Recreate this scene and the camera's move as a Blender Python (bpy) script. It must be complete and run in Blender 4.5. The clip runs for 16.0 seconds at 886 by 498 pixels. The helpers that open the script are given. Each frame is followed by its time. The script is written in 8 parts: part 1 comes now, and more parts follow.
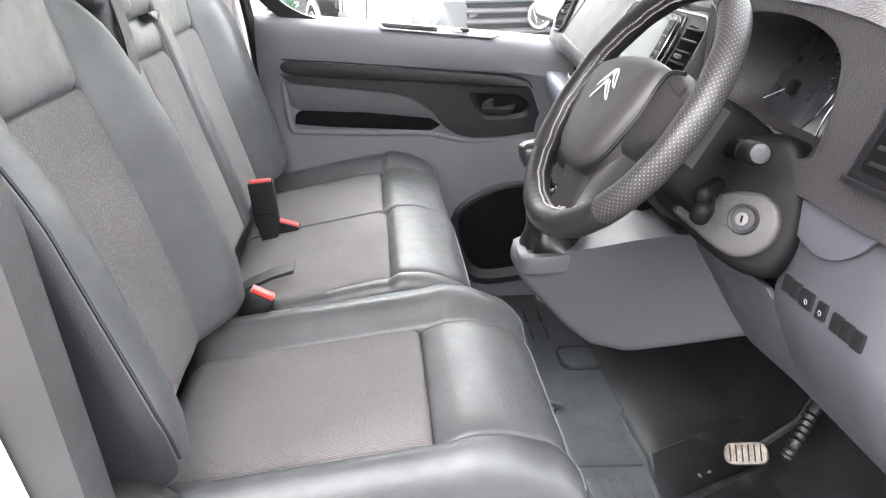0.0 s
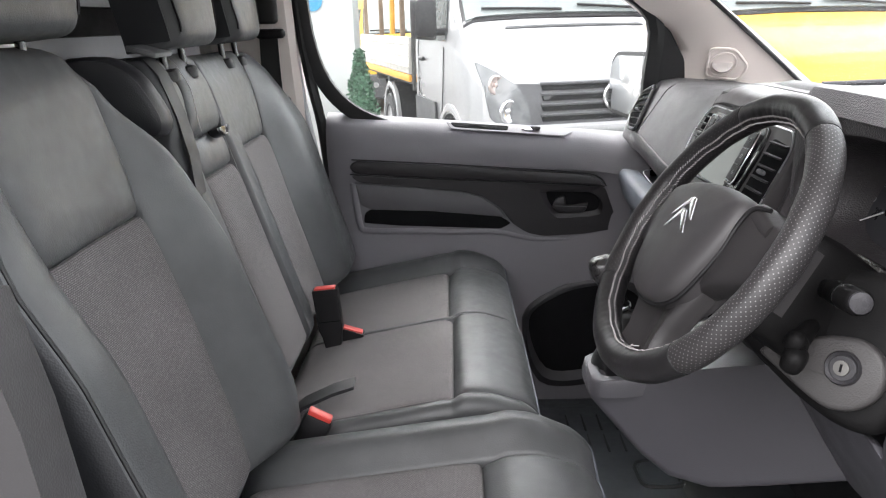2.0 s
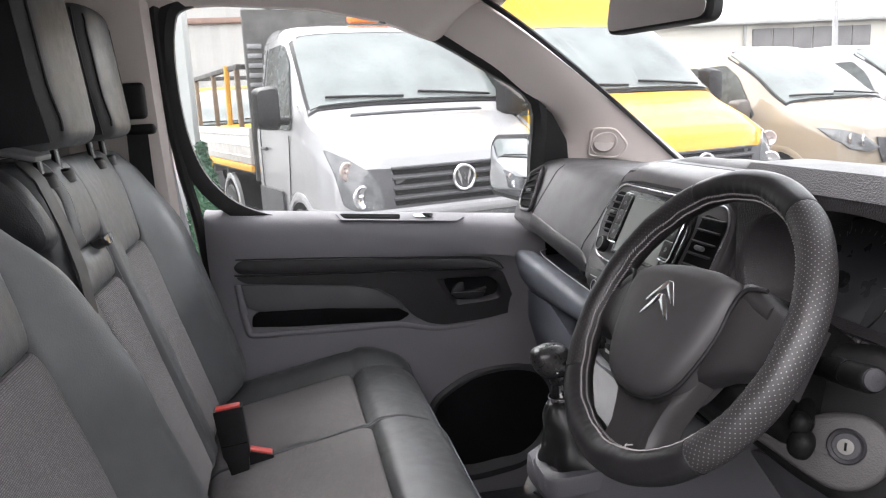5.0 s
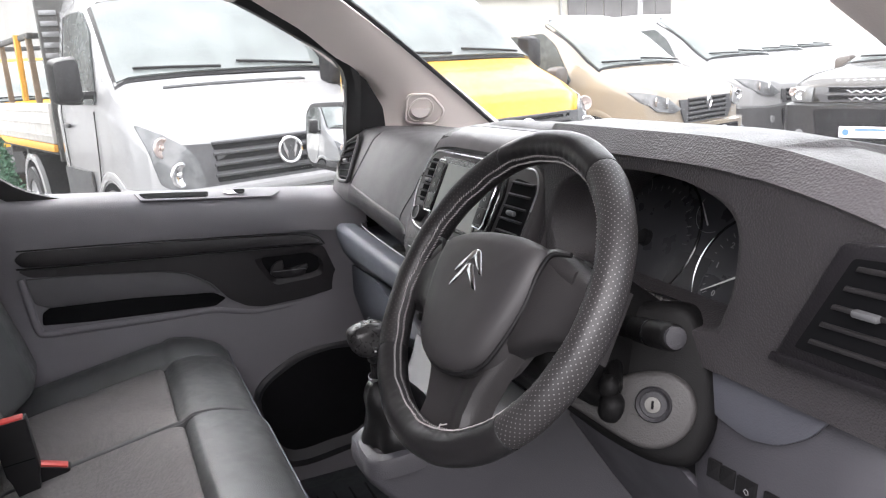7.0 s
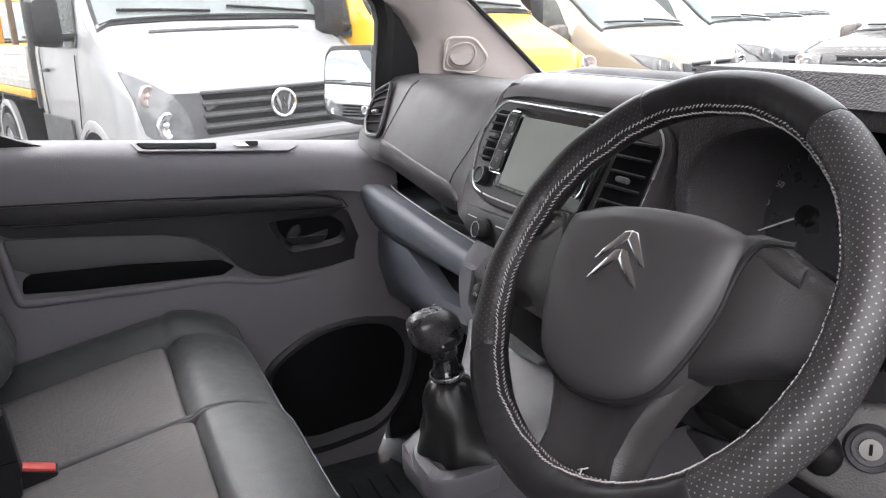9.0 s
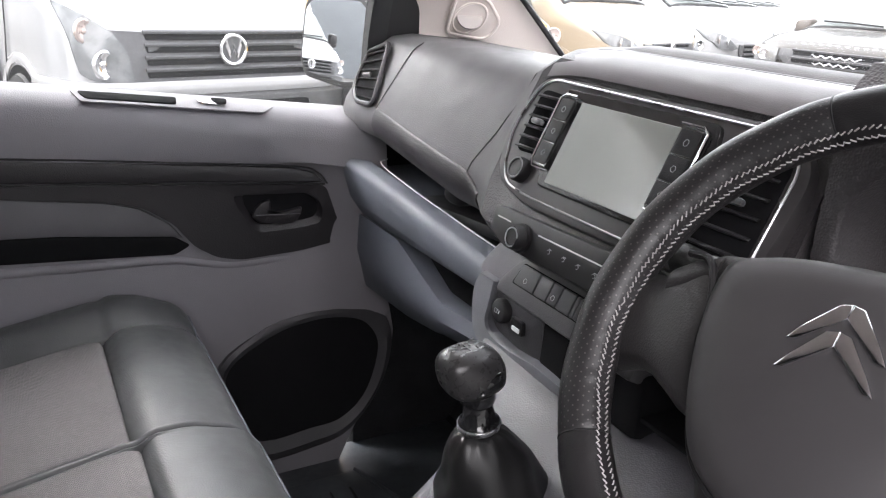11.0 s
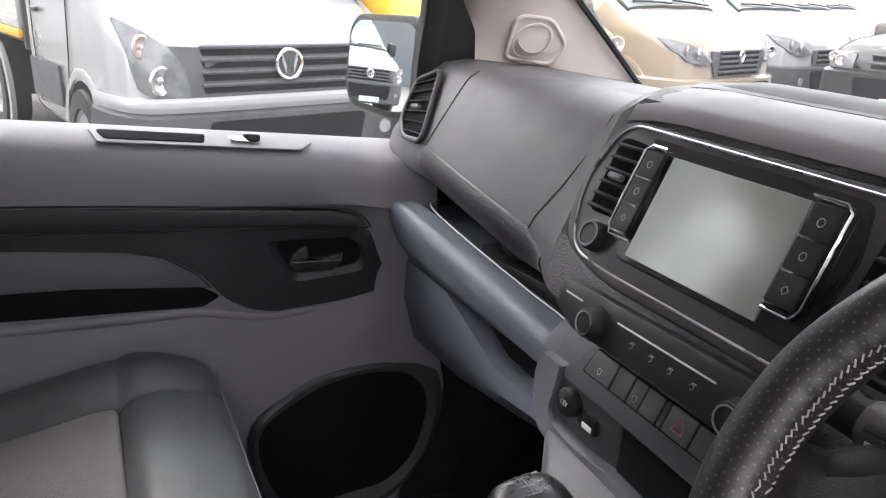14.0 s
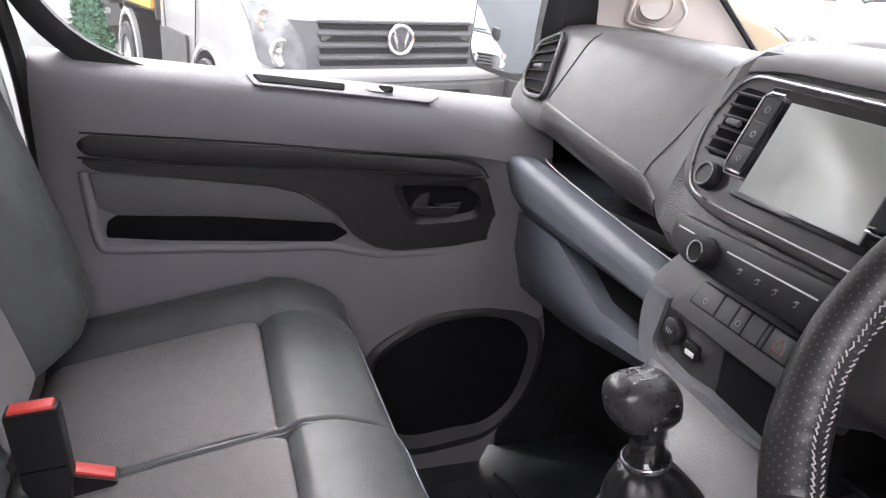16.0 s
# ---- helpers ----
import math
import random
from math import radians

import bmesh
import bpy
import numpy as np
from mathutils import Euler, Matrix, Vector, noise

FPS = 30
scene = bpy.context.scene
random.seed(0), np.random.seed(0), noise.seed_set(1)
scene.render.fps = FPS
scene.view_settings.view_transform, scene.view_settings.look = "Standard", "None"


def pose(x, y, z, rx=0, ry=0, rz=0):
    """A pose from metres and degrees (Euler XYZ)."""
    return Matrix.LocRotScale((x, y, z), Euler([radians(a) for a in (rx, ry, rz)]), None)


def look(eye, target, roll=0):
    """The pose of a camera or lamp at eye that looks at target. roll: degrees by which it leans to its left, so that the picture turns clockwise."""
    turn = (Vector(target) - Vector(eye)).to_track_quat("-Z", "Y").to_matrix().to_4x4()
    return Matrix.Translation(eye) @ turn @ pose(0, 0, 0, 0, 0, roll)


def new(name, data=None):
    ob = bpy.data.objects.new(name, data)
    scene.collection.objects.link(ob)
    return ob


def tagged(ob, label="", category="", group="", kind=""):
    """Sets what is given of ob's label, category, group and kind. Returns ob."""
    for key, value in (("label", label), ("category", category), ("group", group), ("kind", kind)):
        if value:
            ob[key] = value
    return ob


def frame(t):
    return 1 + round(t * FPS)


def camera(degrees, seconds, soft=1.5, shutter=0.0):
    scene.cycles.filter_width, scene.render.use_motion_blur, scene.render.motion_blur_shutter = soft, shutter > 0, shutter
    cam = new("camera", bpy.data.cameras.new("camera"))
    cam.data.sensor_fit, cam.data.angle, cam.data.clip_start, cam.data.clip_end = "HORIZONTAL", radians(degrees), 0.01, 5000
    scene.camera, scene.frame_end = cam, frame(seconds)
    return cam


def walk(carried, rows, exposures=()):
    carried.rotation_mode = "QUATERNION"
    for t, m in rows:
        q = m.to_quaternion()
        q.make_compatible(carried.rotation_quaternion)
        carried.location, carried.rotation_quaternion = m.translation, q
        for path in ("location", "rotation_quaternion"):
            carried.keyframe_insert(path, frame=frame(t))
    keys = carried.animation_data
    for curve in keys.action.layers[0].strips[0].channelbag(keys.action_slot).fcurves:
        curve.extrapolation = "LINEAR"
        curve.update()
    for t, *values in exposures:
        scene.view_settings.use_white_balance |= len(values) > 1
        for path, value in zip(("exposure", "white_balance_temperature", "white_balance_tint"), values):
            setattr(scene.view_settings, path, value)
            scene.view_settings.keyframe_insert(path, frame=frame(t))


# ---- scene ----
cam = camera(59.9, 16.0, soft=1.15)
METRES, EYE, TILT, LEAN, TURN = 1.2, 1.42, -21.8, 0.0, -5.0
ROWS = [
    (0.0, 0.0, 0.0, 0.0, -0.0, 0.0, -0.0),
    (0.5, 0.0086, 0.0158, 0.0208, 1.63, 1.77, -0.24),
    (1.0, 0.0114, 0.0245, 0.0389, 3.17, 2.99, -0.5),
    (1.5, 0.013, 0.0305, 0.0525, 4.27, 3.99, -0.57),
    (2.0, 0.0137, 0.0449, 0.0664, 5.66, 5.18, -0.68),
    (2.5, 0.0144, 0.0595, 0.076, 7.45, 6.75, -0.76),
    (3.0, 0.0167, 0.0622, 0.087, 8.6, 9.11, -0.74),
    (3.5, 0.0048, 0.068, 0.0954, 9.01, 11.21, -0.47),
    (4.0, -0.0372, 0.0906, 0.1012, 4.27, 11.46, 1.28),
    (4.5, -0.0733, 0.1088, 0.1028, -1.13, 11.07, 3.42),
    (5.0, -0.1001, 0.1148, 0.1, -5.36, 10.87, 5.4),
    (7.5, -0.0512, 0.1855, 0.1107, -17.49, 6.47, 10.65),
    (8.0, -0.056, 0.2221, 0.1168, -16.74, 5.85, 10.29),
    (8.5, -0.0848, 0.2924, 0.1366, -17.23, 5.03, 9.88),
    (11.0, -0.1123, 0.5451, 0.2202, -23.42, 0.61, 5.51),
    (11.5, -0.0953, 0.5855, 0.2448, -23.61, 0.65, 5.3),
    (12.0, -0.0726, 0.6205, 0.2669, -23.94, 0.67, 5.41),
    (12.5, -0.0525, 0.6409, 0.2807, -24.09, 0.73, 5.72),
    (13.0, -0.039, 0.6568, 0.2895, -23.98, 0.87, 6.13),
    (13.5, -0.0423, 0.6624, 0.2887, -22.24, 1.17, 6.04),
    (14.0, -0.0562, 0.6575, 0.281, -19.12, 1.49, 4.98),
    (14.5, -0.0698, 0.6457, 0.2732, -17.02, 1.56, 3.79),
    (15.0, -0.082, 0.631, 0.258, -15.89, 1.35, 2.78),
    (15.5, -0.093, 0.6165, 0.2416, -14.84, 1.07, 2.16),
    (16.0, -0.11, 0.5974, 0.2296, -12.49, 0.84, 1.26),
]
SKY = 0.19
walk(cam, [(t, pose(0, 0, EYE, TILT, LEAN, TURN) @ pose(METRES * x, METRES * y, METRES * z, 90 + pitch, roll, yaw)) for t, x, y, z, yaw, pitch, roll in ROWS],
     exposures=[(0.0, 3.70, 6500, 10), (0.5, 3.52, 6500, 10), (1.5, 2.74, 6500, 10), (2.5, 2.60, 6500, 11), (3.5, 2.42, 6500, 12), (5.0, 2.30, 6500, 13), (7.5, 2.47, 6500, 13), (8.5, 2.42, 6500, 13), (11.0, 2.76, 6500, 13), (12.5, 2.40, 6500, 13), (14.0, 2.40, 6500, 13), (15.0, 2.44, 6500, 14), (16.0, 2.92, 6500, 15)])

# ---- world and sun: bright overcast ----
world = bpy.data.worlds.new("overcast_sky")
scene.world = world
world.use_nodes = True
wn = world.node_tree
sky = wn.nodes.new("ShaderNodeTexSky")
sky.sky_type, sky.sun_disc = "NISHITA", False
sky.sun_elevation, sky.sun_rotation = radians(46), radians(332)
sky.air_density, sky.dust_density, sky.ozone_density = 1.0, 2.0, 1.0
grey = wn.nodes.new("ShaderNodeHueSaturation")
grey.inputs["Saturation"].default_value = 0.13
wn.links.new(sky.outputs[0], grey.inputs["Color"])
wn.links.new(grey.outputs[0], wn.nodes["Background"].inputs[0])
wn.nodes["Background"].inputs[1].default_value = SKY
sun = new("sun", bpy.data.lights.new("sun", "SUN"))
sun.data.energy, sun.data.angle, sun.data.color = 0.62, radians(60), (1.0, 0.945, 0.935)
sun.rotation_euler = Vector((-0.33, -0.61, 0.72)).to_track_quat("Z", "Y").to_euler()


# ---- materials ----
def material(name, color, rough=0.5, metal=0.0, spread=0.12, grain=0.0, grain_size=600.0, stain=6.0, spec=0.5, coat=0.0, vary=0.0):
    """A surface with broad unevenness, fine grain and relief."""
    mat = bpy.data.materials.new(name)
    mat.use_nodes = True
    nt = mat.node_tree
    bsdf = nt.nodes["Principled BSDF"]
    bsdf.inputs["Metallic"].default_value = metal
    bsdf.inputs["Specular IOR Level"].default_value = spec
    bsdf.inputs["Coat Weight"].default_value = coat
    bsdf.inputs["Coat Roughness"].default_value = 0.04
    co = nt.nodes.new("ShaderNodeTexCoord")
    big = nt.nodes.new("ShaderNodeTexNoise")
    big.inputs["Scale"].default_value, big.inputs["Detail"].default_value = stain, 6.0
    nt.links.new(co.outputs["Object"], big.inputs["Vector"])
    ramp = nt.nodes.new("ShaderNodeMapRange")
    ramp.inputs["From Min"].default_value, ramp.inputs["From Max"].default_value = 0.3, 0.7
    ramp.inputs["To Min"].default_value, ramp.inputs["To Max"].default_value = 1 - spread, 1 + spread
    nt.links.new(big.outputs["Fac"], ramp.inputs["Value"])
    mul = nt.nodes.new("ShaderNodeVectorMath")
    mul.operation = "MULTIPLY"
    mul.inputs[0].default_value = color
    nt.links.new(ramp.outputs[0], mul.inputs[1])
    out = mul.outputs[0]
    if vary:
        info = nt.nodes.new("ShaderNodeObjectInfo")
        vr = nt.nodes.new("ShaderNodeMapRange")
        vr.inputs["To Min"].default_value, vr.inputs["To Max"].default_value = 1 - vary, 1 + vary
        nt.links.new(info.outputs["Random"], vr.inputs["Value"])
        m2 = nt.nodes.new("ShaderNodeVectorMath")
        m2.operation = "MULTIPLY"
        nt.links.new(out, m2.inputs[0]), nt.links.new(vr.outputs[0], m2.inputs[1])
        out = m2.outputs[0]
    nt.links.new(out, bsdf.inputs["Base Color"])
    rr = nt.nodes.new("ShaderNodeMapRange")
    rr.inputs["From Min"].default_value, rr.inputs["From Max"].default_value = 0.3, 0.7
    rr.inputs["To Min"].default_value, rr.inputs["To Max"].default_value = max(0.02, rough - 0.06), min(1, rough + 0.06)
    mid = nt.nodes.new("ShaderNodeTexNoise")
    mid.inputs["Scale"].default_value, mid.inputs["Detail"].default_value = stain * 5, 4.0
    nt.links.new(co.outputs["Object"], mid.inputs["Vector"])
    nt.links.new(mid.outputs["Fac"], rr.inputs["Value"])
    nt.links.new(rr.outputs[0], bsdf.inputs["Roughness"])
    if grain:
        fine = nt.nodes.new("ShaderNodeTexVoronoi")
        fine.inputs["Scale"].default_value = grain_size
        nt.links.new(co.outputs["Object"], fine.inputs["Vector"])
        bump = nt.nodes.new("ShaderNodeBump")
        bump.inputs["Strength"].default_value, bump.inputs["Distance"].default_value = grain, 0.3 / grain_size
        nt.links.new(fine.outputs["Distance"], bump.inputs["Height"])
        nt.links.new(bump.outputs[0], bsdf.inputs["Normal"])
    return mat


def woven(name, dark, light, pitch):
    """Seat cloth: fine cross-woven threads."""
    mat = material(name, (1, 1, 1), 0.9, spread=0.1, spec=0.2)
    nt = mat.node_tree
    bsdf = nt.nodes["Principled BSDF"]
    co = nt.nodes.new("ShaderNodeTexCoord")
    brick = nt.nodes.new("ShaderNodeTexBrick")
    brick.inputs["Color1"].default_value = (*light, 1)
    brick.inputs["Color2"].default_value = tuple(0.75 * c for c in light) + (1,)
    brick.inputs["Mortar"].default_value = (*dark, 1)
    brick.inputs["Scale"].default_value = 1.0
    brick.inputs["Mortar Size"].default_value = pitch * 0.22
    brick.inputs["Mortar Smooth"].default_value = 0.4
    brick.inputs["Brick Width"].default_value, brick.inputs["Row Height"].default_value = pitch * 1.7, pitch
    nt.links.new(co.outputs["UV"], brick.inputs["Vector"])
    mix = nt.nodes.new("ShaderNodeVectorMath")
    mix.operation = "MULTIPLY"
    old = bsdf.inputs["Base Color"].links[0].from_socket
    nt.links.new(old, mix.inputs[0]), nt.links.new(brick.outputs["Color"], mix.inputs[1])
    nt.links.new(mix.outputs[0], bsdf.inputs["Base Color"])
    bump = nt.nodes.new("ShaderNodeBump")
    bump.inputs["Strength"].default_value, bump.inputs["Distance"].default_value = 0.5, 0.001
    bump.invert = True
    nt.links.new(brick.outputs["Fac"], bump.inputs["Height"])
    nt.links.new(bump.outputs[0], bsdf.inputs["Normal"])
    return mat


def dotted(name, base, dot, pitch):
    """Leather with rows of small punched dots, laid along the rim's own coordinates."""
    mat = material(name, base, 0.42, spread=0.1, grain=0.25, grain_size=900, stain=20)
    nt = mat.node_tree
    bsdf = nt.nodes["Principled BSDF"]
    co = nt.nodes.new("ShaderNodeTexCoord")
    vor = nt.nodes.new("ShaderNodeTexVoronoi")
    vor.inputs["Scale"].default_value, vor.inputs["Randomness"].default_value = 1 / pitch, 0.0
    vor.voronoi_dimensions = "2D"
    turn = nt.nodes.new("ShaderNodeMapping")
    turn.inputs["Rotation"].default_value = (0, 0, radians(45))
    nt.links.new(co.outputs["UV"], turn.inputs["Vector"])
    nt.links.new(turn.outputs[0], vor.inputs["Vector"])
    ramp = nt.nodes.new("ShaderNodeMapRange")
    ramp.inputs["From Min"].default_value, ramp.inputs["From Max"].default_value = 0.10, 0.17
    ramp.inputs["To Min"].default_value, ramp.inputs["To Max"].default_value = 1.0, 0.0
    nt.links.new(vor.outputs["Distance"], ramp.inputs["Value"])
    mix = nt.nodes.new("ShaderNodeMix")
    mix.data_type = "RGBA"
    old = bsdf.inputs["Base Color"].links[0].from_socket
    nt.links.new(ramp.outputs[0], mix.inputs[0])
    nt.links.new(old, mix.inputs[6])
    mix.inputs[7].default_value = (*dot, 1)
    nt.links.new(mix.outputs[2], bsdf.inputs["Base Color"])
    return mat


def clear_glass(name, tint=(0.97, 0.99, 0.98), rough=0.0, haze=0.0):
    mat = bpy.data.materials.new(name)
    mat.use_nodes = True
    bsdf = mat.node_tree.nodes["Principled BSDF"]
    bsdf.inputs["Base Color"].default_value = (*tint, 1)
    bsdf.inputs["Transmission Weight"].default_value = 1.0
    bsdf.inputs["Roughness"].default_value, bsdf.inputs["IOR"].default_value = rough, 1.08
    if haze:
        # glare haze put into the pane as a thin uneven translucent layer
        nt = mat.node_tree
        haze_or_dust, mix, noise, amount = (nt.nodes.new(k) for k in ("ShaderNodeBsdfTranslucent", "ShaderNodeMixShader", "ShaderNodeTexNoise", "ShaderNodeMapRange"))
        haze_or_dust.inputs["Color"].default_value = (0.9, 0.9, 0.9, 1)
        coord = nt.nodes.new("ShaderNodeTexCoord")
        nt.links.new(coord.outputs["Object"], noise.inputs["Vector"])
        noise.inputs["Scale"].default_value, noise.inputs["Detail"].default_value = 7.0, 6.0
        amount.inputs["To Min"].default_value, amount.inputs["To Max"].default_value = 0.6 * haze, 1.4 * haze
        nt.links.new(noise.outputs["Fac"], amount.inputs["Value"])
        nt.links.new(amount.outputs[0], mix.inputs[0])
        nt.links.new(bsdf.outputs[0], mix.inputs[1])
        nt.links.new(haze_or_dust.outputs[0], mix.inputs[2])
        nt.links.new(mix.outputs[0], nt.nodes["Material Output"].inputs[0])
    return mat


def plain(name, color, rough, metal=0.0, emit=0.0):
    mat = bpy.data.materials.new(name)
    mat.use_nodes = True
    bsdf = mat.node_tree.nodes["Principled BSDF"]
    bsdf.inputs["Base Color"].default_value = (*color, 1)
    bsdf.inputs["Roughness"].default_value, bsdf.inputs["Metallic"].default_value = rough, metal
    return mat


LEATHER = material("seat_leather", (0.062, 0.064, 0.066), 0.45, spread=0.2, grain=0.35, grain_size=480, stain=11, spec=0.55)
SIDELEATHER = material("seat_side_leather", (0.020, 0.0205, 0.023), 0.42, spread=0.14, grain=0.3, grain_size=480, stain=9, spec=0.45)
FABRIC = woven("seat_cloth", (0.090, 0.085, 0.086), (0.190, 0.178, 0.180), 0.0021)
# Lighter copy of the seat cloth: the bench's brighter light in its colour
FABRIC_M = woven("seat_cloth_bench_lit", (0.110, 0.104, 0.104), (0.265, 0.250, 0.247), 0.0021)
BLACK = material("black_plastic", (0.012, 0.0115, 0.0125), 0.48, spread=0.15, grain=0.4, grain_size=700, spec=0.35)
DASH = material("dash_grained_black", (0.084, 0.081, 0.085), 0.50, spread=0.10, grain=0.5, grain_size=620, stain=5, spec=0.4)
# Sky sheen on the hood's top is lightened into this colour
DASH2 = material("dash_grained_sheen", (0.092, 0.085, 0.089), 0.42, spread=0.12, grain=0.9, grain_size=420, stain=5, spec=0.4)
CENTRE = material("dash_grained_centre", (0.044, 0.040, 0.043), 0.42, spread=0.12, grain=0.9, grain_size=420, stain=5, spec=0.4)
FOOT = material("footwell_carpet", (0.013, 0.0135, 0.015), 0.9, spread=0.3, grain=0.6, grain_size=260, stain=12, spec=0.2)
# Darker copy of the grey plastic: shade at knees and console in its colour
KNEE = material("grey_plastic_shaded", (0.076, 0.073, 0.083), 0.5, spread=0.07, grain=0.35, grain_size=520, stain=4)
# Dark grey plastic; on the door's pocket rim it holds the low shade
POCKET = material("dark_grey_rim_shade", (0.034, 0.033, 0.037), 0.5, spread=0.1, grain=0.35, grain_size=520)
TRIM = material("door_trim_black", (0.016, 0.0142, 0.0165), 0.45, spread=0.15, grain=0.5, grain_size=420)
GREY = material("grey_plastic", (0.102, 0.110, 0.131), 0.60, spread=0.06, grain=0.35, grain_size=520, stain=4)
DOORGREY = material("door_grey_plastic", (0.180, 0.172, 0.188), 0.54, spread=0.06, grain=0.35, grain_size=520, stain=4)
LIGHT = material("pillar_lining", (0.76, 0.69, 0.655), 0.75, spread=0.06, grain=0.3, grain_size=500, stain=3)
CREAM = material("roof_lining", (0.64, 0.58, 0.55), 0.9, spread=0.05, grain=0.3, grain_size=800, stain=3)
RUBBER = material("floor_rubber", (0.056, 0.062, 0.069), 0.48, spread=0.25, grain=0.3, grain_size=500, stain=14)
SEAL = material("door_seal", (0.012, 0.012, 0.013), 0.55, spread=0.2)
CHROME = material("chrome", (0.80, 0.80, 0.82), 0.12, metal=1.0, spread=0.03)
SATIN = material("satin_chrome", (0.55, 0.55, 0.57), 0.3, metal=1.0, spread=0.05)
GLOSS = material("gloss_black", (0.010, 0.010, 0.011), 0.16, spread=0.1, coat=0.5)
# Pale base colour carries the sky's reflection on the dark screen
SCREEN = material("touchscreen_sky_sheen", (0.235, 0.245, 0.23), 0.16, spread=0.05, stain=6, spec=0.45)
WHITE_MARK = plain("white_print", (0.7, 0.7, 0.7), 0.6)
GREY_MARK = plain("grey_print", (0.30, 0.30, 0.31), 0.6)
RED = material("red_plastic", (0.62, 0.06, 0.05), 0.4, spread=0.08)
THREAD = material("white_thread", (0.42, 0.40, 0.40), 0.8, spread=0.15, stain=60)
RIM = material("wheel_cover_leather", (0.016, 0.015, 0.016), 0.36, spread=0.15, grain=0.3, grain_size=1000, stain=20)
SPOKE = material("spoke_plastic", (0.028, 0.026, 0.027), 0.40, spread=0.12, grain=0.35, grain_size=700)
IRON = material("tab_grey", (0.12, 0.12, 0.125), 0.4)
RIM_DOT = dotted("wheel_cover_dotted", (0.028, 0.026, 0.027), (0.20, 0.195, 0.195), 0.0042)
RIM_HOLE = dotted("wheel_cover_punched", (0.020, 0.019, 0.020), (0.09, 0.08, 0.08), 0.0048)
HUB = material("hub_plastic", (0.045, 0.042, 0.044), 0.47, spread=0.1, grain=0.18, grain_size=1300)
BODY = material("van_body_paint", (0.62, 0.63, 0.66), 0.18, spread=0.03, coat=0.6)
GLASS = clear_glass("window_glass", haze=0.006)
MIRROR = plain("mirror_silver", (0.92, 0.93, 0.94), 0.01, 1.0)


# ---- building helpers ----
def part(name, bm, mat, parent=None, label="", angle=38, smooth=True, uv=None):
    """Links a bmesh as one mesh object under a thing or a part."""
    if uv:
        lay = bm.loops.layers.uv.new("UVMap")
        for f in bm.faces:
            for lp in f.loops:
                lp[lay].uv = uv(lp.vert.co)
    bmesh.ops.recalc_face_normals(bm, faces=bm.faces)
    me = bpy.data.meshes.new(name)
    bm.to_mesh(me)
    bm.free()
    me.materials.append(mat)
    if smooth:
        me.polygons.foreach_set("use_smooth", [True] * len(me.polygons))
        me.set_sharp_from_angle(angle=radians(angle))
    ob = new(name, me)
    ob.parent = parent
    if label:
        ob["label"] = label
    return ob


def thing(name, label, category, group="", kind="", at=(0, 0, 0)):
    ob = tagged(new(name), label, category, group, kind)
    ob.location = at
    return ob


def box(c, s, bev=0.003, seg=2, m=None):
    bm = bmesh.new()
    bmesh.ops.create_cube(bm, size=1)
    bmesh.ops.scale(bm, vec=s, verts=bm.verts)
    if bev:
        bmesh.ops.bevel(bm, geom=bm.edges[:], offset=min(bev, 0.45 * min(s)), segments=seg, profile=0.5, affect="EDGES")
    bmesh.ops.transform(bm, matrix=Matrix.Translation(c) @ (m or Matrix()), verts=bm.verts)
    return bm


def join(*bms):
    out = bmesh.new()
    for b in bms:
        me = bpy.data.meshes.new("tmp")
        b.to_mesh(me)
        b.free()
        out.from_mesh(me)
        bpy.data.meshes.remove(me)
    return out


def loft(rings, caps=True, closed=True):
    """Skin through rings of equal length."""
    bm = bmesh.new()
    rs = [[bm.verts.new(p) for p in r] for r in rings]
    n = len(rs[0])
    for a, b in zip(rs, rs[1:]):
        for i in range(n if closed else n - 1):
            j = (i + 1) % n
            bm.faces.new((a[i], a[j], b[j], b[i]))
    if caps and closed:
        bm.faces.new(rs[0]), bm.faces.new(rs[-1])
    return bm


def tube(pts, r, n=10, closed=False):
    pts = [Vector(p) for p in pts]
    rings, up = [], None
    for i, p in enumerate(pts):
        a = pts[i - 1] if (i or closed) else p
        b = pts[(i + 1) % len(pts)] if (i < len(pts) - 1 or closed) else p
        d = (b - a).normalized()
        if up is None:
            up = d.orthogonal().normalized()
        up = (up - d * up.dot(d)).normalized()
        side = d.cross(up)
        rad = r[i] if isinstance(r, (list, tuple)) else r
        rings.append([p + rad * (math.cos(2 * math.pi * k / n) * up + math.sin(2 * math.pi * k / n) * side) for k in range(n)])
    if closed:
        rings.append(rings[0])
        bm = loft(rings, caps=False)
        bmesh.ops.remove_doubles(bm, verts=bm.verts, dist=1e-6)
        return bm
    return loft(rings)


def lathe(prof, n=24, m=None, caps=True):
    """Turns (radius, height) pairs about z."""
    rings = [[Vector((r * math.cos(2 * math.pi * k / n), r * math.sin(2 * math.pi * k / n), h)) for k in range(n)] for r, h in prof]
    bm = loft(rings, caps=caps)
    if m:
        bmesh.ops.transform(bm, matrix=m, verts=bm.verts)
    return bm


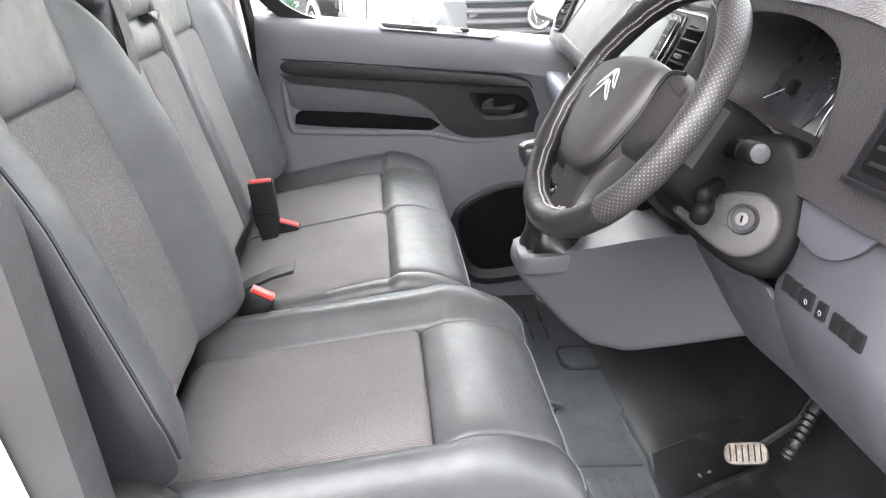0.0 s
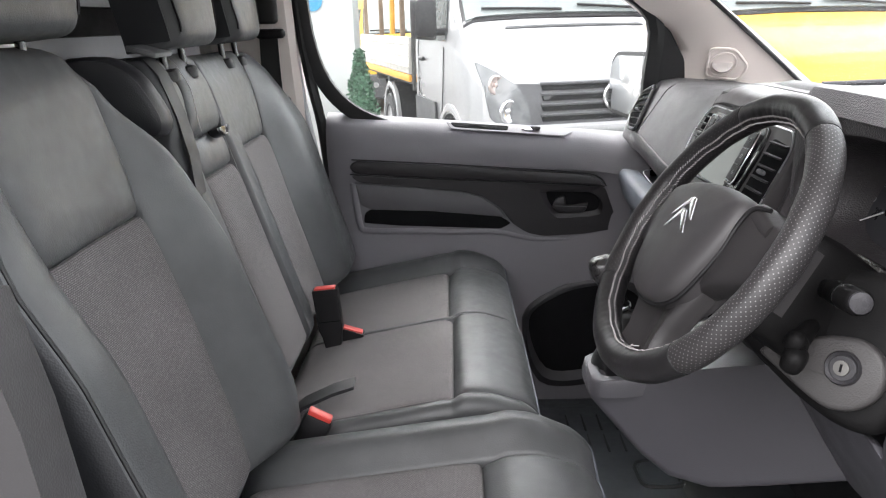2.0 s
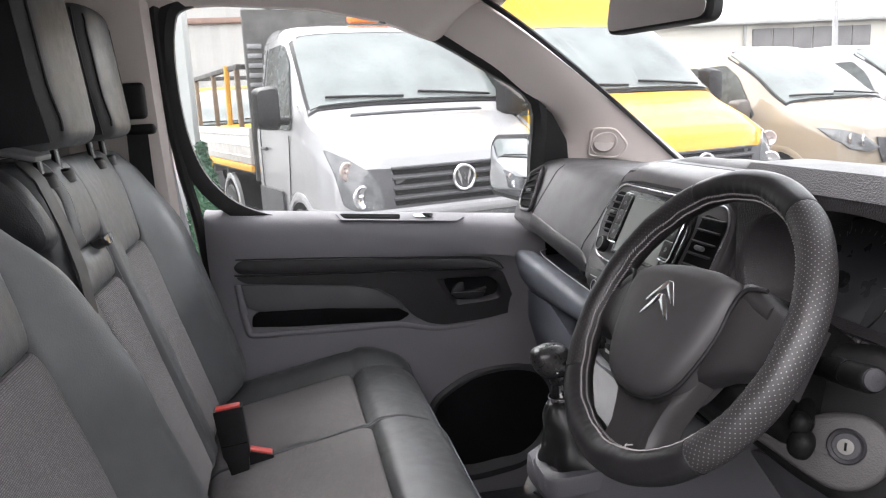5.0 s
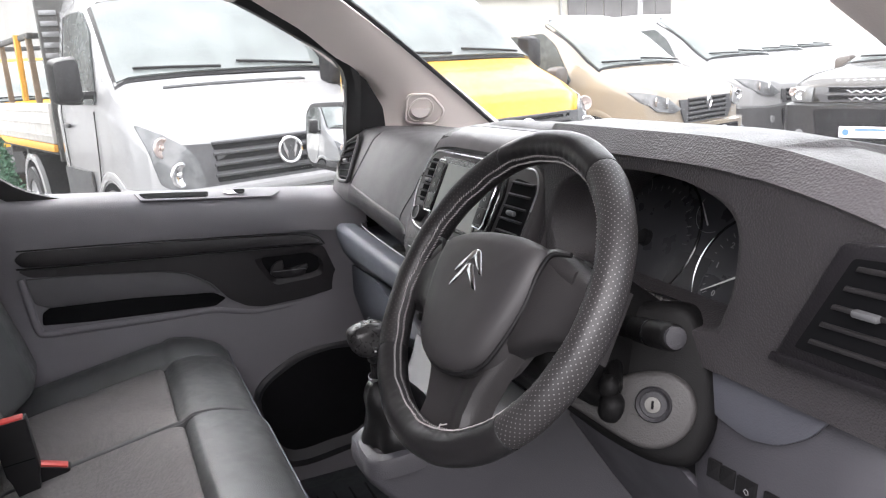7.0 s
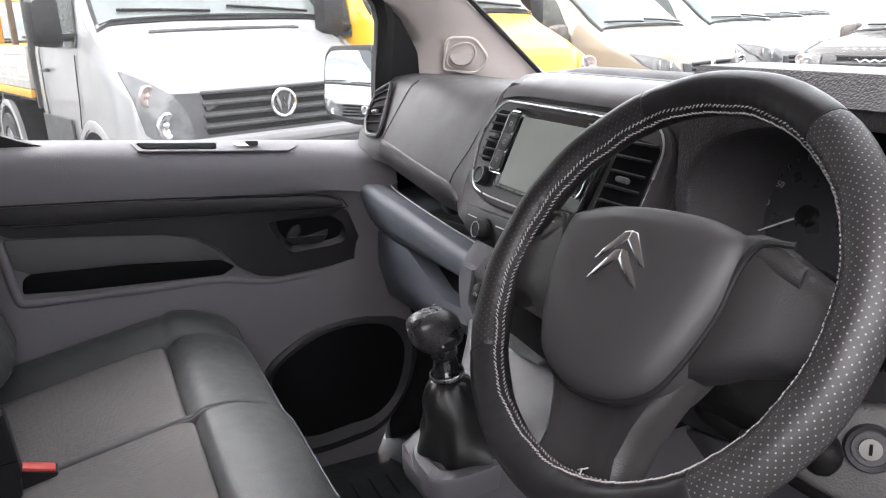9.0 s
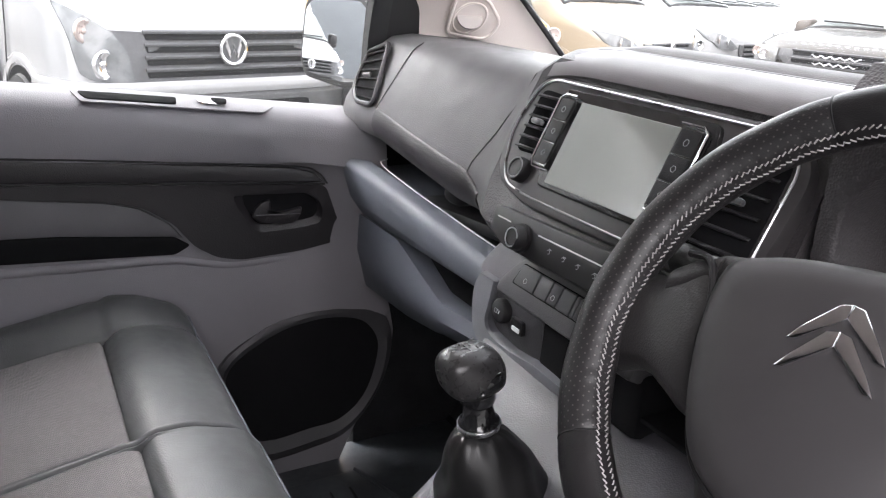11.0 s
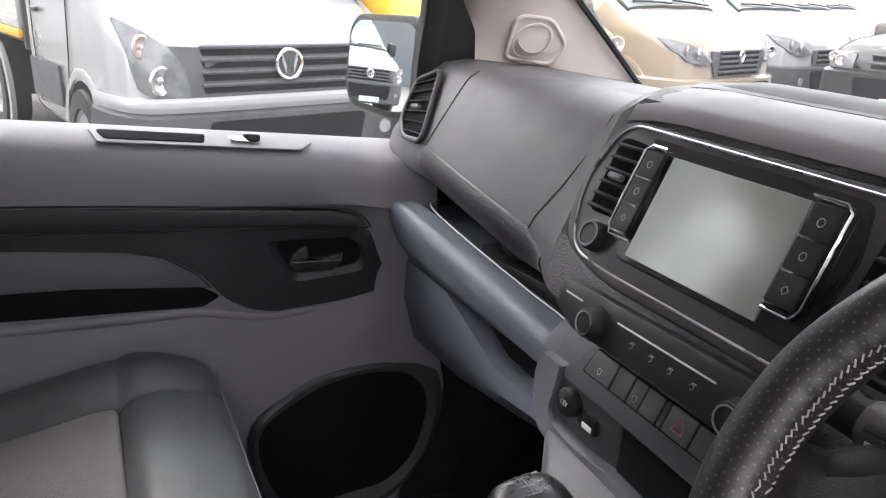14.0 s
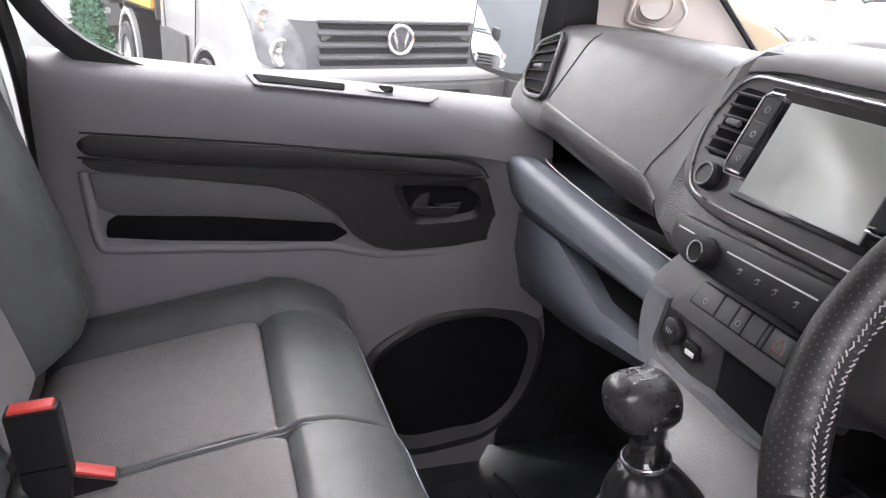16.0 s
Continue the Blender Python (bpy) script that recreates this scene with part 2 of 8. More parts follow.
def prism(poly, place, depth, bev=0.0, seg=2):
    """Extrudes an outline. place(u, v, w) lays the outline's u, v and the depth's w into the world."""
    bm = bmesh.new()
    lo = [bm.verts.new((u, v, 0)) for u, v in poly]
    f = bm.faces.new(lo)
    got = bmesh.ops.extrude_face_region(bm, geom=[f])
    top = [g for g in got["geom"] if isinstance(g, bmesh.types.BMVert)]
    bmesh.ops.translate(bm, vec=(0, 0, depth), verts=top)
    if bev:
        tops = set(top)
        es = [e for e in bm.edges if e.verts[0] in tops and e.verts[1] in tops]
        bmesh.ops.bevel(bm, geom=es, offset=bev, segments=seg, profile=0.5, affect="EDGES")
    bmesh.ops.triangulate(bm, faces=[q for q in bm.faces if len(q.verts) > 4])
    for v in bm.verts:
        v.co = place(*v.co)
    return bm


def rounded(poly, r, n=4):
    """An outline with its corners rounded."""
    out = []
    m = len(poly)
    for i in range(m):
        p, a, b = Vector(poly[i]), Vector(poly[i - 1]), Vector(poly[(i + 1) % m])
        ra = min(r, 0.45 * (a - p).length, 0.45 * (b - p).length)
        s, e = p + (a - p).normalized() * ra, p + (b - p).normalized() * ra
        for k in range(n + 1):
            t = k / n
            out.append(tuple((1 - t) ** 2 * s + 2 * t * (1 - t) * p + t * t * e))
    return out


def smooth_line(pts, n=6, closed=False):
    """Catmull-Rom through points."""
    pts = [Vector(p) for p in pts]
    m = len(pts)
    out = []
    for i in range(m if closed else m - 1):
        p1, p2 = pts[i], pts[(i + 1) % m]
        p0 = pts[i - 1] if (i or closed) else 2 * p1 - p2
        p3 = pts[(i + 2) % m] if (closed or i + 2 < m) else 2 * p2 - p1
        for k in range(n):
            t = k / n
            out.append(0.5 * (2 * p1 + (p2 - p0) * t + (2 * p0 - 5 * p1 + 4 * p2 - p3) * t * t + (3 * p1 - p0 - 3 * p2 + p3) * t ** 3))
    if not closed:
        out.append(pts[-1])
    return out


def drop(d, r):
    return 0.0 if d >= r else r - math.sqrt(max(0.0, r * r - (r - d) ** 2))


def spaced(n, r, w):
    """Samples of 0..w, dense within r of both ends."""
    k = 6
    e = [r * (1 - math.cos(math.pi / 2 * i / k)) for i in range(k)]
    m = [r + (w - 2 * r) * i / n for i in range(n + 1)]
    return e + m + [w - v for v in reversed(e)]


def pad(width, length, height, depth, r, m, n=(26, 26), edges=None):
    """A cushion: local x across, y along, z out. width(v) gives its two sides at v along; height(u, v) its swell."""
    vs = spaced(n[1], r, length)
    us = spaced(n[0], 0.1, 1.0)
    bm = bmesh.new()
    top, bot = [], []
    for v in vs:
        a, b = width(v)
        row, low = [], []
        for s in spaced(n[0], min(r, 0.45 * (b - a)), b - a):
            u = a + s
            d = min(s, b - a - s)
            z = height(u, v) - drop(d, r) - drop(min(v, length - v), r)
            row.append(bm.verts.new(m @ Vector((u, v, z))))
            low.append(bm.verts.new(m @ Vector((u, v, -depth))))
        top.append(row), bot.append(low)
    k, w = len(vs), len(top[0])
    for i in range(k - 1):
        for j in range(w - 1):
            bm.faces.new((top[i][j], top[i][j + 1], top[i + 1][j + 1], top[i + 1][j]))
            bm.faces.new((bot[i][j], bot[i + 1][j], bot[i + 1][j + 1], bot[i][j + 1]))
    for i in range(k - 1):
        bm.faces.new((top[i][0], top[i + 1][0], bot[i + 1][0], bot[i][0]))
        bm.faces.new((top[i][-1], bot[i][-1], bot[i + 1][-1], top[i + 1][-1]))
    for j in range(w - 1):
        bm.faces.new((top[0][j], bot[0][j], bot[0][j + 1], top[0][j + 1]))
        bm.faces.new((top[-1][j], top[-1][j + 1], bot[-1][j + 1], bot[-1][j]))
    return bm


def words(name, text, size, m, mat, parent, label="", depth=0.0004):
    """Raised lettering lying in the plane m, centred."""
    cu = bpy.data.curves.new("lettering", "FONT")
    cu.body, cu.size, cu.align_x, cu.align_y, cu.extrude, cu.resolution_u = text, size, "CENTER", "CENTER", depth, 3
    tmp = new("lettering", cu)
    me = bpy.data.meshes.new_from_object(tmp.evaluated_get(bpy.context.evaluated_depsgraph_get()))
    bpy.data.objects.remove(tmp)
    me.transform(m)
    me.materials.clear()
    me.materials.append(mat)
    ob = new(name, me)
    ob.parent = parent
    if label:
        ob["label"] = label
    return ob


def bell(x, s):
    return math.exp(-(x / s) ** 2)


def ease(a, b, x):
    t = min(1, max(0, (x - a) / (b - a)))
    return t * t * (3 - 2 * t)


# ---- the cab's shell ----
def wy(z):
    """The side glass leans in towards the roof."""
    return 2.03 - (z - 1.23) * 0.22


FLOOR_Z = 0.47
cab_floor = part("cab_floor", box((0.25, 1.31, FLOOR_Z - 0.03), (1.7, 1.46, 0.06), 0.004), RUBBER)
tagged(cab_floor, "black rubber van cab floor, scuffed and dusty", "floor", kind="structure")
bulk = thing("bulkhead", "dark steel bulkhead behind the seats with pale rails", "bulkhead", kind="structure")
part("panel", box((-0.66, 1.31, 1.1), (0.03, 1.46, 1.3), 0.004), BLACK, bulk)
for z, h in ((1.44, 0.05), (1.53, 0.035)):
    part("rail", box((-0.63, 1.31, z), (0.03, 1.3, h), 0.008), BODY, bulk, "pale painted steel rail")
part("post", box((-0.635, 1.70, 1.64), (0.03, 0.06, 0.20), 0.012), BODY, bulk, "pale upright post")
part("shelf", box((-0.60, 1.31, 1.385), (0.10, 1.3, 0.03), 0.008), BLACK, bulk)

roof = part("ceiling", loft([[Vector((x, y, 1.725 + 0.05 * (1 - ((y - 1.31) / 0.62) ** 2) - 0.05 * ease(0.1, 0.42, x))) for y in
                              [0.68 + 1.26 * k / 16 for k in range(17)]] +
                             [Vector((x, y, 1.80)) for y in (1.94, 0.68)] for x in (-0.66, -0.3, 0.0, 0.1, 0.2, 0.3, 0.40)]), CREAM)
tagged(roof, "pale grey fabric roof lining of the cab", "ceiling", kind="structure")


def side_rail(mirror):
    """Lining along the roof above a door: swells from the window's top edge in to the roof."""
    line = [(-0.66, 1.705), (-0.36, 1.712), (-0.2, 1.716), (0.0, 1.702), (0.14, 1.672), (0.255, 1.628)]
    rings = []
    for x, z in line:
        y = wy(z)
        prof = [(y + 0.03, z - 0.012), (y - 0.004, z - 0.012), (y - 0.022, z + 0.004), (y - 0.05, z + 0.03), (y - 0.09, z + 0.055), (y - 0.09, z + 0.12), (y + 0.03, z + 0.12)]
        rings.append([Vector((x, 2 * 1.31 - a if mirror else a, b)) for a, b in prof])
    return loft(rings)


def pillar_front(mirror):
    """Lining of a windscreen pillar: from the roof down to the dashboard's corner."""
    inner = smooth_line([(0.245, 1.945, 1.628), (0.383, 1.962, 1.552), (0.488, 1.979, 1.475), (0.545, 1.986, 1.436), (0.585, 2.0, 1.37), (0.598, 2.011, 1.30)], 5)
    outer = smooth_line([(0.335, 1.885, 1.702), (0.447, 1.845, 1.612), (0.56, 1.86, 1.53), (0.66, 1.885, 1.456), (0.78, 1.915, 1.367), (0.90, 1.938, 1.275)], 5)
    rings = []
    for a, b in zip(inner, outer):
        a, b = Vector(a), Vector(b)
        mid = 0.5 * (a + b)
        inw = Vector((-0.25, -1, -0.1)).normalized()
        ring = [a + Vector((0, 0.05, 0)), a, a.lerp(b, 0.15) + inw * 0.010, mid + inw * 0.014, a.lerp(b, 0.85) + inw * 0.010, b, b + Vector((0.02, 0.06, 0.02))]
        rings.append([Vector((v.x, 2 * 1.31 - v.y if mirror else v.y, v.z)) for v in ring])
    return loft(rings)


for mirror in (False, True):
    lining = thing("side_lining", "pale grey moulded lining of roof rail and windscreen pillar", "lining", kind="structure")
    part("roof_rail", side_rail(mirror), LIGHT, lining)
    part("windscreen_pillar", pillar_front(mirror), LIGHT, lining)
    if not mirror:
        # small round loudspeaker panel let into the pillar
        sy = lambda x, z: 2.0 - 0.436 * (x - 0.585) - 0.015 - 0.65 * (z - 1.359)
        outl = rounded([(0.630, 1.398), (0.680, 1.395), (0.718, 1.354), (0.706, 1.322), (0.634, 1.331)], 0.014)
        part("speaker_panel", prism(outl, lambda u, v, w: Vector((u, sy(u, v) + 0.006 - w, v)), 0.009, 0.003), LIGHT, lining)
        part("panel_rim", tube([Vector((u, sy(u, v) - 0.003, v)) for u, v in outl], 0.0032, 8, True), LIGHT, lining, "raised rim round the panel")
        part("speaker_ring", tube([Vector((0.664 + 0.027 * math.cos(a), sy(0.664 + 0.027 * math.cos(a), 1.359 + 0.027 * math.sin(a)) - 0.003, 1.359 + 0.027 * math.sin(a))) for a in [k * math.pi / 12 for k in range(24)]], 0.0025, 6, True), LIGHT, lining)
        part("speaker_grille", lathe([(0.023, 0), (0.023, 0.004), (0.0, 0.004)], 20, Matrix.Translation((0.664, sy(0.664, 1.359) - 0.0035, 1.359)) @ pose(0, 0, 0, 57, 0, -23.5)),
             material("speaker_cloth", (0.40, 0.37, 0.355), 0.8, grain=1.0, grain_size=900), lining, "perforated round grille")

# header over the windscreen and its rounded corners
head = thing("windscreen_header", "pale grey lining above the windscreen", "lining", kind="structure")
part("bar", box((0.385, 1.31, 1.745), (0.14, 1.16, 0.075), 0.03, 3), CREAM, head)
for mirror in (False, True):
    bm = bmesh.new()
    for x, y, z in ((0.255, 1.935, 1.614), (0.24, 1.84, 1.685), (0.33, 1.868, 1.70), (0.44, 1.850, 1.745), (0.10, 1.82, 1.76), (0.25, 1.99, 1.78), (0.42, 1.92, 1.72), (0.35, 1.80, 1.79), (0.20, 1.90, 1.64), (0.35, 1.91, 1.665)):
        bm.verts.new((x, 2.62 - y if mirror else y, z))
    bmesh.ops.convex_hull(bm, input=bm.verts)
    part("corner", bm, LIGHT, head, angle=80)

# windscreen glass and its black edge
screen_glass = thing("windscreen", "large clear windscreen with a black edge", "windscreen", kind="structure")
rings = []
for k in range(13):
    y = 0.69 + 1.24 * k / 12
    bow = 0.09 * (1 - ((y - 1.31) / 0.62) ** 2)
    rings.append([Vector((0.90 + bow, y, 1.262)), Vector((0.62 + bow * 0.9, y, 1.482)), Vector((0.35 + bow * 0.7, y, 1.70)), Vector((0.354 + bow * 0.7, y, 1.704)), Vector((0.624 + bow * 0.9, y, 1.486)), Vector((0.904 + bow, y, 1.266))])
pane = part("pane", loft(rings), GLASS, screen_glass)
pane.visible_shadow = False
part("edge", tube(smooth_line([(0.905, 1.932, 1.262), (0.66, 1.878, 1.462), (0.447, 1.838, 1.622), (0.34, 1.878, 1.708)], 5), 0.006, 6), SEAL, screen_glass)

# rear door posts
for mirror in (False, True):
    f = (lambda y: 2.62 - y) if mirror else (lambda y: y)
    post = thing("door_post", "pale lined door post behind the front door with black seal", "door post", kind="structure")
    rings = []
    for z in (0.5, 0.9, 1.236, 1.36, 1.55, 1.67, 1.72):
        x1 = -0.345 + 0.03 * ease(1.3, 0.9, z) + (0.02 if z < 1.0 else 0)
        y = wy(z) - 0.02 if z > 1.23 else 2.01
        rings.append([Vector((x1, f(y + 0.06), z)), Vector((x1, f(y + 0.005), z)), Vector((x1 - 0.014, f(y - 0.012), z)), Vector((x1 - 0.07, f(y - 0.02), z)), Vector((x1 - 0.20, f(y - 0.01), z)), Vector((x1 - 0.25, f(y + 0.06), z))])
    part("lining", loft(rings), LIGHT if not mirror else GREY, post)
    if not mirror:
        part("seal", tube(smooth_line([(-0.335, wy(1.70), 1.712), (-0.338, wy(1.55), 1.55), (-0.325, wy(1.36), 1.36), (-0.305, 2.02, 1.225), (-0.285, 2.02, 1.0), (-0.262, 2.02, 0.85), (-0.24, 2.02, 0.62)], 6), 0.013, 8), SEAL, post)
        part("steel_edge", tube(smooth_line([(-0.352, wy(1.70) - 0.004, 1.70), (-0.356, wy(1.5) - 0.004, 1.5), (-0.345, wy(1.3) - 0.002, 1.3), (-0.322, 2.01, 1.15), (-0.31, 2.0, 0.95), (-0.30, 2.0, 0.7)], 6), 0.007, 8), BODY, post, "bare painted steel edge")
        part("bolt", lathe([(0.008, 0), (0.008, 0.004), (0.004, 0.006), (0, 0.006)], 10, Matrix.Translation((-0.375, 1.972, 1.30)) @ pose(0, 0, 0, 90, 0, 0)), BLACK, post)
sill = part("door_sill", loft([[Vector((x, 0.42, 0.42)), Vector((x, 0.42, 0.49)), Vector((x, 0.50, 0.52)), Vector((x, 0.58, 0.515)), Vector((x, 0.62, 0.47)), Vector((x, 0.62, 0.40))] for x in (-0.4, 0.2, 1.0)]), BLACK)
tagged(sill, "black plastic sill below the open driver's door", "door sill", kind="structure")
wall = part("firewall", loft([[Vector((0.98, y, 0.40)), Vector((0.72, y, 0.472)), Vector((0.84, y, 0.62)), Vector((0.93, y, 0.85)), Vector((0.98, y, 1.2)), Vector((1.05, y, 1.2)), Vector((1.05, y, 0.40))] for y in (0.60, 1.0, 1.6, 2.04)]), FOOT)
tagged(wall, "dark carpeted front wall of the footwell", "wall", kind="structure")
flank = part("footwell_side", box((0.80, 2.05, 0.83), (0.62, 0.04, 0.80), 0.01), FOOT)
tagged(flank, "dark lined side of the passenger footwell", "wall", kind="structure")
trim = thing("driver_door_post", "grey plastic lining of the driver's door post over pale paint", "door post", kind="structure")
part("lining", prism([(-0.62, 1.32), (-0.300, 1.30), (-0.281, 1.207), (-0.256, 0.983), (-0.225, 0.70), (-0.62, 0.70)], lambda u, v, w: Vector((u, 0.55 + w, v)), 0.06, 0.012), material("post_grey", (0.055, 0.053, 0.055), 0.5, grain=0.4, grain_size=500), trim)
part("outer_paint", prism([(-0.62, 1.10), (-0.320, 1.10), (-0.298, 0.986), (-0.262, 0.78), (-0.62, 0.70)], lambda u, v, w: Vector((u, 0.535 + w, v)), 0.012), material("post_paint", (0.62, 0.58, 0.57), 0.4), trim, "pale painted post")
nose = part("van_nose", loft([[Vector((0.93, y, 1.24)), Vector((1.05, y, 1.21)), Vector((1.4, y, 1.10)), Vector((1.55, y, 0.85)), Vector((1.55, y, 0.4)), Vector((1.05, y, 0.4)), Vector((1.05, y, 1.19))] for y in (0.45, 1.31, 2.15)]), BODY)
tagged(nose, "pale painted bonnet of the van", "bonnet", kind="structure")
hind = part("van_side", box((-1.6, 2.09, 1.1), (2.3, 0.05, 1.5), 0.02), BODY)
tagged(hind, "pale painted side panel of the van behind the cab", "van side", kind="structure")
far_side = part("van_side", box((-1.69, 0.54, 1.1), (2.12, 0.05, 1.5), 0.02), BODY)
tagged(far_side, "pale painted side panel of the van behind the driver's door", "van side", kind="structure")
back = part("van_back", box((-2.76, 1.315, 1.1), (0.05, 1.60, 1.5), 0.02), BODY)
tagged(back, "pale painted rear doors of the van", "van back", kind="structure")
under = part("van_floor", box((-1.0, 1.31, 0.39), (3.5, 1.5, 0.06), 0.01), BLACK)
tagged(under, "dark underside of the van", "van floor", kind="structure")
for wx, wyy in ((1.02, 0.60), (1.02, 2.02), (-2.1, 0.62), (-2.1, 2.0)):
    road_wheel = thing("road_wheel", "black tyre on a steel rim under the van", "wheel", "van wheels")
    flip = 90 if wyy < 1.3 else -90
    wm = Matrix.Translation((wx, wyy, 0.33)) @ pose(0, 0, 0, flip, 0, 0)
    part("tyre", lathe([(0.20, -0.09), (0.31, -0.09), (0.33, -0.06), (0.33, 0.06), (0.31, 0.09), (0.20, 0.09)], 28, wm, caps=False), SEAL, road_wheel)
    part("rim", lathe([(0.205, 0.05), (0.195, 0.075), (0.16, 0.05), (0.06, 0.07), (0.0, 0.07)], 24, wm), SATIN, road_wheel)
top = part("van_roof", box((-0.9, 1.31, 1.83), (2.4, 1.36, 0.03), 0.01), BODY)
tagged(top, "pale painted steel roof of the van", "van roof", kind="structure")

# ---- passenger door ----
door = thing("passenger_door", "closed grey van door with black trim strip and deep pocket", "door", kind="structure")


def dpt(off=0.0):
    """Door outline u = x, v = z; w goes in towards the cab."""
    return lambda u, v, w: Vector((u, 1.985 - off - w - 0.05 * ease(0.36, 0.50, u) * ease(0.95, 1.1, v), v))


def belt(x):
    return 1.210 - 0.0907 * x


def door_edge(z):
    """Where the door's lining ends towards the footwell."""
    rows = [(0.48, 0.43), (0.55, 0.478), (0.60, 0.515), (0.65, 0.540), (0.70, 0.552), (0.75, 0.553), (0.80, 0.540), (0.86, 0.522), (0.93, 0.505), (1.0, 0.50), (1.3, 0.50)]
    for (a, p), (b, q) in zip(rows, rows[1:]):
        if z <= b:
            return p + (q - p) * max(0.0, z - a) / (b - a)
    return 0.50


# the main panel: rows from the shelf under the glass down to the kick panel
rings = []
xs = [-0.292, -0.285, -0.27, -0.22, -0.1, 0.0, 0.1, 0.2, 0.3, 0.38, 0.43, 0.47, 0.50]
for x in xs:
    b = belt(x)
    inw = 0.05 * ease(0.36, 0.50, x)
    e = 0.012 * (1 - ease(-0.292, -0.27, x))
    xl = x if x < 0.4 else x + 0.0
    prof = [(2.06, b + 0.022), (2.035, b + 0.020), (2.005 - inw, b + 0.010), (1.988 - inw + e, b - 0.004), (1.978 - inw + e, b - 0.03), (1.974 - inw + e, b - 0.07), (1.985 - inw + e, 1.10), (1.99 - inw * 0.8 + e, 1.0), (1.982 - inw * 0.5 + e, 0.93), (1.978 - inw * 0.2 + e, 0.86), (1.978 - inw * 0.1 + e, 0.80), (1.982 + e, 0.75), (1.985 + e, 0.69), (1.988 + e, 0.62), (1.99 + e, 0.56), (1.99 + e, 0.44), (2.06, 0.44)]
    rings.append([Vector((xl + ease(0.34, 0.50, x) * (door_edge(z) - 0.50) + (0.05 * ease(-0.2, -0.29, x) * ease(1.0, 0.6, z)), y, z)) for y, z in prof])
part("door_panel", loft(rings), DOORGREY, door, "smooth grey plastic inner panel", angle=50)

strip = [(-0.222, 1.146), (-0.026, 1.131), (0.149, 1.116), (0.342, 1.099), (0.385, 1.087), (0.400, 1.070), (0.15, 1.086), (-0.11, 1.102), (-0.226, 1.113), (-0.239, 1.13)]
part("trim_strip", prism(rounded(strip, 0.012), dpt(-0.006), 0.016, 0.004), TRIM, door, "black padded trim strip")
swoosh = [(-0.236, 1.108), (-0.11, 1.098), (0.15, 1.082), (0.401, 1.066), (0.438, 0.968), (0.43, 0.955), (0.353, 0.944), (0.25, 0.940), (0.21, 0.949), (0.172, 0.974), (0.141, 1.016), (0.095, 1.048), (0.041, 1.062), (-0.111, 1.079), (-0.215, 1.090)]
bowl_out = [tuple(p)[:2] for p in rounded([(0.238, 1.057), (0.371, 1.052), (0.392, 1.037), (0.399, 1.015), (0.394, 0.994), (0.366, 0.989), (0.284, 0.986), (0.269, 0.999), (0.246, 1.036)], 0.008, 3)]
bowl_in = [tuple(p)[:2] for p in rounded([(0.256, 1.0545), (0.370, 1.050), (0.388, 1.037), (0.392, 1.016), (0.384, 1.004), (0.362, 1.000), (0.288, 0.999), (0.276, 1.008), (0.260, 1.036)], 0.006, 3)]
outer_ = [tuple(p)[:2] for p in rounded(swoosh, 0.012)]
k0 = min(range(len(outer_)), key=lambda k: math.hypot(outer_[k][0] - 0.238, outer_[k][1] - 1.057))
b0 = min(range(len(bowl_out)), key=lambda k: math.hypot(outer_[k0][0] - bowl_out[k][0], outer_[k0][1] - bowl_out[k][1]))
turn = lambda poly: sum(a[0] * b[1] - b[0] * a[1] for a, b in zip(poly, poly[1:] + poly[:1])) > 0
hole = bowl_out[b0:] + bowl_out[:b0]
if turn(hole) == turn(outer_):
    hole = [hole[0]] + hole[:0:-1]
ring_o = outer_[k0:] + outer_[:k0]
part("armrest_trim", prism(ring_o + [ring_o[0]] + hole + [hole[0]], dpt(-0.006), 0.015), TRIM, door, "black sweeping trim round the handle", smooth=False)
slot = [(-0.208, 0.990), (-0.205, 1.008), (-0.19, 1.018), (-0.03, 1.010), (0.14, 0.992), (0.168, 0.974), (0.142, 0.960), (-0.117, 0.974), (-0.207, 0.983)]
# near-black that stands for the shade inside slots, pockets and openings
hollow = material("hollow_shade", (0.008, 0.008, 0.009), 0.95, spec=0.1)
part("pocket_slot", prism(rounded(slot, 0.006), dpt(-0.006), 0.0085, 0.002), hollow, door, "shallow storage slot, its shade a near-black plate")
lip = smooth_line([(-0.232, 1.088), (-0.226, 1.03), (-0.218, 0.975), (-0.200, 0.962), (-0.118, 0.959), (0.012, 0.954), (0.13, 0.951), (0.19, 0.938), (0.245, 0.929), (0.351, 0.933), (0.400, 0.941)], 5)
part("recess_edge", tube([Vector((p[0], 1.9885 - 0.018 * ease(0.36, 0.5, p[0]), p[1])) for p in [tuple(q) for q in lip]], [0.0085 - 0.004 * ease(0.30, 0.40, tuple(q)[0]) for q in lip], 12), DOORGREY, door, "rounded grey edge round the recess")
# recess shade is put into a darker copy of the door's grey
part("recess_panel", prism(rounded([(-0.225, 1.086), (-0.11, 1.077), (0.04, 1.059), (0.09, 1.045), (0.137, 1.013), (0.158, 0.986), (0.14, 0.992), (-0.03, 1.010), (-0.19, 1.018), (-0.215, 1.03)], 0.006), dpt(-0.006), 0.0075, 0.002), material("recess_grey_shaded", (0.095, 0.092, 0.099), 0.5, grain=0.35, grain_size=520), door, "grey recessed panel, its shade in the darker colour")
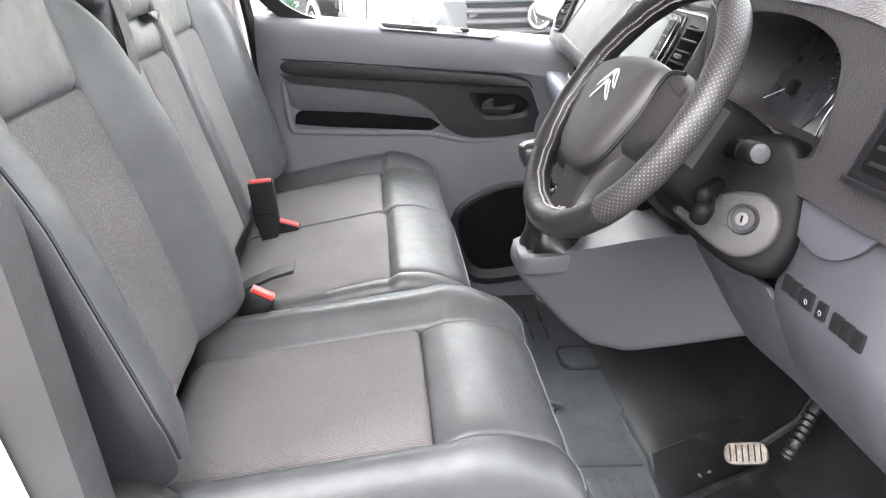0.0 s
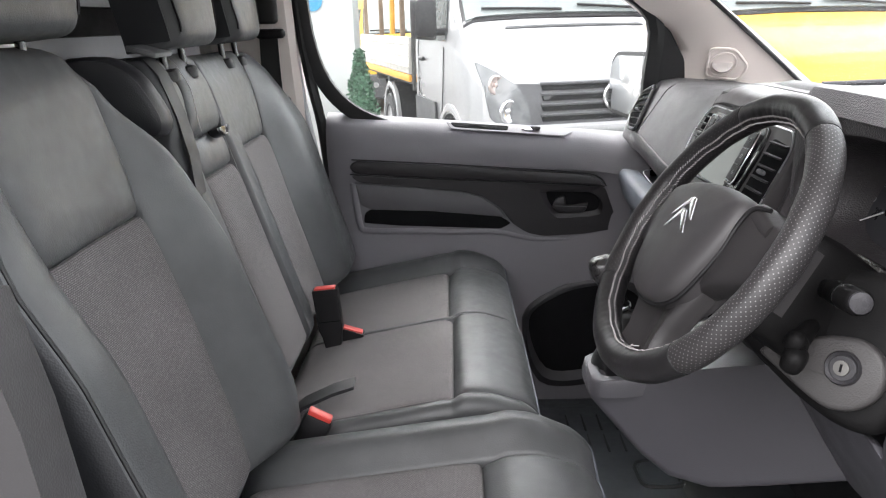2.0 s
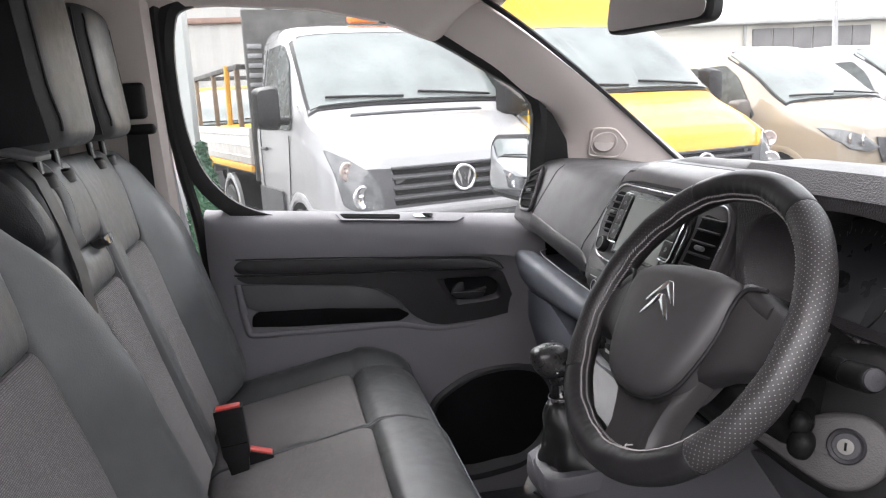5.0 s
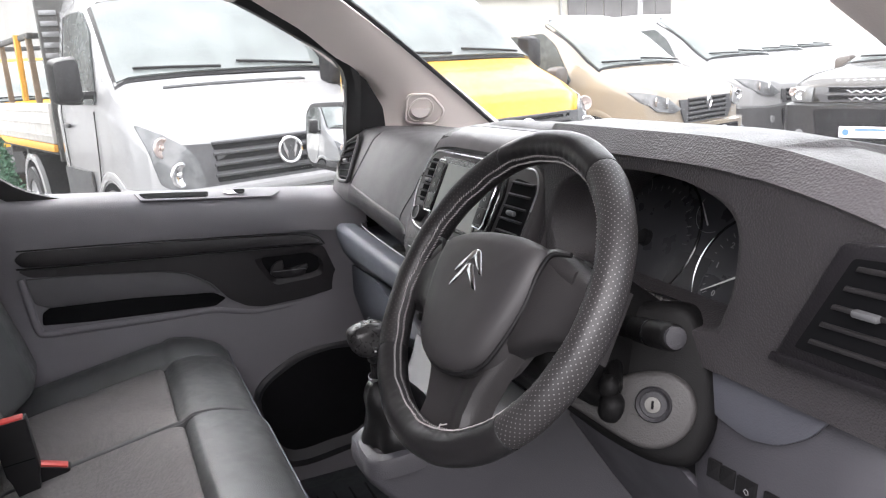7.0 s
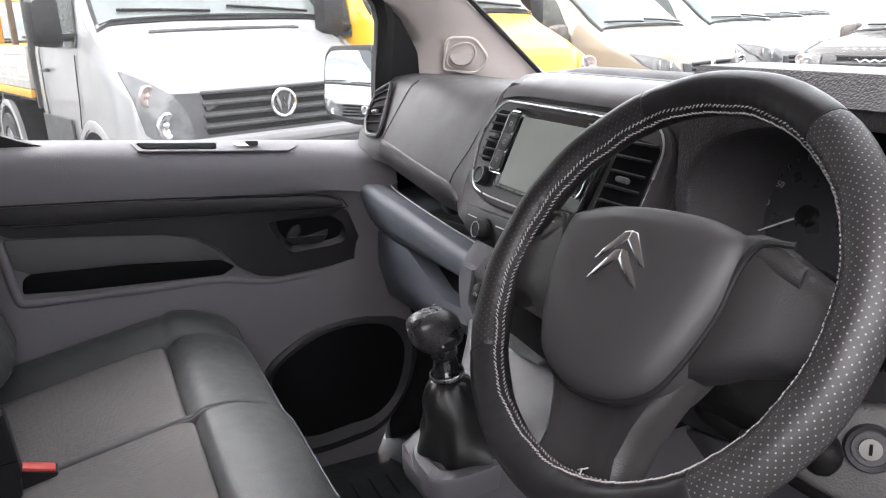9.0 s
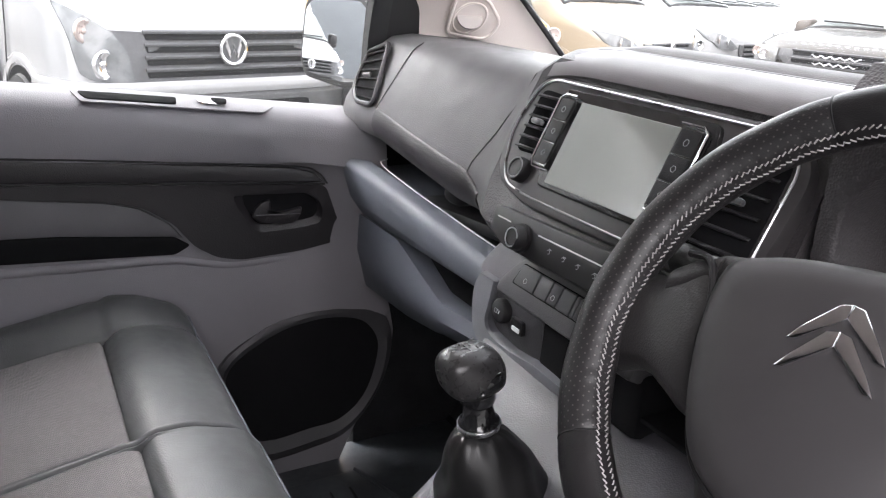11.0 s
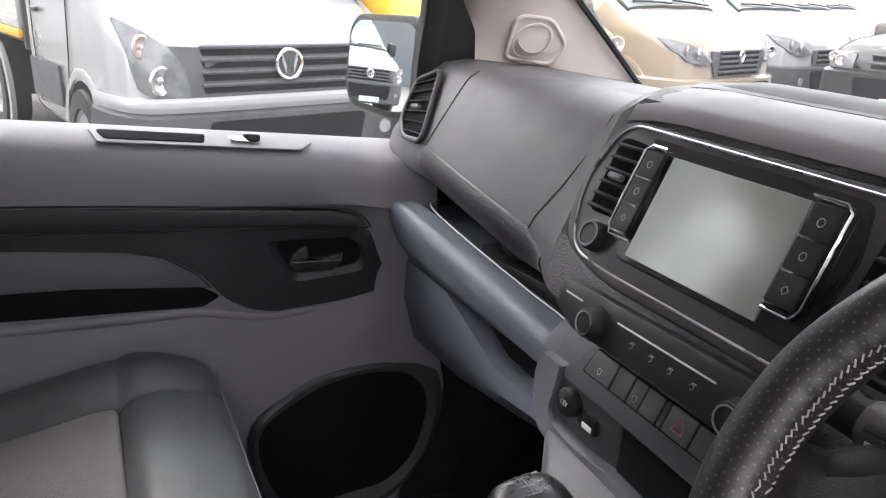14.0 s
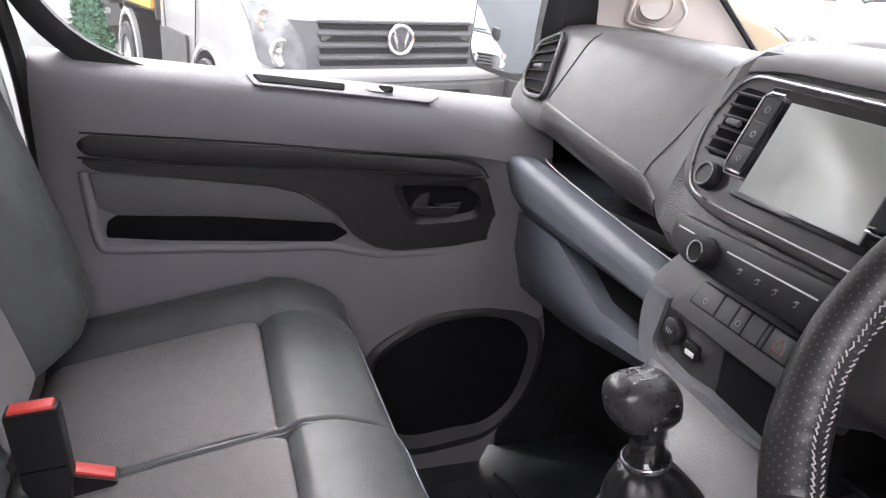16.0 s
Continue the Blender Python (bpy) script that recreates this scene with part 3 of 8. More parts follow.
for seam in ([(-0.23, 1.148), (-0.026, 1.134), (0.149, 1.119), (0.342, 1.102), (0.388, 1.089), (0.404, 1.069)], [(-0.236, 1.111), (-0.11, 1.1), (0.15, 1.084), (0.40, 1.068)]):
    part("trim_seam", tube([dpt(0.0085)(p[0], p[1], 0) for p in [tuple(q) for q in smooth_line(seam, 5)]], 0.0018, 6), SEAL, door)
# handle in its bowl
part("handle_bowl", loft([[dpt(0.0088)(u, v, 0) for u, v in bowl_out], [dpt(0.0082)(0.93 * u + 0.07 * a, 0.93 * v + 0.07 * b, 0) for (u, v), (a, b) in zip(bowl_out, bowl_in)], [dpt(0.0035)(0.35 * u + 0.65 * a, 0.35 * v + 0.65 * b, 0) for (u, v), (a, b) in zip(bowl_out, bowl_in)], [dpt(0.0008)(a, b, 0) for a, b in bowl_in]], caps=False), TRIM, door, "rounded black bowl behind the handle", angle=60)
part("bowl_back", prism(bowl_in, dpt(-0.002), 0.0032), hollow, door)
lever = [(0.272, 1.014), (0.277, 1.030), (0.290, 1.041), (0.304, 1.043), (0.305, 1.021), (0.333, 1.021), (0.362, 1.026), (0.360, 1.013), (0.351, 1.000), (0.336, 0.998), (0.285, 1.003)]
part("handle_lever", prism(rounded(lever, 0.004), dpt(0.0), 0.009, 0.003), TRIM, door, "black door pull lever")
part("lever_line", tube([dpt(0.0092)(0.278, 1.0185, 0), dpt(0.0092)(0.357, 1.0145, 0)], 0.0008, 6), IRON, door)
# pull grip let into the shelf
for nm, poly, mat, off in (("grip_plate", [(0.008, 0.010), (0.318, 0.008), (0.325, -0.002), (0.30, -0.028), (0.02, -0.028)], DOORGREY, 0.0165), ("grip_slot", [(0.018, 0.004), (0.165, 0.004), (0.160, -0.020), (0.028, -0.020)], hollow, 0.0182), ("lock_button", [(0.195, -0.002), (0.235, -0.002), (0.235, -0.016), (0.20, -0.016)], CHROME, 0.021), ("lock_hole", [(0.218, 0.002), (0.246, 0.002), (0.240, -0.018), (0.224, -0.018)], hollow, 0.0225)):
    part(nm, prism(rounded(poly, 0.006), lambda u, v, w, off=off: Vector((u, 2.022 + v, belt(u) + off + 0.3 * v + w * 0.5)), 0.004, 0.001), mat, door)
# lower pocket with a raised rim
outer = [(0.196, 0.715), (0.274, 0.794), (0.358, 0.818), (0.469, 0.817), (0.522, 0.806), (0.550, 0.743), (0.533, 0.646), (0.474, 0.556), (0.40, 0.522), (0.24, 0.530)]
inner = [(0.214, 0.712), (0.296, 0.781), (0.380, 0.802), (0.450, 0.797), (0.494, 0.775), (0.517, 0.722), (0.494, 0.630), (0.444, 0.580), (0.38, 0.570), (0.26, 0.574)]
so, si = smooth_line(outer, 5, True), smooth_line(inner, 5, True)
# rim would be door grey; its shade is put into the darker colour
part("pocket_rim", loft([[Vector((p[0], 1.99, p[1])) for p in so], [Vector((p[0] * 0.9 + q[0] * 0.1, 1.972 + 0.004 * ease(0.70, 0.80, p[1]), p[1] * 0.9 + q[1] * 0.1)) for p, q in zip(so, si)], [Vector((0.5 * (p[0] + q[0]), 1.964 + 0.008 * ease(0.70, 0.80, p[1]), 0.5 * (p[1] + q[1]))) for p, q in zip(so, si)], [Vector((q[0], 1.974, q[1])) for q in si], [Vector((q[0], 1.99, q[1])) for q in si]], caps=False), POCKET, door)
# flat plate: the pocket's depth is only painted as shade
part("pocket_back", prism([tuple(q)[:2] for q in si], dpt(-0.004), 0.016), hollow, door, "storage pocket, its deep shade a flat near-black plate")

# window in the door
glass_line = [(-0.128, 1.236), (-0.215, 1.274), (-0.276, 1.345), (-0.305, 1.449), (-0.31, 1.582), (-0.298, 1.672), (-0.273, 1.698), (-0.2, 1.706), (-0.002, 1.692), (0.138, 1.660), (0.253, 1.617), (0.383, 1.542), (0.490, 1.463), (0.497, 1.18)]
window = thing("window_1", "clear side window of the passenger door", "window", kind="structure")
wp = part("pane", prism(glass_line, lambda u, v, w: Vector((u, wy(v) + 0.012 + w, v)), 0.004), GLASS, window, smooth=False)
wp.visible_shadow = False
wl = smooth_line([(-0.02, 1.218)] + glass_line[:-1] + [(0.494, 1.32), (0.497, 1.165)], 4)


def frame_ring(grow):
    out = []
    for i, p in enumerate(wl):
        a, b = wl[max(0, i - 1)], wl[min(len(wl) - 1, i + 1)]
        d = (b - a).normalized()
        out.append((p[0] - d.y * grow, p[1] + d.x * grow))
    return out


r0, r1 = frame_ring(0.0), frame_ring(-0.034)
c = (0.1, 1.45)
far = lambda r: sum(math.hypot(p[0] - c[0], p[1] - c[1]) for p in r)
if far(r1) < far(r0):
    r1 = frame_ring(0.034)
rings = []
for p, q in zip(r0, r1):
    rings.append([Vector((p[0], wy(p[1]) + 0.02, p[1])), Vector((p[0], wy(p[1]) - 0.004, p[1])), Vector((0.5 * (p[0] + q[0]), wy(q[1]) - 0.012, 0.5 * (p[1] + q[1]))), Vector((q[0], wy(q[1]) - 0.008, q[1])), Vector((q[0], wy(q[1]) + 0.03, q[1]))])
part("window_frame", loft(rings), SEAL, window, "black rubber window frame")
sail = rounded([(0.497, 1.475), (0.545, 1.440), (0.588, 1.37), (0.602, 1.27), (0.497, 1.19)], 0.01)
part("mirror_sail", prism(sail, lambda u, v, w: Vector((u, wy(v) + 0.01 - w, v)), 0.016, 0.004), BLACK, window, "black corner panel at the mirror")

# outside mirror on the passenger door
mir = thing("door_mirror", "black outside mirror with curved glass on the passenger door", "mirror")
mm = pose(0.50, 2.195, 1.298, 0, 4, 20)
outl = rounded([(-0.125, -0.080), (-0.125, 0.07), (-0.10, 0.088), (0.055, 0.085), (0.078, 0.060), (0.084, -0.05), (0.066, -0.080), (-0.06, -0.092)], 0.035, 5)
cell = [[mm @ Vector((0.0 + dx, u * s, v * s)) for u, v in outl] for dx, s in ((-0.010, 0.99), (-0.012, 0.93), (0.03, 1.02), (0.09, 0.9), (0.115, 0.6))]
part("shell", loft([cell[1], cell[0], cell[2], cell[3], cell[4]]), BLACK, mir)
part("mirror_glass", prism([(u * 0.88, v * 0.86) for u, v in outl], lambda u, v, w: mm @ Vector((-0.0095 - w, u, v)), 0.005), MIRROR, mir, "mirror glass", smooth=False)
part("arm", box((0.56, 2.10, 1.235), (0.06, 0.12, 0.05), 0.015), BLACK, mir)

# interior mirror at the windscreen
ivm = thing("interior_mirror", "black rear-view mirror hung from the windscreen", "mirror")
im = look((0.45, 1.265, 1.602), (-0.5, 1.03, 1.70)) @ pose(0, 0, 0, 0, 180, 0)
sh = rounded([(-0.115, -0.032), (-0.11, 0.034), (0.11, 0.034), (0.115, -0.032)], 0.02, 5)
part("shell", loft([[im @ Vector((u * s, v * s, z)) for u, v in sh] for z, s in ((0.0, 0.96), (-0.004, 1.0), (-0.02, 1.0), (-0.04, 0.8), (-0.045, 0.4))]), BLACK, ivm)
part("mirror_glass", prism([(u * 0.93, v * 0.88) for u, v in sh], lambda u, v, w: im @ Vector((u, v, 0.001 + w)), 0.003), MIRROR, ivm, "mirror glass", smooth=False)
part("stem", tube([im @ Vector((0, 0, -0.04)), im @ Vector((0, 0.02, -0.07)), Vector((0.55, 1.31, 1.64))], 0.013, 8), BLACK, ivm)

# seat belt on the post
sb = thing("seat_belt", "black seat belt with height adjuster on the door post", "seat belt")
part("adjuster", box((-0.397, 1.918, 1.515), (0.050, 0.026, 0.075), 0.010, 3), BLACK, sb)
part("guide", box((-0.391, 1.912, 1.456), (0.068, 0.030, 0.022), 0.010, 3), BLACK, sb, "belt guide loop")
part("webbing", loft([[Vector((x0, y, z)), Vector((x1, y, z)), Vector((x1, y + 0.003, z)), Vector((x0, y + 0.003, z))] for x0, x1, y, z in ((-0.418, -0.376, 1.914, 1.452), (-0.421, -0.377, 1.920, 1.38), (-0.425, -0.377, 1.928, 1.31), (-0.43, -0.38, 1.93, 1.10), (-0.43, -0.38, 1.93, 0.80))]), SEAL, sb, "black woven webbing")

# ---- seats ----
CUSH = Matrix(((0, 1, 0, -0.30), (1, 0, 0, 0), (0, 0, 1, 0.885), (0, 0, 0, 1)))


def back_frame(x0, z0, deg):
    a = radians(deg)
    return Matrix(((0, -math.sin(a), math.cos(a), x0), (1, 0, 0, 0), (0, math.cos(a), math.sin(a), z0), (0, 0, 0, 1)))


def table(*rows):
    """A smooth run through (place, value) pairs."""
    def at(v):
        if v <= rows[0][0]:
            return rows[0][1]
        for (p, x), (q, y) in zip(rows, rows[1:]):
            if v <= q:
                return x + (y - x) * ease(p, q, v)
        return rows[-1][1]
    return at


def near(p, side):
    """Close steps beside a seam at p."""
    return [p + side * d for d in (0.0, 0.0014, 0.003, 0.006, 0.011, 0.018)]


def seam_dip(d):
    """How far stuffed leather is drawn in at a distance d from a seam."""
    d = abs(d)
    return 0.0046 * math.exp(-(d / 0.0022) ** 2) + 0.0085 * math.exp(-d / 0.013)


def between(a, b, n):
    return [a + (b - a) * (k + 1) / (n + 1) for k in range(n)]


def upholster(seat, name, m, length, edges, panel, shape, thick, r, cross=(), cloth=None, cloth_rows=(0, 0), label="", inner=(True, True), edge_r=None, swap=False):
    """A stuffed, sewn pad: local x across, y along, z out. Two long seams run at panel(v); cross seams join them."""
    re_ = edge_r or (r, r)
    curve = lambda q: [q * (1 - math.cos(math.pi / 2 * i / 6)) for i in range(6)]
    vs = set(curve(r) + [length - v for v in curve(r)])
    marks = sorted([r] + [c for c in cross] + [length - r])
    for c in cross:
        vs.update(near(c, 1) + near(c, -1))
    for p, q in zip(marks, marks[1:]):
        vs.update(between(p + 0.018, q - 0.018, max(2, int((q - p) / 0.018))))
    vs = sorted(v for v in vs if 0 <= v <= length)

    def z_at(u, v):
        a, b = panel(v)
        y0, y1 = edges(v)
        z = shape(u, v, a, b)
        for c in cross:
            if a - 0.001 <= u <= b + 0.001:
                z -= seam_dip(v - c)
        if inner[0]:
            z -= seam_dip(u - a)
        if inner[1]:
            z -= seam_dip(u - b)
        return z - drop(max(0, u - y0), re_[0]) - drop(max(0, y1 - u), re_[1]) - drop(min(v, length - v), r)
    bm = bmesh.new()
    top, low = [], []
    for v in vs:
        a, b = panel(v)
        y0, y1 = edges(v)
        lo, hi = curve(re_[0]), curve(re_[1])
        us = [y0 + d for d in lo] + between(y0 + re_[0], a - 0.018, 6) + near(a, -1)[::-1] + near(a, 1)[1:] + between(a + 0.018, b - 0.018, 14) + near(b, -1)[::-1] + near(b, 1)[1:] + between(b + 0.018, y1 - re_[1], 6) + [y1 - d for d in reversed(hi)]
        us = [min(max(u, y0), y1) for u in us]
        us.sort()
        row = [bm.verts.new(m @ Vector((u, v, z_at(u, v)))) for u in us]
        top.append(row)
        low.append([bm.verts.new(m @ Vector((u, v, -thick))) for u in us])
    k, w = len(vs), len(top[0])
    for i in range(k - 1):
        for j in range(w - 1):
            bm.faces.new((top[i][j], top[i][j + 1], top[i + 1][j + 1], top[i + 1][j]))
            bm.faces.new((low[i][j], low[i + 1][j], low[i + 1][j + 1], low[i][j + 1]))
        bm.faces.new((top[i][0], top[i + 1][0], low[i + 1][0], low[i][0]))
        bm.faces.new((top[i][-1], low[i][-1], low[i + 1][-1], top[i + 1][-1]))
    for j in range(w - 1):
        bm.faces.new((top[0][j], low[0][j], low[0][j + 1], top[0][j + 1]))
        bm.faces.new((top[-1][j], top[-1][j + 1], low[-1][j + 1], low[-1][j]))
    bmesh.ops.remove_doubles(bm, verts=bm.verts, dist=1e-6)
    body = part(name, bm, LEATHER, seat, label, angle=50)
    if cloth:
        v0, v1 = cloth_rows
        cv = [v for v in vs if v0 < v < v1]
        cv = [v0 + 0.0008] + cv + [v1 - 0.0008]
        rings = []
        for v in cv:
            a, b = panel(v)
            us = near(a + 0.0008, 1) + between(a + 0.019, b - 0.019, 14) + near(b - 0.0008, -1)[::-1]
            rings.append([Vector((u, v, z_at(u, v) + 0.0014)) for u in us])
        cb = loft(rings, closed=False)
        lay = cb.loops.layers.uv.new("UVMap")
        for f in cb.faces:
            for lp in f.loops:
                lp[lay].uv = (lp.vert.co.y, lp.vert.co.x) if swap else (lp.vert.co.x, lp.vert.co.y)
        bmesh.ops.transform(cb, matrix=m, verts=cb.verts)
        part("cloth_panel", cb, cloth, seat, "grey woven cloth panel")
    return z_at


def edge_piping(seat, m, z_at, line, mat, r=0.0022, label="", lift=0.0):
    """A sewn cord lying on the pad along (u, v) points."""
    part("piping", tube([m @ Vector((u, v, z_at(u, v) + lift)) for u, v in line], r, 6), mat, seat, label)


def headrest(seat, y, x, z, w, h, deg=8, gap=0.045, thick=0.085):
    m = back_frame(x, z, deg)
    inset = lambda v: 0.020 * ease(0.09, 0.0, v) + 0.012 * ease(h - 0.06, h, v)
    zc = lambda u, v: 0.012 * (1 - ((u - y) / (w / 2)) ** 2) - drop(max(0.0, w / 2 - inset(v) - abs(u - y)), 0.024) - drop(min(v, h - v), 0.035)
    wide = lambda v: (y - w / 2 + inset(v), y + w / 2 - inset(v))
    rest = part("headrest", pad(wide, h, lambda u, v: 0.012 * (1 - ((u - y) / (w / 2)) ** 2), thick, 0.024, m, (18, 18)), LEATHER, seat, "black leather headrest")
    for s in (-1, 1):
        line = [0.022 + (h - 0.044) * k / 16 for k in range(17)]
        part("piping", tube([m @ Vector((y + s * (w / 2 - inset(v) - 0.010), v, zc(y + s * (w / 2 - inset(v) - 0.010), v) + 0.004)) for v in line], 0.0020, 6), BLACK, rest)
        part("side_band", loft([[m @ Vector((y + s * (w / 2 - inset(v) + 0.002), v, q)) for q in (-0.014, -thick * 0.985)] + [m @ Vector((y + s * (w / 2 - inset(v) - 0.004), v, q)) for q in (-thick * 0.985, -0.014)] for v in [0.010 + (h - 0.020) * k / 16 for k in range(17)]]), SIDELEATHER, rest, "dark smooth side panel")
        part("post", tube([m @ Vector((y + s * gap, -0.06, -0.05)), m @ Vector((y + s * gap, 0.03, -0.05))], 0.006, 10), GLOSS, seat, "black headrest post")
        part("post_guide", loft([[m @ Vector((y + s * gap + a * 0.020 * q, -0.040 + k, -0.045 + b * 0.015 * q)) for a, b in [(math.cos(j * math.pi / 8), math.sin(j * math.pi / 8)) for j in range(16)]] for k, q in ((-0.01, 1), (0.006, 1), (0.010, 0.8), (0.011, 0.4))]), BLACK, seat, "oval black post guide")


def corner(v, length, q=0.07):
    """Plan rounding of a backrest's shoulders."""
    return drop(max(0.0, length - v), q)


drv = thing("driver_seat", "black leather driver's seat with grey cloth centre panels", "seat")
slope = lambda v, ref, k: -k * max(0.0, ref - v)
zd = upholster(drv, "cushion", CUSH, 0.525, lambda v: (0.662, 1.142), lambda v: (0.742 + 0.01 * ease(0.36, 0.5, v), 1.036),
               lambda u, v, a, b: slope(v, 0.355, 0.13) + 0.026 * ease(0.0, 0.05, max(a - u, u - b, 0)) * (1 - 0.6 * ease(0.36, 0.52, v)) + 0.010 * ease(0.358, 0.40, v) - 0.022 * ease(0.42, 0.525, v) - 0.004 * bell(u - 0.89, 0.12),
               0.15, 0.050, (0.355,), FABRIC, (0.0, 0.355), "smooth black leather cushion", edge_r=(0.035, 0.05), swap=True)
DB = back_frame(-0.272, 0.875, 17.5)
d_edge = lambda v: (0.652 + 0.075 * ease(0.38, 0.615, v) + 0.018 * ease(0.10, 0.0, v) + corner(v, 0.615), 1.146 - 0.075 * ease(0.38, 0.615, v) - 0.018 * ease(0.10, 0.0, v) - corner(v, 0.615))
d_out, d_in = table((0, 0.782), (0.10, 0.792), (0.25, 0.796), (0.385, 0.786), (0.50, 0.780), (0.615, 0.792)), table((0, 1.002), (0.10, 1.020), (0.25, 1.030), (0.385, 1.028), (0.48, 1.036), (0.56, 1.040), (0.615, 1.02))
d_bol = table((0, 0.050), (0.08, 0.060), (0.28, 0.056), (0.44, 0.036), (0.57, 0.006), (0.615, 0.0))
zb = upholster(drv, "backrest", DB, 0.615, d_edge, lambda v: (d_out(v), d_in(v)),
               lambda u, v, a, b: 0.024 + d_bol(v) * ease(0.0, 0.085, max(a - u, u - b, 0)) - 0.010 * ease(0.56, 0.615, v) - 0.006 * bell(u - 0.91, 0.09) * (1 - ease(0.4, 0.6, v)),
               0.105, 0.030, (0.388,), FABRIC, (0.02, 0.388), "smooth black leather backrest", edge_r=(0.030, 0.055))
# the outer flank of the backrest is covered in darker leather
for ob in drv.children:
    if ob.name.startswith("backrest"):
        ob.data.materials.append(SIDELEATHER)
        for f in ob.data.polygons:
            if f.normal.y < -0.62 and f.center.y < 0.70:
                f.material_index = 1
edge_piping(drv, DB, zb, [(d_edge(v)[0] + 0.012, v) for v in [0.03 + 0.03 * k for k in range(18)]], SEAL, 0.0022, "black piping round the side")
edge_piping(drv, CUSH, zd, [(u, 0.519) for u in [0.68 + 0.03 * k for k in range(15)]], GREY, 0.0022, "pale edge piping")
headrest(drv, 0.892, -0.405, 1.470, 0.275, 0.235, 6, 0.064)
part("recliner_cover", loft([[Vector((-0.285 + 0.085 * c * q, y, 0.845 + 0.07 * s_ * q)) for c, s_ in [(math.cos(k * math.pi / 12), math.sin(k * math.pi / 12)) for k in range(24)]] for y, q in ((0.668, 1.0), (0.645, 1.0), (0.636, 0.92), (0.632, 0.7))]), BLACK, drv, "rounded black hinge cover")
part("seat_base", box((-0.05, 0.90, 0.66), (0.46, 0.40, 0.17), 0.02), BLACK, drv)
part("pedestal", box((-0.05, 0.90, 0.53), (0.40, 0.34, 0.14), 0.01), BLACK, drv)
part("side_shield", box((-0.06, 0.655, 0.765), (0.50, 0.03, 0.11), 0.014), BLACK, drv, "black plastic side shield")
bk = part("buckle", box((-0.205, 1.140, 0.868), (0.045, 0.022, 0.06), 0.006, 2, pose(0, 0, 0, 0, 28, 0)), BLACK, drv)
part("release_button", box((-0.190, 1.140, 0.897), (0.038, 0.018, 0.008), 0.002, 2, pose(0, 0, 0, 0, 28, 0)), RED, bk, "red release button")

bench = thing("passenger_bench", "black leather double passenger bench with grey cloth panels", "bench seat")
bench_top = lambda lo, hi: (lambda u, v, a, b: 0.004 + slope(v, 0.30, 0.19) + 0.012 * ease(0.308, 0.335, v) - 0.020 * ease(0.36, 0.455, v) + (lo * ease(0.0, 0.05, max(a - u, 0)) + hi * ease(0.0, 0.06, max(u - b, 0))) * (1 - 0.8 * ease(0.28, 0.44, v)))
zp = upholster(bench, "cushion", CUSH, 0.455, lambda v: (1.552, 1.988), lambda v: (1.560, 1.866 + 0.01 * ease(0.3, 0.44, v)), bench_top(0.0, 0.020), 0.15, 0.045, (0.308,), FABRIC_M, (0.0, 0.308), "smooth black leather cushion", inner=(False, True), edge_r=(0.006, 0.045), swap=True)
zm = upholster(bench, "cushion", CUSH, 0.460, lambda v: (1.168, 1.5505), lambda v: (1.212, 1.543), bench_top(0.008, 0.0), 0.15, 0.045, (0.316,), FABRIC_M, (0.0, 0.316), "smooth black leather cushion", inner=(True, False), edge_r=(0.030, 0.006), swap=True)
edge_piping(bench, CUSH, zp, [(u, 0.450) for u in [1.556 + 0.03 * k for k in range(14)]], GREY, 0.0020, "pale edge piping")
edge_piping(bench, CUSH, zm, [(u, 0.455) for u in [1.19 + 0.03 * k for k in range(13)]], GREY, 0.0020, "pale edge piping")
BB = back_frame(-0.262, 0.885, 17.0)
p_edge = lambda v: (1.512 + 0.35 * corner(v, 0.575), 1.985 - 0.075 * ease(0.33, 0.575, v) - 0.012 * ease(0.12, 0.0, v) - corner(v, 0.575, 0.09))
p_out = table((0, 1.722), (0.2, 1.726), (0.386, 1.742), (0.50, 1.775), (0.575, 1.79))
upholster(bench, "backrest", BB, 0.575, p_edge, lambda v: (1.535, p_out(v)), lambda u, v, a, b: 0.044 * ease(0.0, 0.10, max(u - b, 0)) * (1 - 0.8 * ease(0.35, 0.56, v)) - 0.008 * ease(0.50, 0.575, v) - 0.003 * bell(u - 1.63, 0.06),
          0.10, 0.030, (0.386,), FABRIC_M, (0.02, 0.386), "smooth black leather backrest", inner=(False, True), edge_r=(0.008, 0.050))
upholster(bench, "divider", BB, 0.572, lambda v: (1.446 + 0.25 * corner(v, 0.572), 1.5105), lambda v: (1.468, 1.4885), lambda u, v, a, b: 0.010 - 0.008 * ease(0.50, 0.572, v), 0.10, 0.030, (), None, (0, 0), "plain leather band between the seats", inner=(False, False), edge_r=(0.012, 0.012))
MB = back_frame(-0.258, 0.885, 17.0)
upholster(bench, "middle_backrest", MB, 0.580, lambda v: (1.222 + 0.3 * corner(v, 0.58, 0.05), 1.4445), lambda v: (1.290 + 0.030 * ease(0.44, 0.52, v), 1.436), lambda u, v, a, b: 0.008 * ease(0.43, 0.46, v) - 0.010 * ease(0.51, 0.58, v),
          0.10, 0.028, (0.375, 0.438), FABRIC_M, (0.02, 0.375), "smooth black leather fold-down backrest", inner=(True, False), edge_r=(0.020, 0.006))
part("tray_catch", loft([[MB @ Vector((1.412 + 0.032 * math.cos(k * math.pi / 10) * q, 0.440 - 0.017 * math.sin(k * math.pi / 10) * q, 0.004 + n)) for k in range(11)] for n, q in ((-0.01, 1.0), (0.008, 1.0), (0.011, 0.85))]), GLOSS, bench, "black half-round release catch")
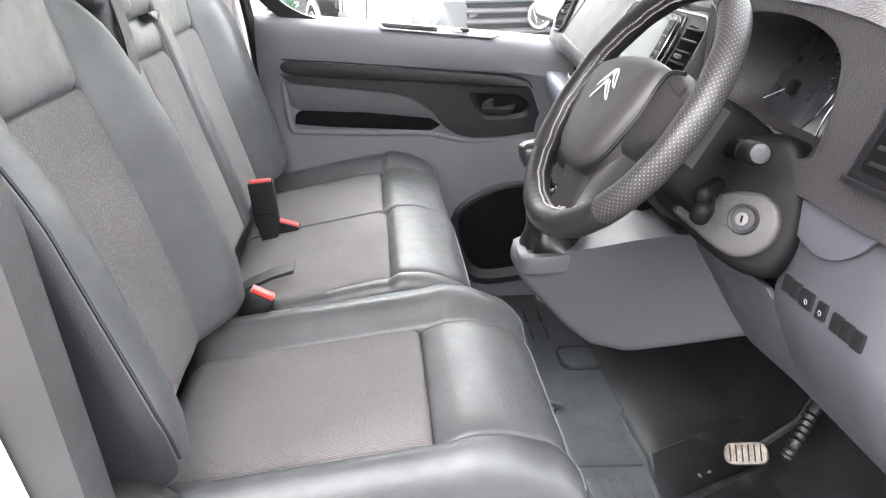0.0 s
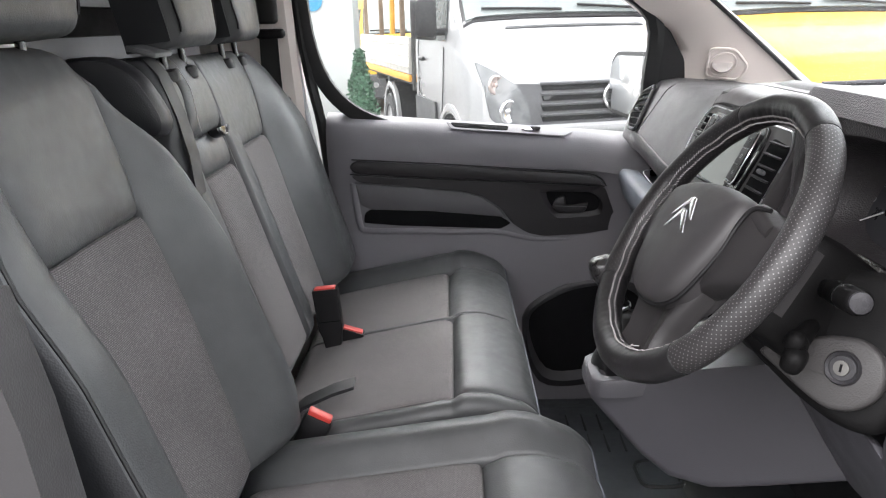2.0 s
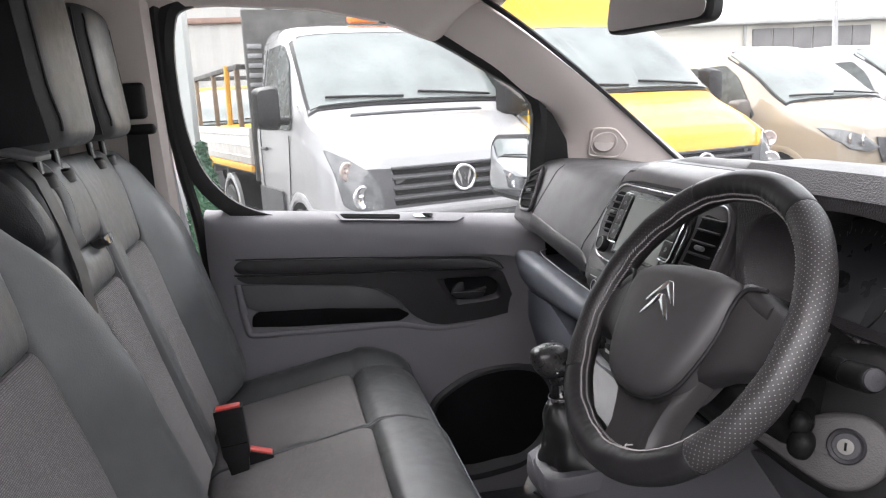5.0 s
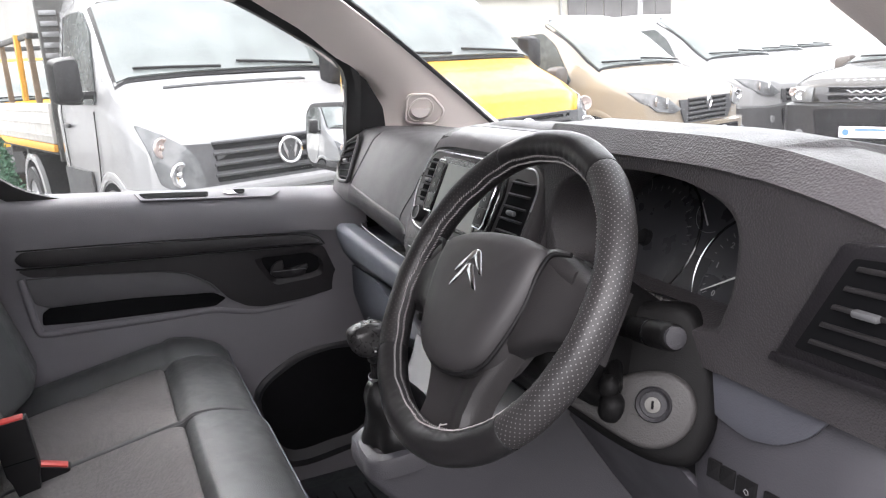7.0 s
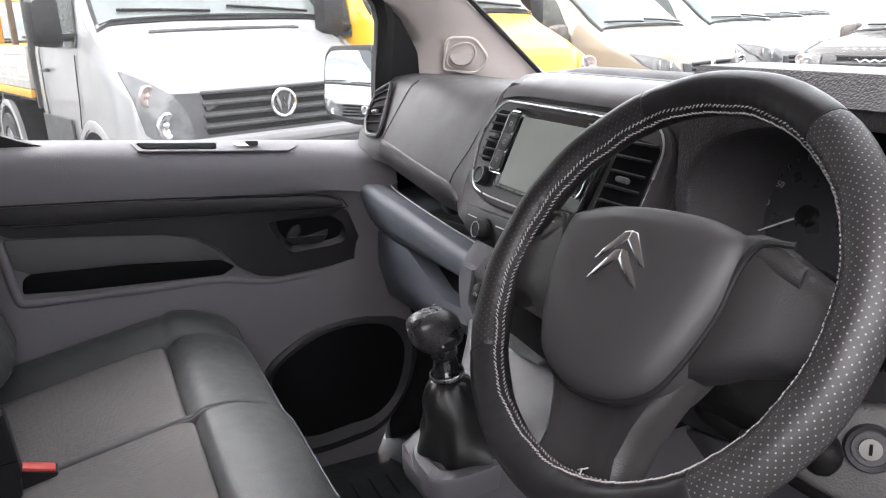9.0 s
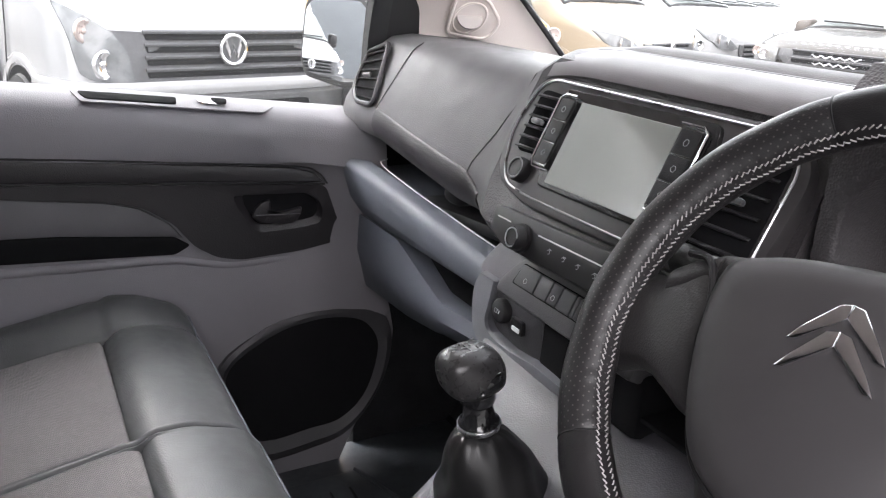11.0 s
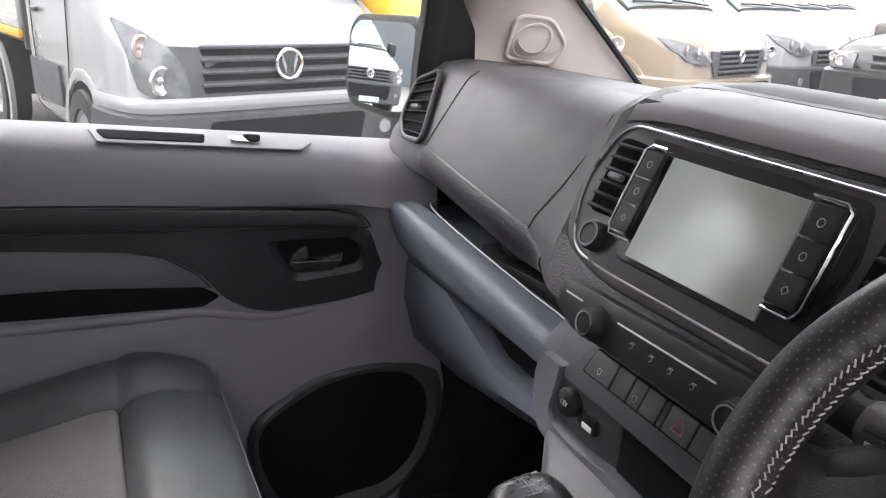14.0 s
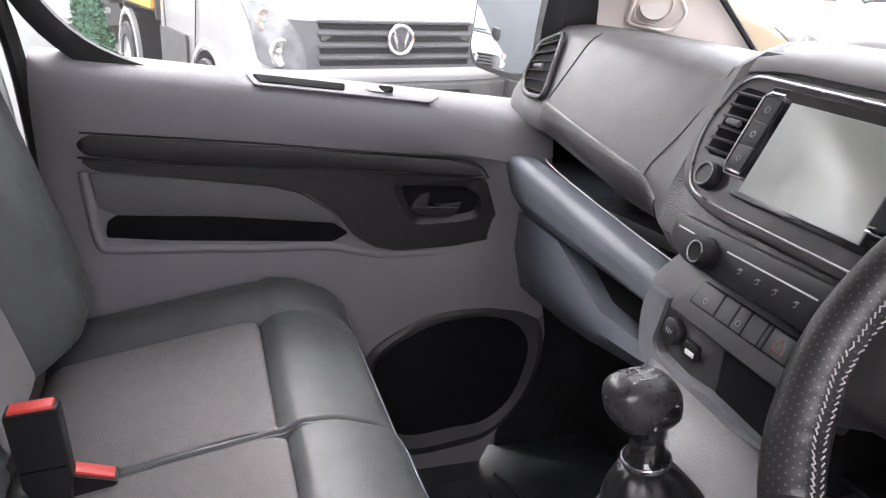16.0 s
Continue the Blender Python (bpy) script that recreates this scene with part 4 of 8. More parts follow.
part("lid_stitching", tube([MB @ Vector((1.313 + 0.030 * ease(0.44, 0.52, v) + (0.0006 if k % 2 else -0.0006), v, 0.0085 - 0.010 * ease(0.51, 0.58, v) - drop(0.58 - v, 0.028))) for k, v in enumerate([0.445 + 0.003 * k for k in range(42)])], 0.0006, 4), THREAD, bench, "pale stitched seam")
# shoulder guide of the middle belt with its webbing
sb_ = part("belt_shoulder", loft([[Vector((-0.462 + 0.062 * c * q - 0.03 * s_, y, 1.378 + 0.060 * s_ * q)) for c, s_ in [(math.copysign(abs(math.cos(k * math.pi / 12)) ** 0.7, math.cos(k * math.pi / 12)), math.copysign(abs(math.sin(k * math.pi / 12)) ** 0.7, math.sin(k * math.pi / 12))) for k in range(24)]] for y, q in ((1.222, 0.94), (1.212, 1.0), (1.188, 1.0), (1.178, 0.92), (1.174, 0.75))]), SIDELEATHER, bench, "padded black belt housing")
part("webbing", loft([[MB @ Vector((u0, v, w + 0.003)), MB @ Vector((u0 + 0.040, v, w + 0.004)), MB @ Vector((u0 + 0.040, v, w + 0.0015)), MB @ Vector((u0, v, w))] for u0, v, w in ((1.236, 0.585, -0.045), (1.238, 0.575, -0.008), (1.238, 0.545, 0.004), (1.234, 0.48, 0.007), (1.222, 0.42, 0.006), (1.200, 0.36, 0.0))]), SEAL, sb_, "black woven webbing")
part("guide_slot", box((-0.418, 1.235, 1.443), (0.045, 0.07, 0.008), 0.003, 2, pose(0, 0, 0, 0, 16, 0)), IRON, sb_, "dull metal belt guide")
headrest(bench, 1.355, -0.378, 1.447, 0.228, 0.235, 6, 0.045, 0.085)
headrest(bench, 1.728, -0.392, 1.447, 0.222, 0.235, 6, 0.050, 0.085)
part("bench_base", box((-0.08, 1.57, 0.66), (0.42, 0.80, 0.17), 0.02), BLACK, bench)
part("pedestal", box((-0.08, 1.57, 0.53), (0.36, 0.74, 0.14), 0.01), BLACK, bench)
for (x, y, z), tilt, h in (((-0.234, 1.527, 0.914), -5, 0.108), ((-0.200, 1.545, 0.842), 18, 0.060)):
    q = Matrix.Translation((x, y, z)) @ pose(0, 0, 0, 0, tilt, 0)
    bk = part("buckle", loft([[q @ Vector((a, b, zz)) for a, b in rounded([(-w, -0.013), (w, -0.013), (w, 0.013), (-w, 0.013)], 0.004, 3)] for zz, w in ((-h / 2 - 0.02, 0.016), (-h * 0.42, 0.020), (-h * 0.30, 0.0245), (h / 2 - 0.004, 0.0255), (h / 2, 0.0245))]), BLACK, bench, "black belt buckle")
    part("release_button", box(q @ Vector((0, 0, h / 2 + 0.0005)), (0.042, 0.019, 0.006), 0.002, 2, pose(0, 0, 0, 0, tilt, 0)), RED, bk, "red release button")
    part("buckle_line", box(q @ Vector((0, -0.0133, -h * 0.12)), (0.045, 0.0012, 0.0014), 0, 1, pose(0, 0, 0, 0, tilt, 0)), hollow, bk)
part("strap", loft([[Vector((x, y - 0.016, z)), Vector((x, y + 0.016, z + 0.004)), Vector((x, y + 0.016, z + 0.010)), Vector((x, y - 0.016, z + 0.006))] for x, y, z in ((-0.262, 1.215, 0.845), (-0.235, 1.235, 0.862), (-0.19, 1.262, 0.872), (-0.155, 1.283, 0.874))]), SEAL, bench, "black belt strap end")

# ---- dashboard ----
dash = thing("dashboard", "grained black dashboard over grey lower panels", "dashboard")


def across(stations, name, mat, label="", n=4, angle=45):
    """Skin through profiles at several widths: smooth between stations."""
    ys = [s[0] for s in stations]
    rings = []
    for (ya, pa), (yb, pb) in zip(stations, stations[1:]):
        k = max(1, int(abs(yb - ya) / 0.05))
        for i in range(k):
            t = i / k
            rings.append([Vector((a[0] + (b[0] - a[0]) * t, ya + (yb - ya) * t, a[1] + (b[1] - a[1]) * t)) for a, b in zip(pa, pb)])
    rings.append([Vector((a[0], ys[-1], a[1])) for a in stations[-1][1]])
    return part(name, loft(rings), mat, dash, label, angle=angle)


def smooth_pairs(prof):
    return [(p[0], p[1]) for p in smooth_line([(a, b, 0) for a, b in prof], 4)]


P_ = [(1.0, 1.20), (0.98, 1.262), (0.88, 1.290), (0.70, 1.318), (0.575, 1.327), (0.535, 1.322), (0.515, 1.308), (0.485, 1.265), (0.452, 1.215), (0.446, 1.190), (0.458, 1.166), (0.60, 1.150), (0.98, 1.14)]
P1 = [(a, b - 0.030 * ease(1.27, 1.17, b)) for a, b in P_]
P_end = [(1.0, 1.20), (0.98, 1.258), (0.88, 1.286), (0.70, 1.313), (0.580, 1.321), (0.542, 1.316), (0.523, 1.302), (0.493, 1.260), (0.460, 1.213), (0.454, 1.192), (0.466, 1.170), (0.60, 1.17), (0.98, 1.15)]
C_ = [(1.06, 1.20), (1.04, 1.265), (0.90, 1.315), (0.72, 1.348), (0.57, 1.356), (0.525, 1.353), (0.502, 1.343), (0.452, 1.205), (0.428, 1.184), (0.416, 1.150), (0.43, 1.128), (0.60, 1.12), (0.98, 1.12)]
CL = [(1.05, 1.20), (1.03, 1.265), (0.90, 1.306), (0.72, 1.338), (0.57, 1.346), (0.528, 1.343), (0.500, 1.325), (0.458, 1.245), (0.436, 1.195), (0.425, 1.15), (0.44, 1.13), (0.60, 1.125), (0.98, 1.12)]
H_ = [(1.05, 1.19), (1.03, 1.252), (0.90, 1.300), (0.72, 1.350), (0.56, 1.383), (0.478, 1.384), (0.456, 1.360), (0.66, 1.350), (0.60, 1.17), (0.49, 1.168), (0.475, 1.160), (0.60, 1.13), (0.98, 1.12)]
R_ = [(1.02, 1.18), (1.0, 1.232), (0.88, 1.280), (0.72, 1.335), (0.57, 1.376), (0.480, 1.384), (0.458, 1.360), (0.478, 1.340), (0.480, 1.22), (0.482, 1.19), (0.48, 1.165), (0.60, 1.13), (0.98, 1.12)]
P_tip = [(a + 0.05 * ease(0.6, 0.45, a), 1.235 + (b - 1.235) * 0.72) for a, b in P_end]


def low(prof, d):
    """A profile whose top sinks by d."""
    return [(a, b - d * ease(1.24, 1.34, b)) for a, b in prof]


def sink(y):
    """How far the hood has sunk at width y."""
    return 0.052 * max(0.0, (0.82 - y) / 0.30) ** 2


across([(y, low(R_, sink(y))) for y in (0.52, 0.55, 0.58, 0.61, 0.64, 0.67, 0.70, 0.716)] + [(y, low(H_, sink(y))) for y in (0.722, 0.75, 0.78, 0.82)] + [(1.062, H_), (1.078, C_)], "driver_dash", DASH2, "dark grained dashboard hood over the dials")
across([(1.0785, C_), (1.46, C_), (1.49, CL)], "centre_dash", CENTRE, "dark grained centre of the dashboard")
across([(1.4902, CL), (1.54, P1), (1.60, P1), (1.86, P_), (1.997, P_), (2.022, P_end), (2.032, P_tip)], "upper_dash", DASH, "grained black upper dashboard")
def pod_x(y, z):
    """Where the pod's skin stands at width y, height z."""
    f = max(0.0, min(1.0, (y - 1.60) / 0.26))
    g = max(0.0, min(1.0, (1.54 - y) / 0.0498))
    prof = [(a + (c - a) * f, b + (d - b) * f) for (a, b), (c, d) in zip(P1, P_)]
    prof = [(a + (c - a) * g, b + (d - b) * g) for (a, b), (c, d) in zip(prof, CL)][5:11]
    for (a, b), (c, d) in zip(prof, prof[1:]):
        if d <= z <= b:
            return a + (c - a) * (b - z) / (b - d), prof[-1][1]
    return prof[-1][0], prof[-1][1]


part("pod_seam", tube([Vector((pod_x(y, z)[0] - 0.0004, y, z)) for y, z in [tuple(p)[:2] for p in smooth_line([(1.513, 1.318), (1.515, 1.290), (1.527, 1.262), (1.545, 1.230), (1.563, 1.195), (1.572, 1.172), (1.574, 1.150)], 5)]], 0.0010, 6), SEAL, dash)
COARSE = material("dash_coarse_black", (0.022, 0.020, 0.022), 0.45, spread=0.12, grain=0.5, grain_size=420, stain=5, spec=0.3)
rings = []
for k in range(25):
    y = 1.524 + (1.872 - 1.524) * k / 24
    f = (y - 1.524) / 0.348
    zc = 1.166 + 0.017 * ease(0.0, 0.15, f) + 0.036 * f ** 1.3
    xb, zb = pod_x(y, 1.0)
    zs = [zc + (zb + 0.001 - zc) * q for q in (0, 0.08, 0.3, 0.6, 0.85, 1.0)]
    outs = (-0.0008, 0.0022, 0.0032, 0.0034, 0.0030, 0.0015)
    line = [Vector((pod_x(y, z)[0] - o, y, z)) for z, o in zip(zs, outs)]
    rings.append(line + [Vector((xb + 0.02, y, zb + 0.004)), Vector((pod_x(y, zc)[0] + 0.02, y, zc))])
part("pod_lower", loft(rings), COARSE, dash, "darker coarse-grained lower edge of the dash pod", angle=60)
part("end_seam", tube([Vector((a - 0.0004, 1.872, b)) for a, b in smooth_pairs(P_[5:10])], 0.0010, 6), SEAL, dash)
# smooth satin band over the centre panel, a groove and a ridge behind it
top_c = lambda y: 0.010 * ease(1.40, 1.49, y)
band = [[Vector((x, y, z - top_c(y))) for x, z in ((0.4895, 1.3295), (0.4975, 1.3435), (0.512, 1.3525), (0.527, 1.3568), (0.540, 1.3582), (0.544, 1.352), (0.52, 1.345))] for y in [1.082 + 0.0385 * k for k in range(11)]]
# the satin colour is raised to hold the windscreen's light on the band
part("pod_band", loft(band), material("band_satin_lit", (0.110, 0.101, 0.106), 0.40, spread=0.06, grain=0.15, grain_size=700), dash, "smooth satin band above the screen", angle=60)
part("pod_groove", tube(smooth_line([(0.548, 1.08, 1.3565), (0.548, 1.30, 1.3565), (0.547, 1.42, 1.3555), (0.542, 1.465, 1.350)], 5), 0.0014, 6), SEAL, dash)
part("top_ridge", loft([[Vector((x, y, z - top_c(y))) for x, z in ((0.575, 1.350), (0.582, 1.360), (0.60, 1.3635), (0.625, 1.361), (0.65, 1.354), (0.655, 1.340), (0.58, 1.340))] for y in [1.09 + 0.04 * k for k in range(11)]]), DASH, dash, "raised ridge along the dash top", angle=60)
part("screen_slot", box((0.80, 1.29, 1.326), (0.05, 0.62, 0.012), 0.004, 2, pose(0, 0, 0, 0, 12, 0)), hollow, dash, "dark demister slot")

L1 = [(0.62, 1.16), (0.62, 1.090), (0.52, 1.088), (0.480, 1.100), (0.474, 1.116), (0.440, 1.118), (0.430, 1.108), (0.434, 1.085), (0.446, 1.045), (0.468, 1.012), (0.60, 1.005), (0.70, 1.05), (0.70, 1.16)]
L2 = [(0.62, 1.15), (0.62, 1.060), (0.53, 1.058), (0.492, 1.064), (0.486, 1.078), (0.450, 1.080), (0.440, 1.070), (0.442, 1.052), (0.450, 1.032), (0.465, 1.024), (0.60, 1.01), (0.70, 1.05), (0.70, 1.15)]
soft = lambda prof: [tuple(p) for p in rounded(prof, 0.006, 3)]
across([(1.497, soft(L2)), (1.90, soft([(a[0], a[1] - 0.004) for a in L1])), (1.985, soft(L1))], "lower_dash", GREY, "smooth grey lower dashboard with open tray")
part("tray_edge", tube(smooth_line([(0.505, 1.935, 1.114), (0.478, 1.90, 1.1145), (0.477, 1.80, 1.1035), (0.481, 1.65, 1.090), (0.485, 1.53, 1.0815)], 5), 0.0012, 6), material("tray_line", (0.42, 0.43, 0.45), 0.5), dash, "thin pale line along the tray")
part("tray_mat", box((0.55, 1.72, 1.076), (0.10, 0.40, 0.02), 0.006, 2, pose(0, 0, 0, -5, 0, 0)), BLACK, dash)
part("cup_lug", box((0.535, 1.70, 1.112), (0.07, 0.05, 0.035), 0.015, 3), BLACK, dash)
# lower edge of the glovebox opening
S1 = [(0.462, 1.010), (0.462, 0.94), (0.485, 0.86), (0.55, 0.81), (0.66, 0.76), (0.70, 0.80), (0.60, 0.92), (0.52, 0.999)]
S2 = [(0.500, 0.944), (0.490, 0.928), (0.51, 0.905), (0.57, 0.885), (0.66, 0.87), (0.70, 0.89), (0.62, 0.93), (0.56, 0.944)]
across([(1.52, S2), (1.675, [(0.482, 0.944), (0.478, 0.915), (0.505, 0.878), (0.565, 0.85), (0.66, 0.82), (0.70, 0.85), (0.61, 0.915), (0.54, 0.944)]), (1.81, [(0.468, 1.008), (0.468, 0.93), (0.495, 0.862), (0.555, 0.82), (0.66, 0.79), (0.70, 0.83), (0.61, 0.95), (0.54, 1.0)]), (1.985, S1)], "glovebox_edge", GREY, "grey lower edge of the open glovebox")
# solid near-black block painted as the shade inside the glovebox
part("glovebox_shade", box((0.61, 1.65, 0.985), (0.20, 0.30, 0.072), 0.006), hollow, dash, "open glovebox, a solid block in shade colour")

# end vents: slats in a frame
def vent(name, m, w, h, n, knob=True, frame=None):
    """A face vent lying in the plane m: x across, y up, z out."""
    v = part(name, prism(rounded(frame or [(-w / 2, -h / 2), (w / 2, -h / 2), (w / 2, h / 2), (-w / 2, h / 2)], 0.012), lambda a, b, c: m @ Vector((a, b, c - 0.004)), 0.005, 0.001), hollow, dash, "black air vent")
    for k in range(n):
        y = -h / 2 + h * (k + 0.5) / n
        part("slat", box(m @ Vector((0, y, 0.0015)), (w * 0.90, 0.0025, 0.007), 0.0008, 1, m.to_3x3().to_4x4() @ pose(0, 0, 0, 30, 0, 0)), BLACK, v)
    if knob:
        part("vent_tab", box(m @ Vector((0, 0, 0.005)), (0.020, 0.007, 0.008), 0.003, 2, m.to_3x3().to_4x4()), IRON, v, "small sliding tab")
    return v


def face(p, normal, up=(0, 0, 1)):
    """A plane's matrix: z out along the normal."""
    z = Vector(normal).normalized()
    x = Vector(up).cross(z).normalized()
    return Matrix.Translation(p) @ Matrix((x, z.cross(x), z)).transposed().to_4x4()


def quad_vent(name, tl, tr, br, bl, n, out, rim=None):
    """A vent between four corners with slats from side to side."""
    tl, tr, br, bl, out = (Vector(p) for p in (tl, tr, br, bl, out))
    at = lambda u, v, w=0.0: tl.lerp(tr, u).lerp(bl.lerp(br, u), v) + out * (w - 0.003)
    shape = rounded([(0.02, 0.0), (0.98, -0.04), (1.0, 1.0), (0.30, 1.02), (0.0, 0.75)], 0.16, 4)
    v = part(name, prism(shape, lambda a, b, c: at(a, b, c), 0.002), hollow, dash, "black air vent")
    part("vent_rim", tube([at(a, b, 0.003) for a, b in shape], 0.0045, 8, True), rim or DASH, v)
    for k in range(n):
        f = (k + 0.6) / (n + 0.2)
        part("slat", loft([[at(u, f - 0.012, 0.003), at(u, f - 0.002, 0.007), at(u, f + 0.012, 0.006), at(u, f + 0.008, 0.002)] for u in (0.05 + 1.0 * max(0.0, f - 0.68), 0.45, 0.7, 0.94)]), BLACK, v)
    part("vent_tab", loft([[at(u, 0.49, 0.006), at(u, 0.50, 0.011), at(u, 0.54, 0.011), at(u, 0.56, 0.006)] for u in (0.36, 0.42, 0.62, 0.66)]), IRON, v, "small sliding tab")


quad_vent("side_vent", (0.496, 2.010, 1.293), (0.507, 1.945, 1.312), (0.449, 1.880, 1.220), (0.447, 1.976, 1.217), 6, (-0.86, 0.0, 0.51), TRIM)

# centre panel: plane through the screen
def cp(y, z, out=0.0):
    """A place on the centre panel at width y and height z."""
    out -= 0.0150
    return Vector((0.43 + 0.48 * (z - 1.222), y, z)) + out * Vector((-0.90, 0, 0.433))


cpl = lambda off: (lambda u, v, w: cp(u, v, off + w))
bez = rounded([(1.470, 1.205), (1.492, 1.255), (1.470, 1.328), (1.118, 1.328), (1.084, 1.300), (1.092, 1.205), (1.13, 1.192), (1.40, 1.190)], 0.03, 5)
part("centre_bezel", prism(bez, cpl(-0.012), 0.020, 0.006), material("bezel_satin_black", (0.050, 0.046, 0.048), 0.38, spread=0.1), dash, "satin black centre panel")
chr_ = rounded([(1.452, 1.205), (1.480, 1.262), (1.458, 1.323), (1.118, 1.321), (1.098, 1.300), (1.100, 1.212), (1.125, 1.200), (1.40, 1.200)], 0.026, 6)
part("chrome_line", tube([cp(u, v, 0.009) for u, v in chr_], 0.0013, 6, True), SATIN, dash, "thin chrome outline")
frm = rounded([(1.386, 1.214), (1.410, 1.316), (1.186, 1.316), (1.176, 1.280), (1.184, 1.214)], 0.008)
part("screen_surround", prism(frm, cpl(0.008), 0.006, 0.002), GLOSS, dash, "gloss black screen surround")
part("touchscreen", prism([(1.3715, 1.2195), (1.3715, 1.305), (1.226, 1.305), (1.222, 1.2195)], cpl(0.0145), 0.002, 0.0005), SCREEN, dash, "switched-off touchscreen, sky reflection in its pale colour", smooth=False)
for a, b, n in ((1.378, 1.4045, 3), (1.1945, 1.2235, 3)):
    st = part("key_strip", prism(rounded([(a, 1.232), (b, 1.232), (b, 1.306), (a, 1.306)], 0.004), cpl(0.0145), 0.004, 0.001), GLOSS, dash)
    for k in range(n):
        z0 = 1.235 + 0.0235 * k
        part("key", prism(rounded([(a + 0.002, z0), (b - 0.002, z0), (b - 0.002, z0 + 0.0222), (a + 0.002, z0 + 0.0222)], 0.002), cpl(0.0185), 0.0012, 0.0004), BLACK, st)
        zc, yc = z0 + 0.011, 0.5 * (a + b)
        sy = [(-0.0028, -0.002), (0.0028, -0.002), (0.0028, 0.002), (-0.0028, 0.002)]
        part("key_mark", tube([cp(yc + 0.0030 * math.cos(q * math.pi / (2 + k)), zc + 0.0030 * math.sin(q * math.pi / (2 + k)), 0.0199) for q in range(2 * (2 + k))], 0.0004, 4, True), GREY_MARK, st)
left = [(1.386, 1.230), (1.4015, 1.230), (1.407, 1.238), (1.407, 1.304), (1.400, 1.309), (1.381, 1.309)]
part("chrome_clip", tube([cp(u, v, 0.018) for u, v in [(1.374, 1.2305)] + left], 0.0013, 6), CHROME, dash, "chrome edge of the key strip")
part("chrome_clip", tube([cp(u, v, 0.018) for u, v in [(1.226, 1.309), (1.198, 1.309), (1.192, 1.304), (1.192, 1.238), (1.198, 1.2305), (1.222, 1.2305)]], 0.0013, 6), CHROME, dash, "chrome edge of the key strip")
cm = lambda y, z, out: face(cp(y, z, out), (-0.90, 0, 0.433))
vent("centre_vent", cm(1.4335, 1.275, 0.008), 0.050, 0.076, 6, frame=[(-0.022, -0.038), (0.026, -0.036), (0.022, 0.038), (-0.022, 0.040)])
vent("centre_vent", cm(1.138, 1.262, 0.008), 0.064, 0.105, 6, frame=[(-0.034, -0.05), (0.034, -0.05), (0.034, 0.045), (-0.030, 0.05)])
knob_prof = [(0.0145, 0), (0.0145, 0.010), (0.0135, 0.012), (0.0115, 0.0125), (0.0105, 0.0115), (0.0, 0.0115)]
kn = part("volume_knob", lathe(knob_prof, 28, cm(1.424, 1.222, 0.008)), BLACK, dash, "round volume knob")
part("knob_ring", lathe([(0.0124, 0.0124), (0.0128, 0.0132), (0.0112, 0.0134), (0.0105, 0.0126)], 28, cm(1.424, 1.222, 0.008), caps=False), IRON, kn)

# heater panel below
def hp(y, z, out=0.0):
    return Vector((0.412 + 0.25 * (z - 1.159), y, z)) + out * Vector((-0.97, 0, 0.24))


hpl = lambda off: (lambda u, v, w: hp(u, v, off + w))
part("heater_panel", prism(rounded([(1.435, 1.150), (1.435, 1.178), (1.17, 1.186), (1.15, 1.160), (1.16, 1.142), (1.40, 1.138)], 0.006), hpl(-0.006), 0.012, 0.002), material("heater_black", (0.016, 0.015, 0.016), 0.42, spread=0.1), dash, "black heater control panel")
hm = lambda y, z, o: face(hp(y, z, o), (-0.97, 0, 0.24))
for y in (1.370, 1.198):
    kn = part("heater_knob", lathe([(0.0165, 0), (0.0165, 0.005), (0.0140, 0.006), (0.0130, 0.015), (0.0122, 0.0165), (0.010, 0.017), (0.009, 0.0158), (0.0, 0.0158)], 30, hm(y, 1.156, 0.005)), BLACK, dash, "round heater knob")
    part("knob_ring", lathe([(0.0112, 0.0166), (0.0112, 0.0174), (0.0098, 0.0174), (0.0096, 0.0166)], 28, hm(y, 1.156, 0.005), caps=False), SATIN, kn)
part("scale_line", prism([(1.345, 1.1665), (1.345, 1.168), (1.228, 1.170), (1.228, 1.1685)], hpl(0.006), 0.0006), WHITE_MARK, dash)
part("scale_line", prism([(1.425, 1.166), (1.425, 1.1675), (1.398, 1.1675), (1.398, 1.166)], hpl(0.006), 0.0006), WHITE_MARK, dash)
for y in (1.322, 1.297, 1.274, 1.248):
    part("heater_mark", tube([hp(y + 0.0026 * math.cos(q), 1.1565 + 0.0024 * math.sin(q), 0.0062) for q in (0.3, 1.3, 2.6, 3.6, 4.9)], 0.0004, 4), GREY_MARK, dash)
    part("heater_mark", box(hp(y - 0.002, 1.1595, 0.006), (0.001, 0.004, 0.001), 0), GREY_MARK, dash)

# row of push buttons on a ledge
def bp(y, z, out=0.0):
    out -= 0.008
    return Vector((0.432 + 0.5 * (z - 1.09), y, z)) + out * Vector((-0.894, 0, 0.447))


bpl = lambda off: (lambda u, v, w: bp(u, v, off + w))
PODGREY = material("panel_grey_black", (0.046, 0.045, 0.049), 0.46, spread=0.08, grain=0.4, grain_size=500)
BUTTON = material("button_grey", (0.044, 0.043, 0.047), 0.48, spread=0.06, grain=0.3, grain_size=600)
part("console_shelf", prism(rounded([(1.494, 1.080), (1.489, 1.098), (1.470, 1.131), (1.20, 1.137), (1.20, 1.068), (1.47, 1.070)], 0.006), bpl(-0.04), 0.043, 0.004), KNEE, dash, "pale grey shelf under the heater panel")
pod = rounded([(1.405, 1.1175), (1.417, 1.106), (1.434, 1.080), (1.432, 1.0695), (1.19, 1.0665), (1.19, 1.1175)], 0.006, 4)
part("button_panel", prism(pod, bpl(-0.02), 0.034, 0.004), PODGREY, dash, "dark grey push-button panel")
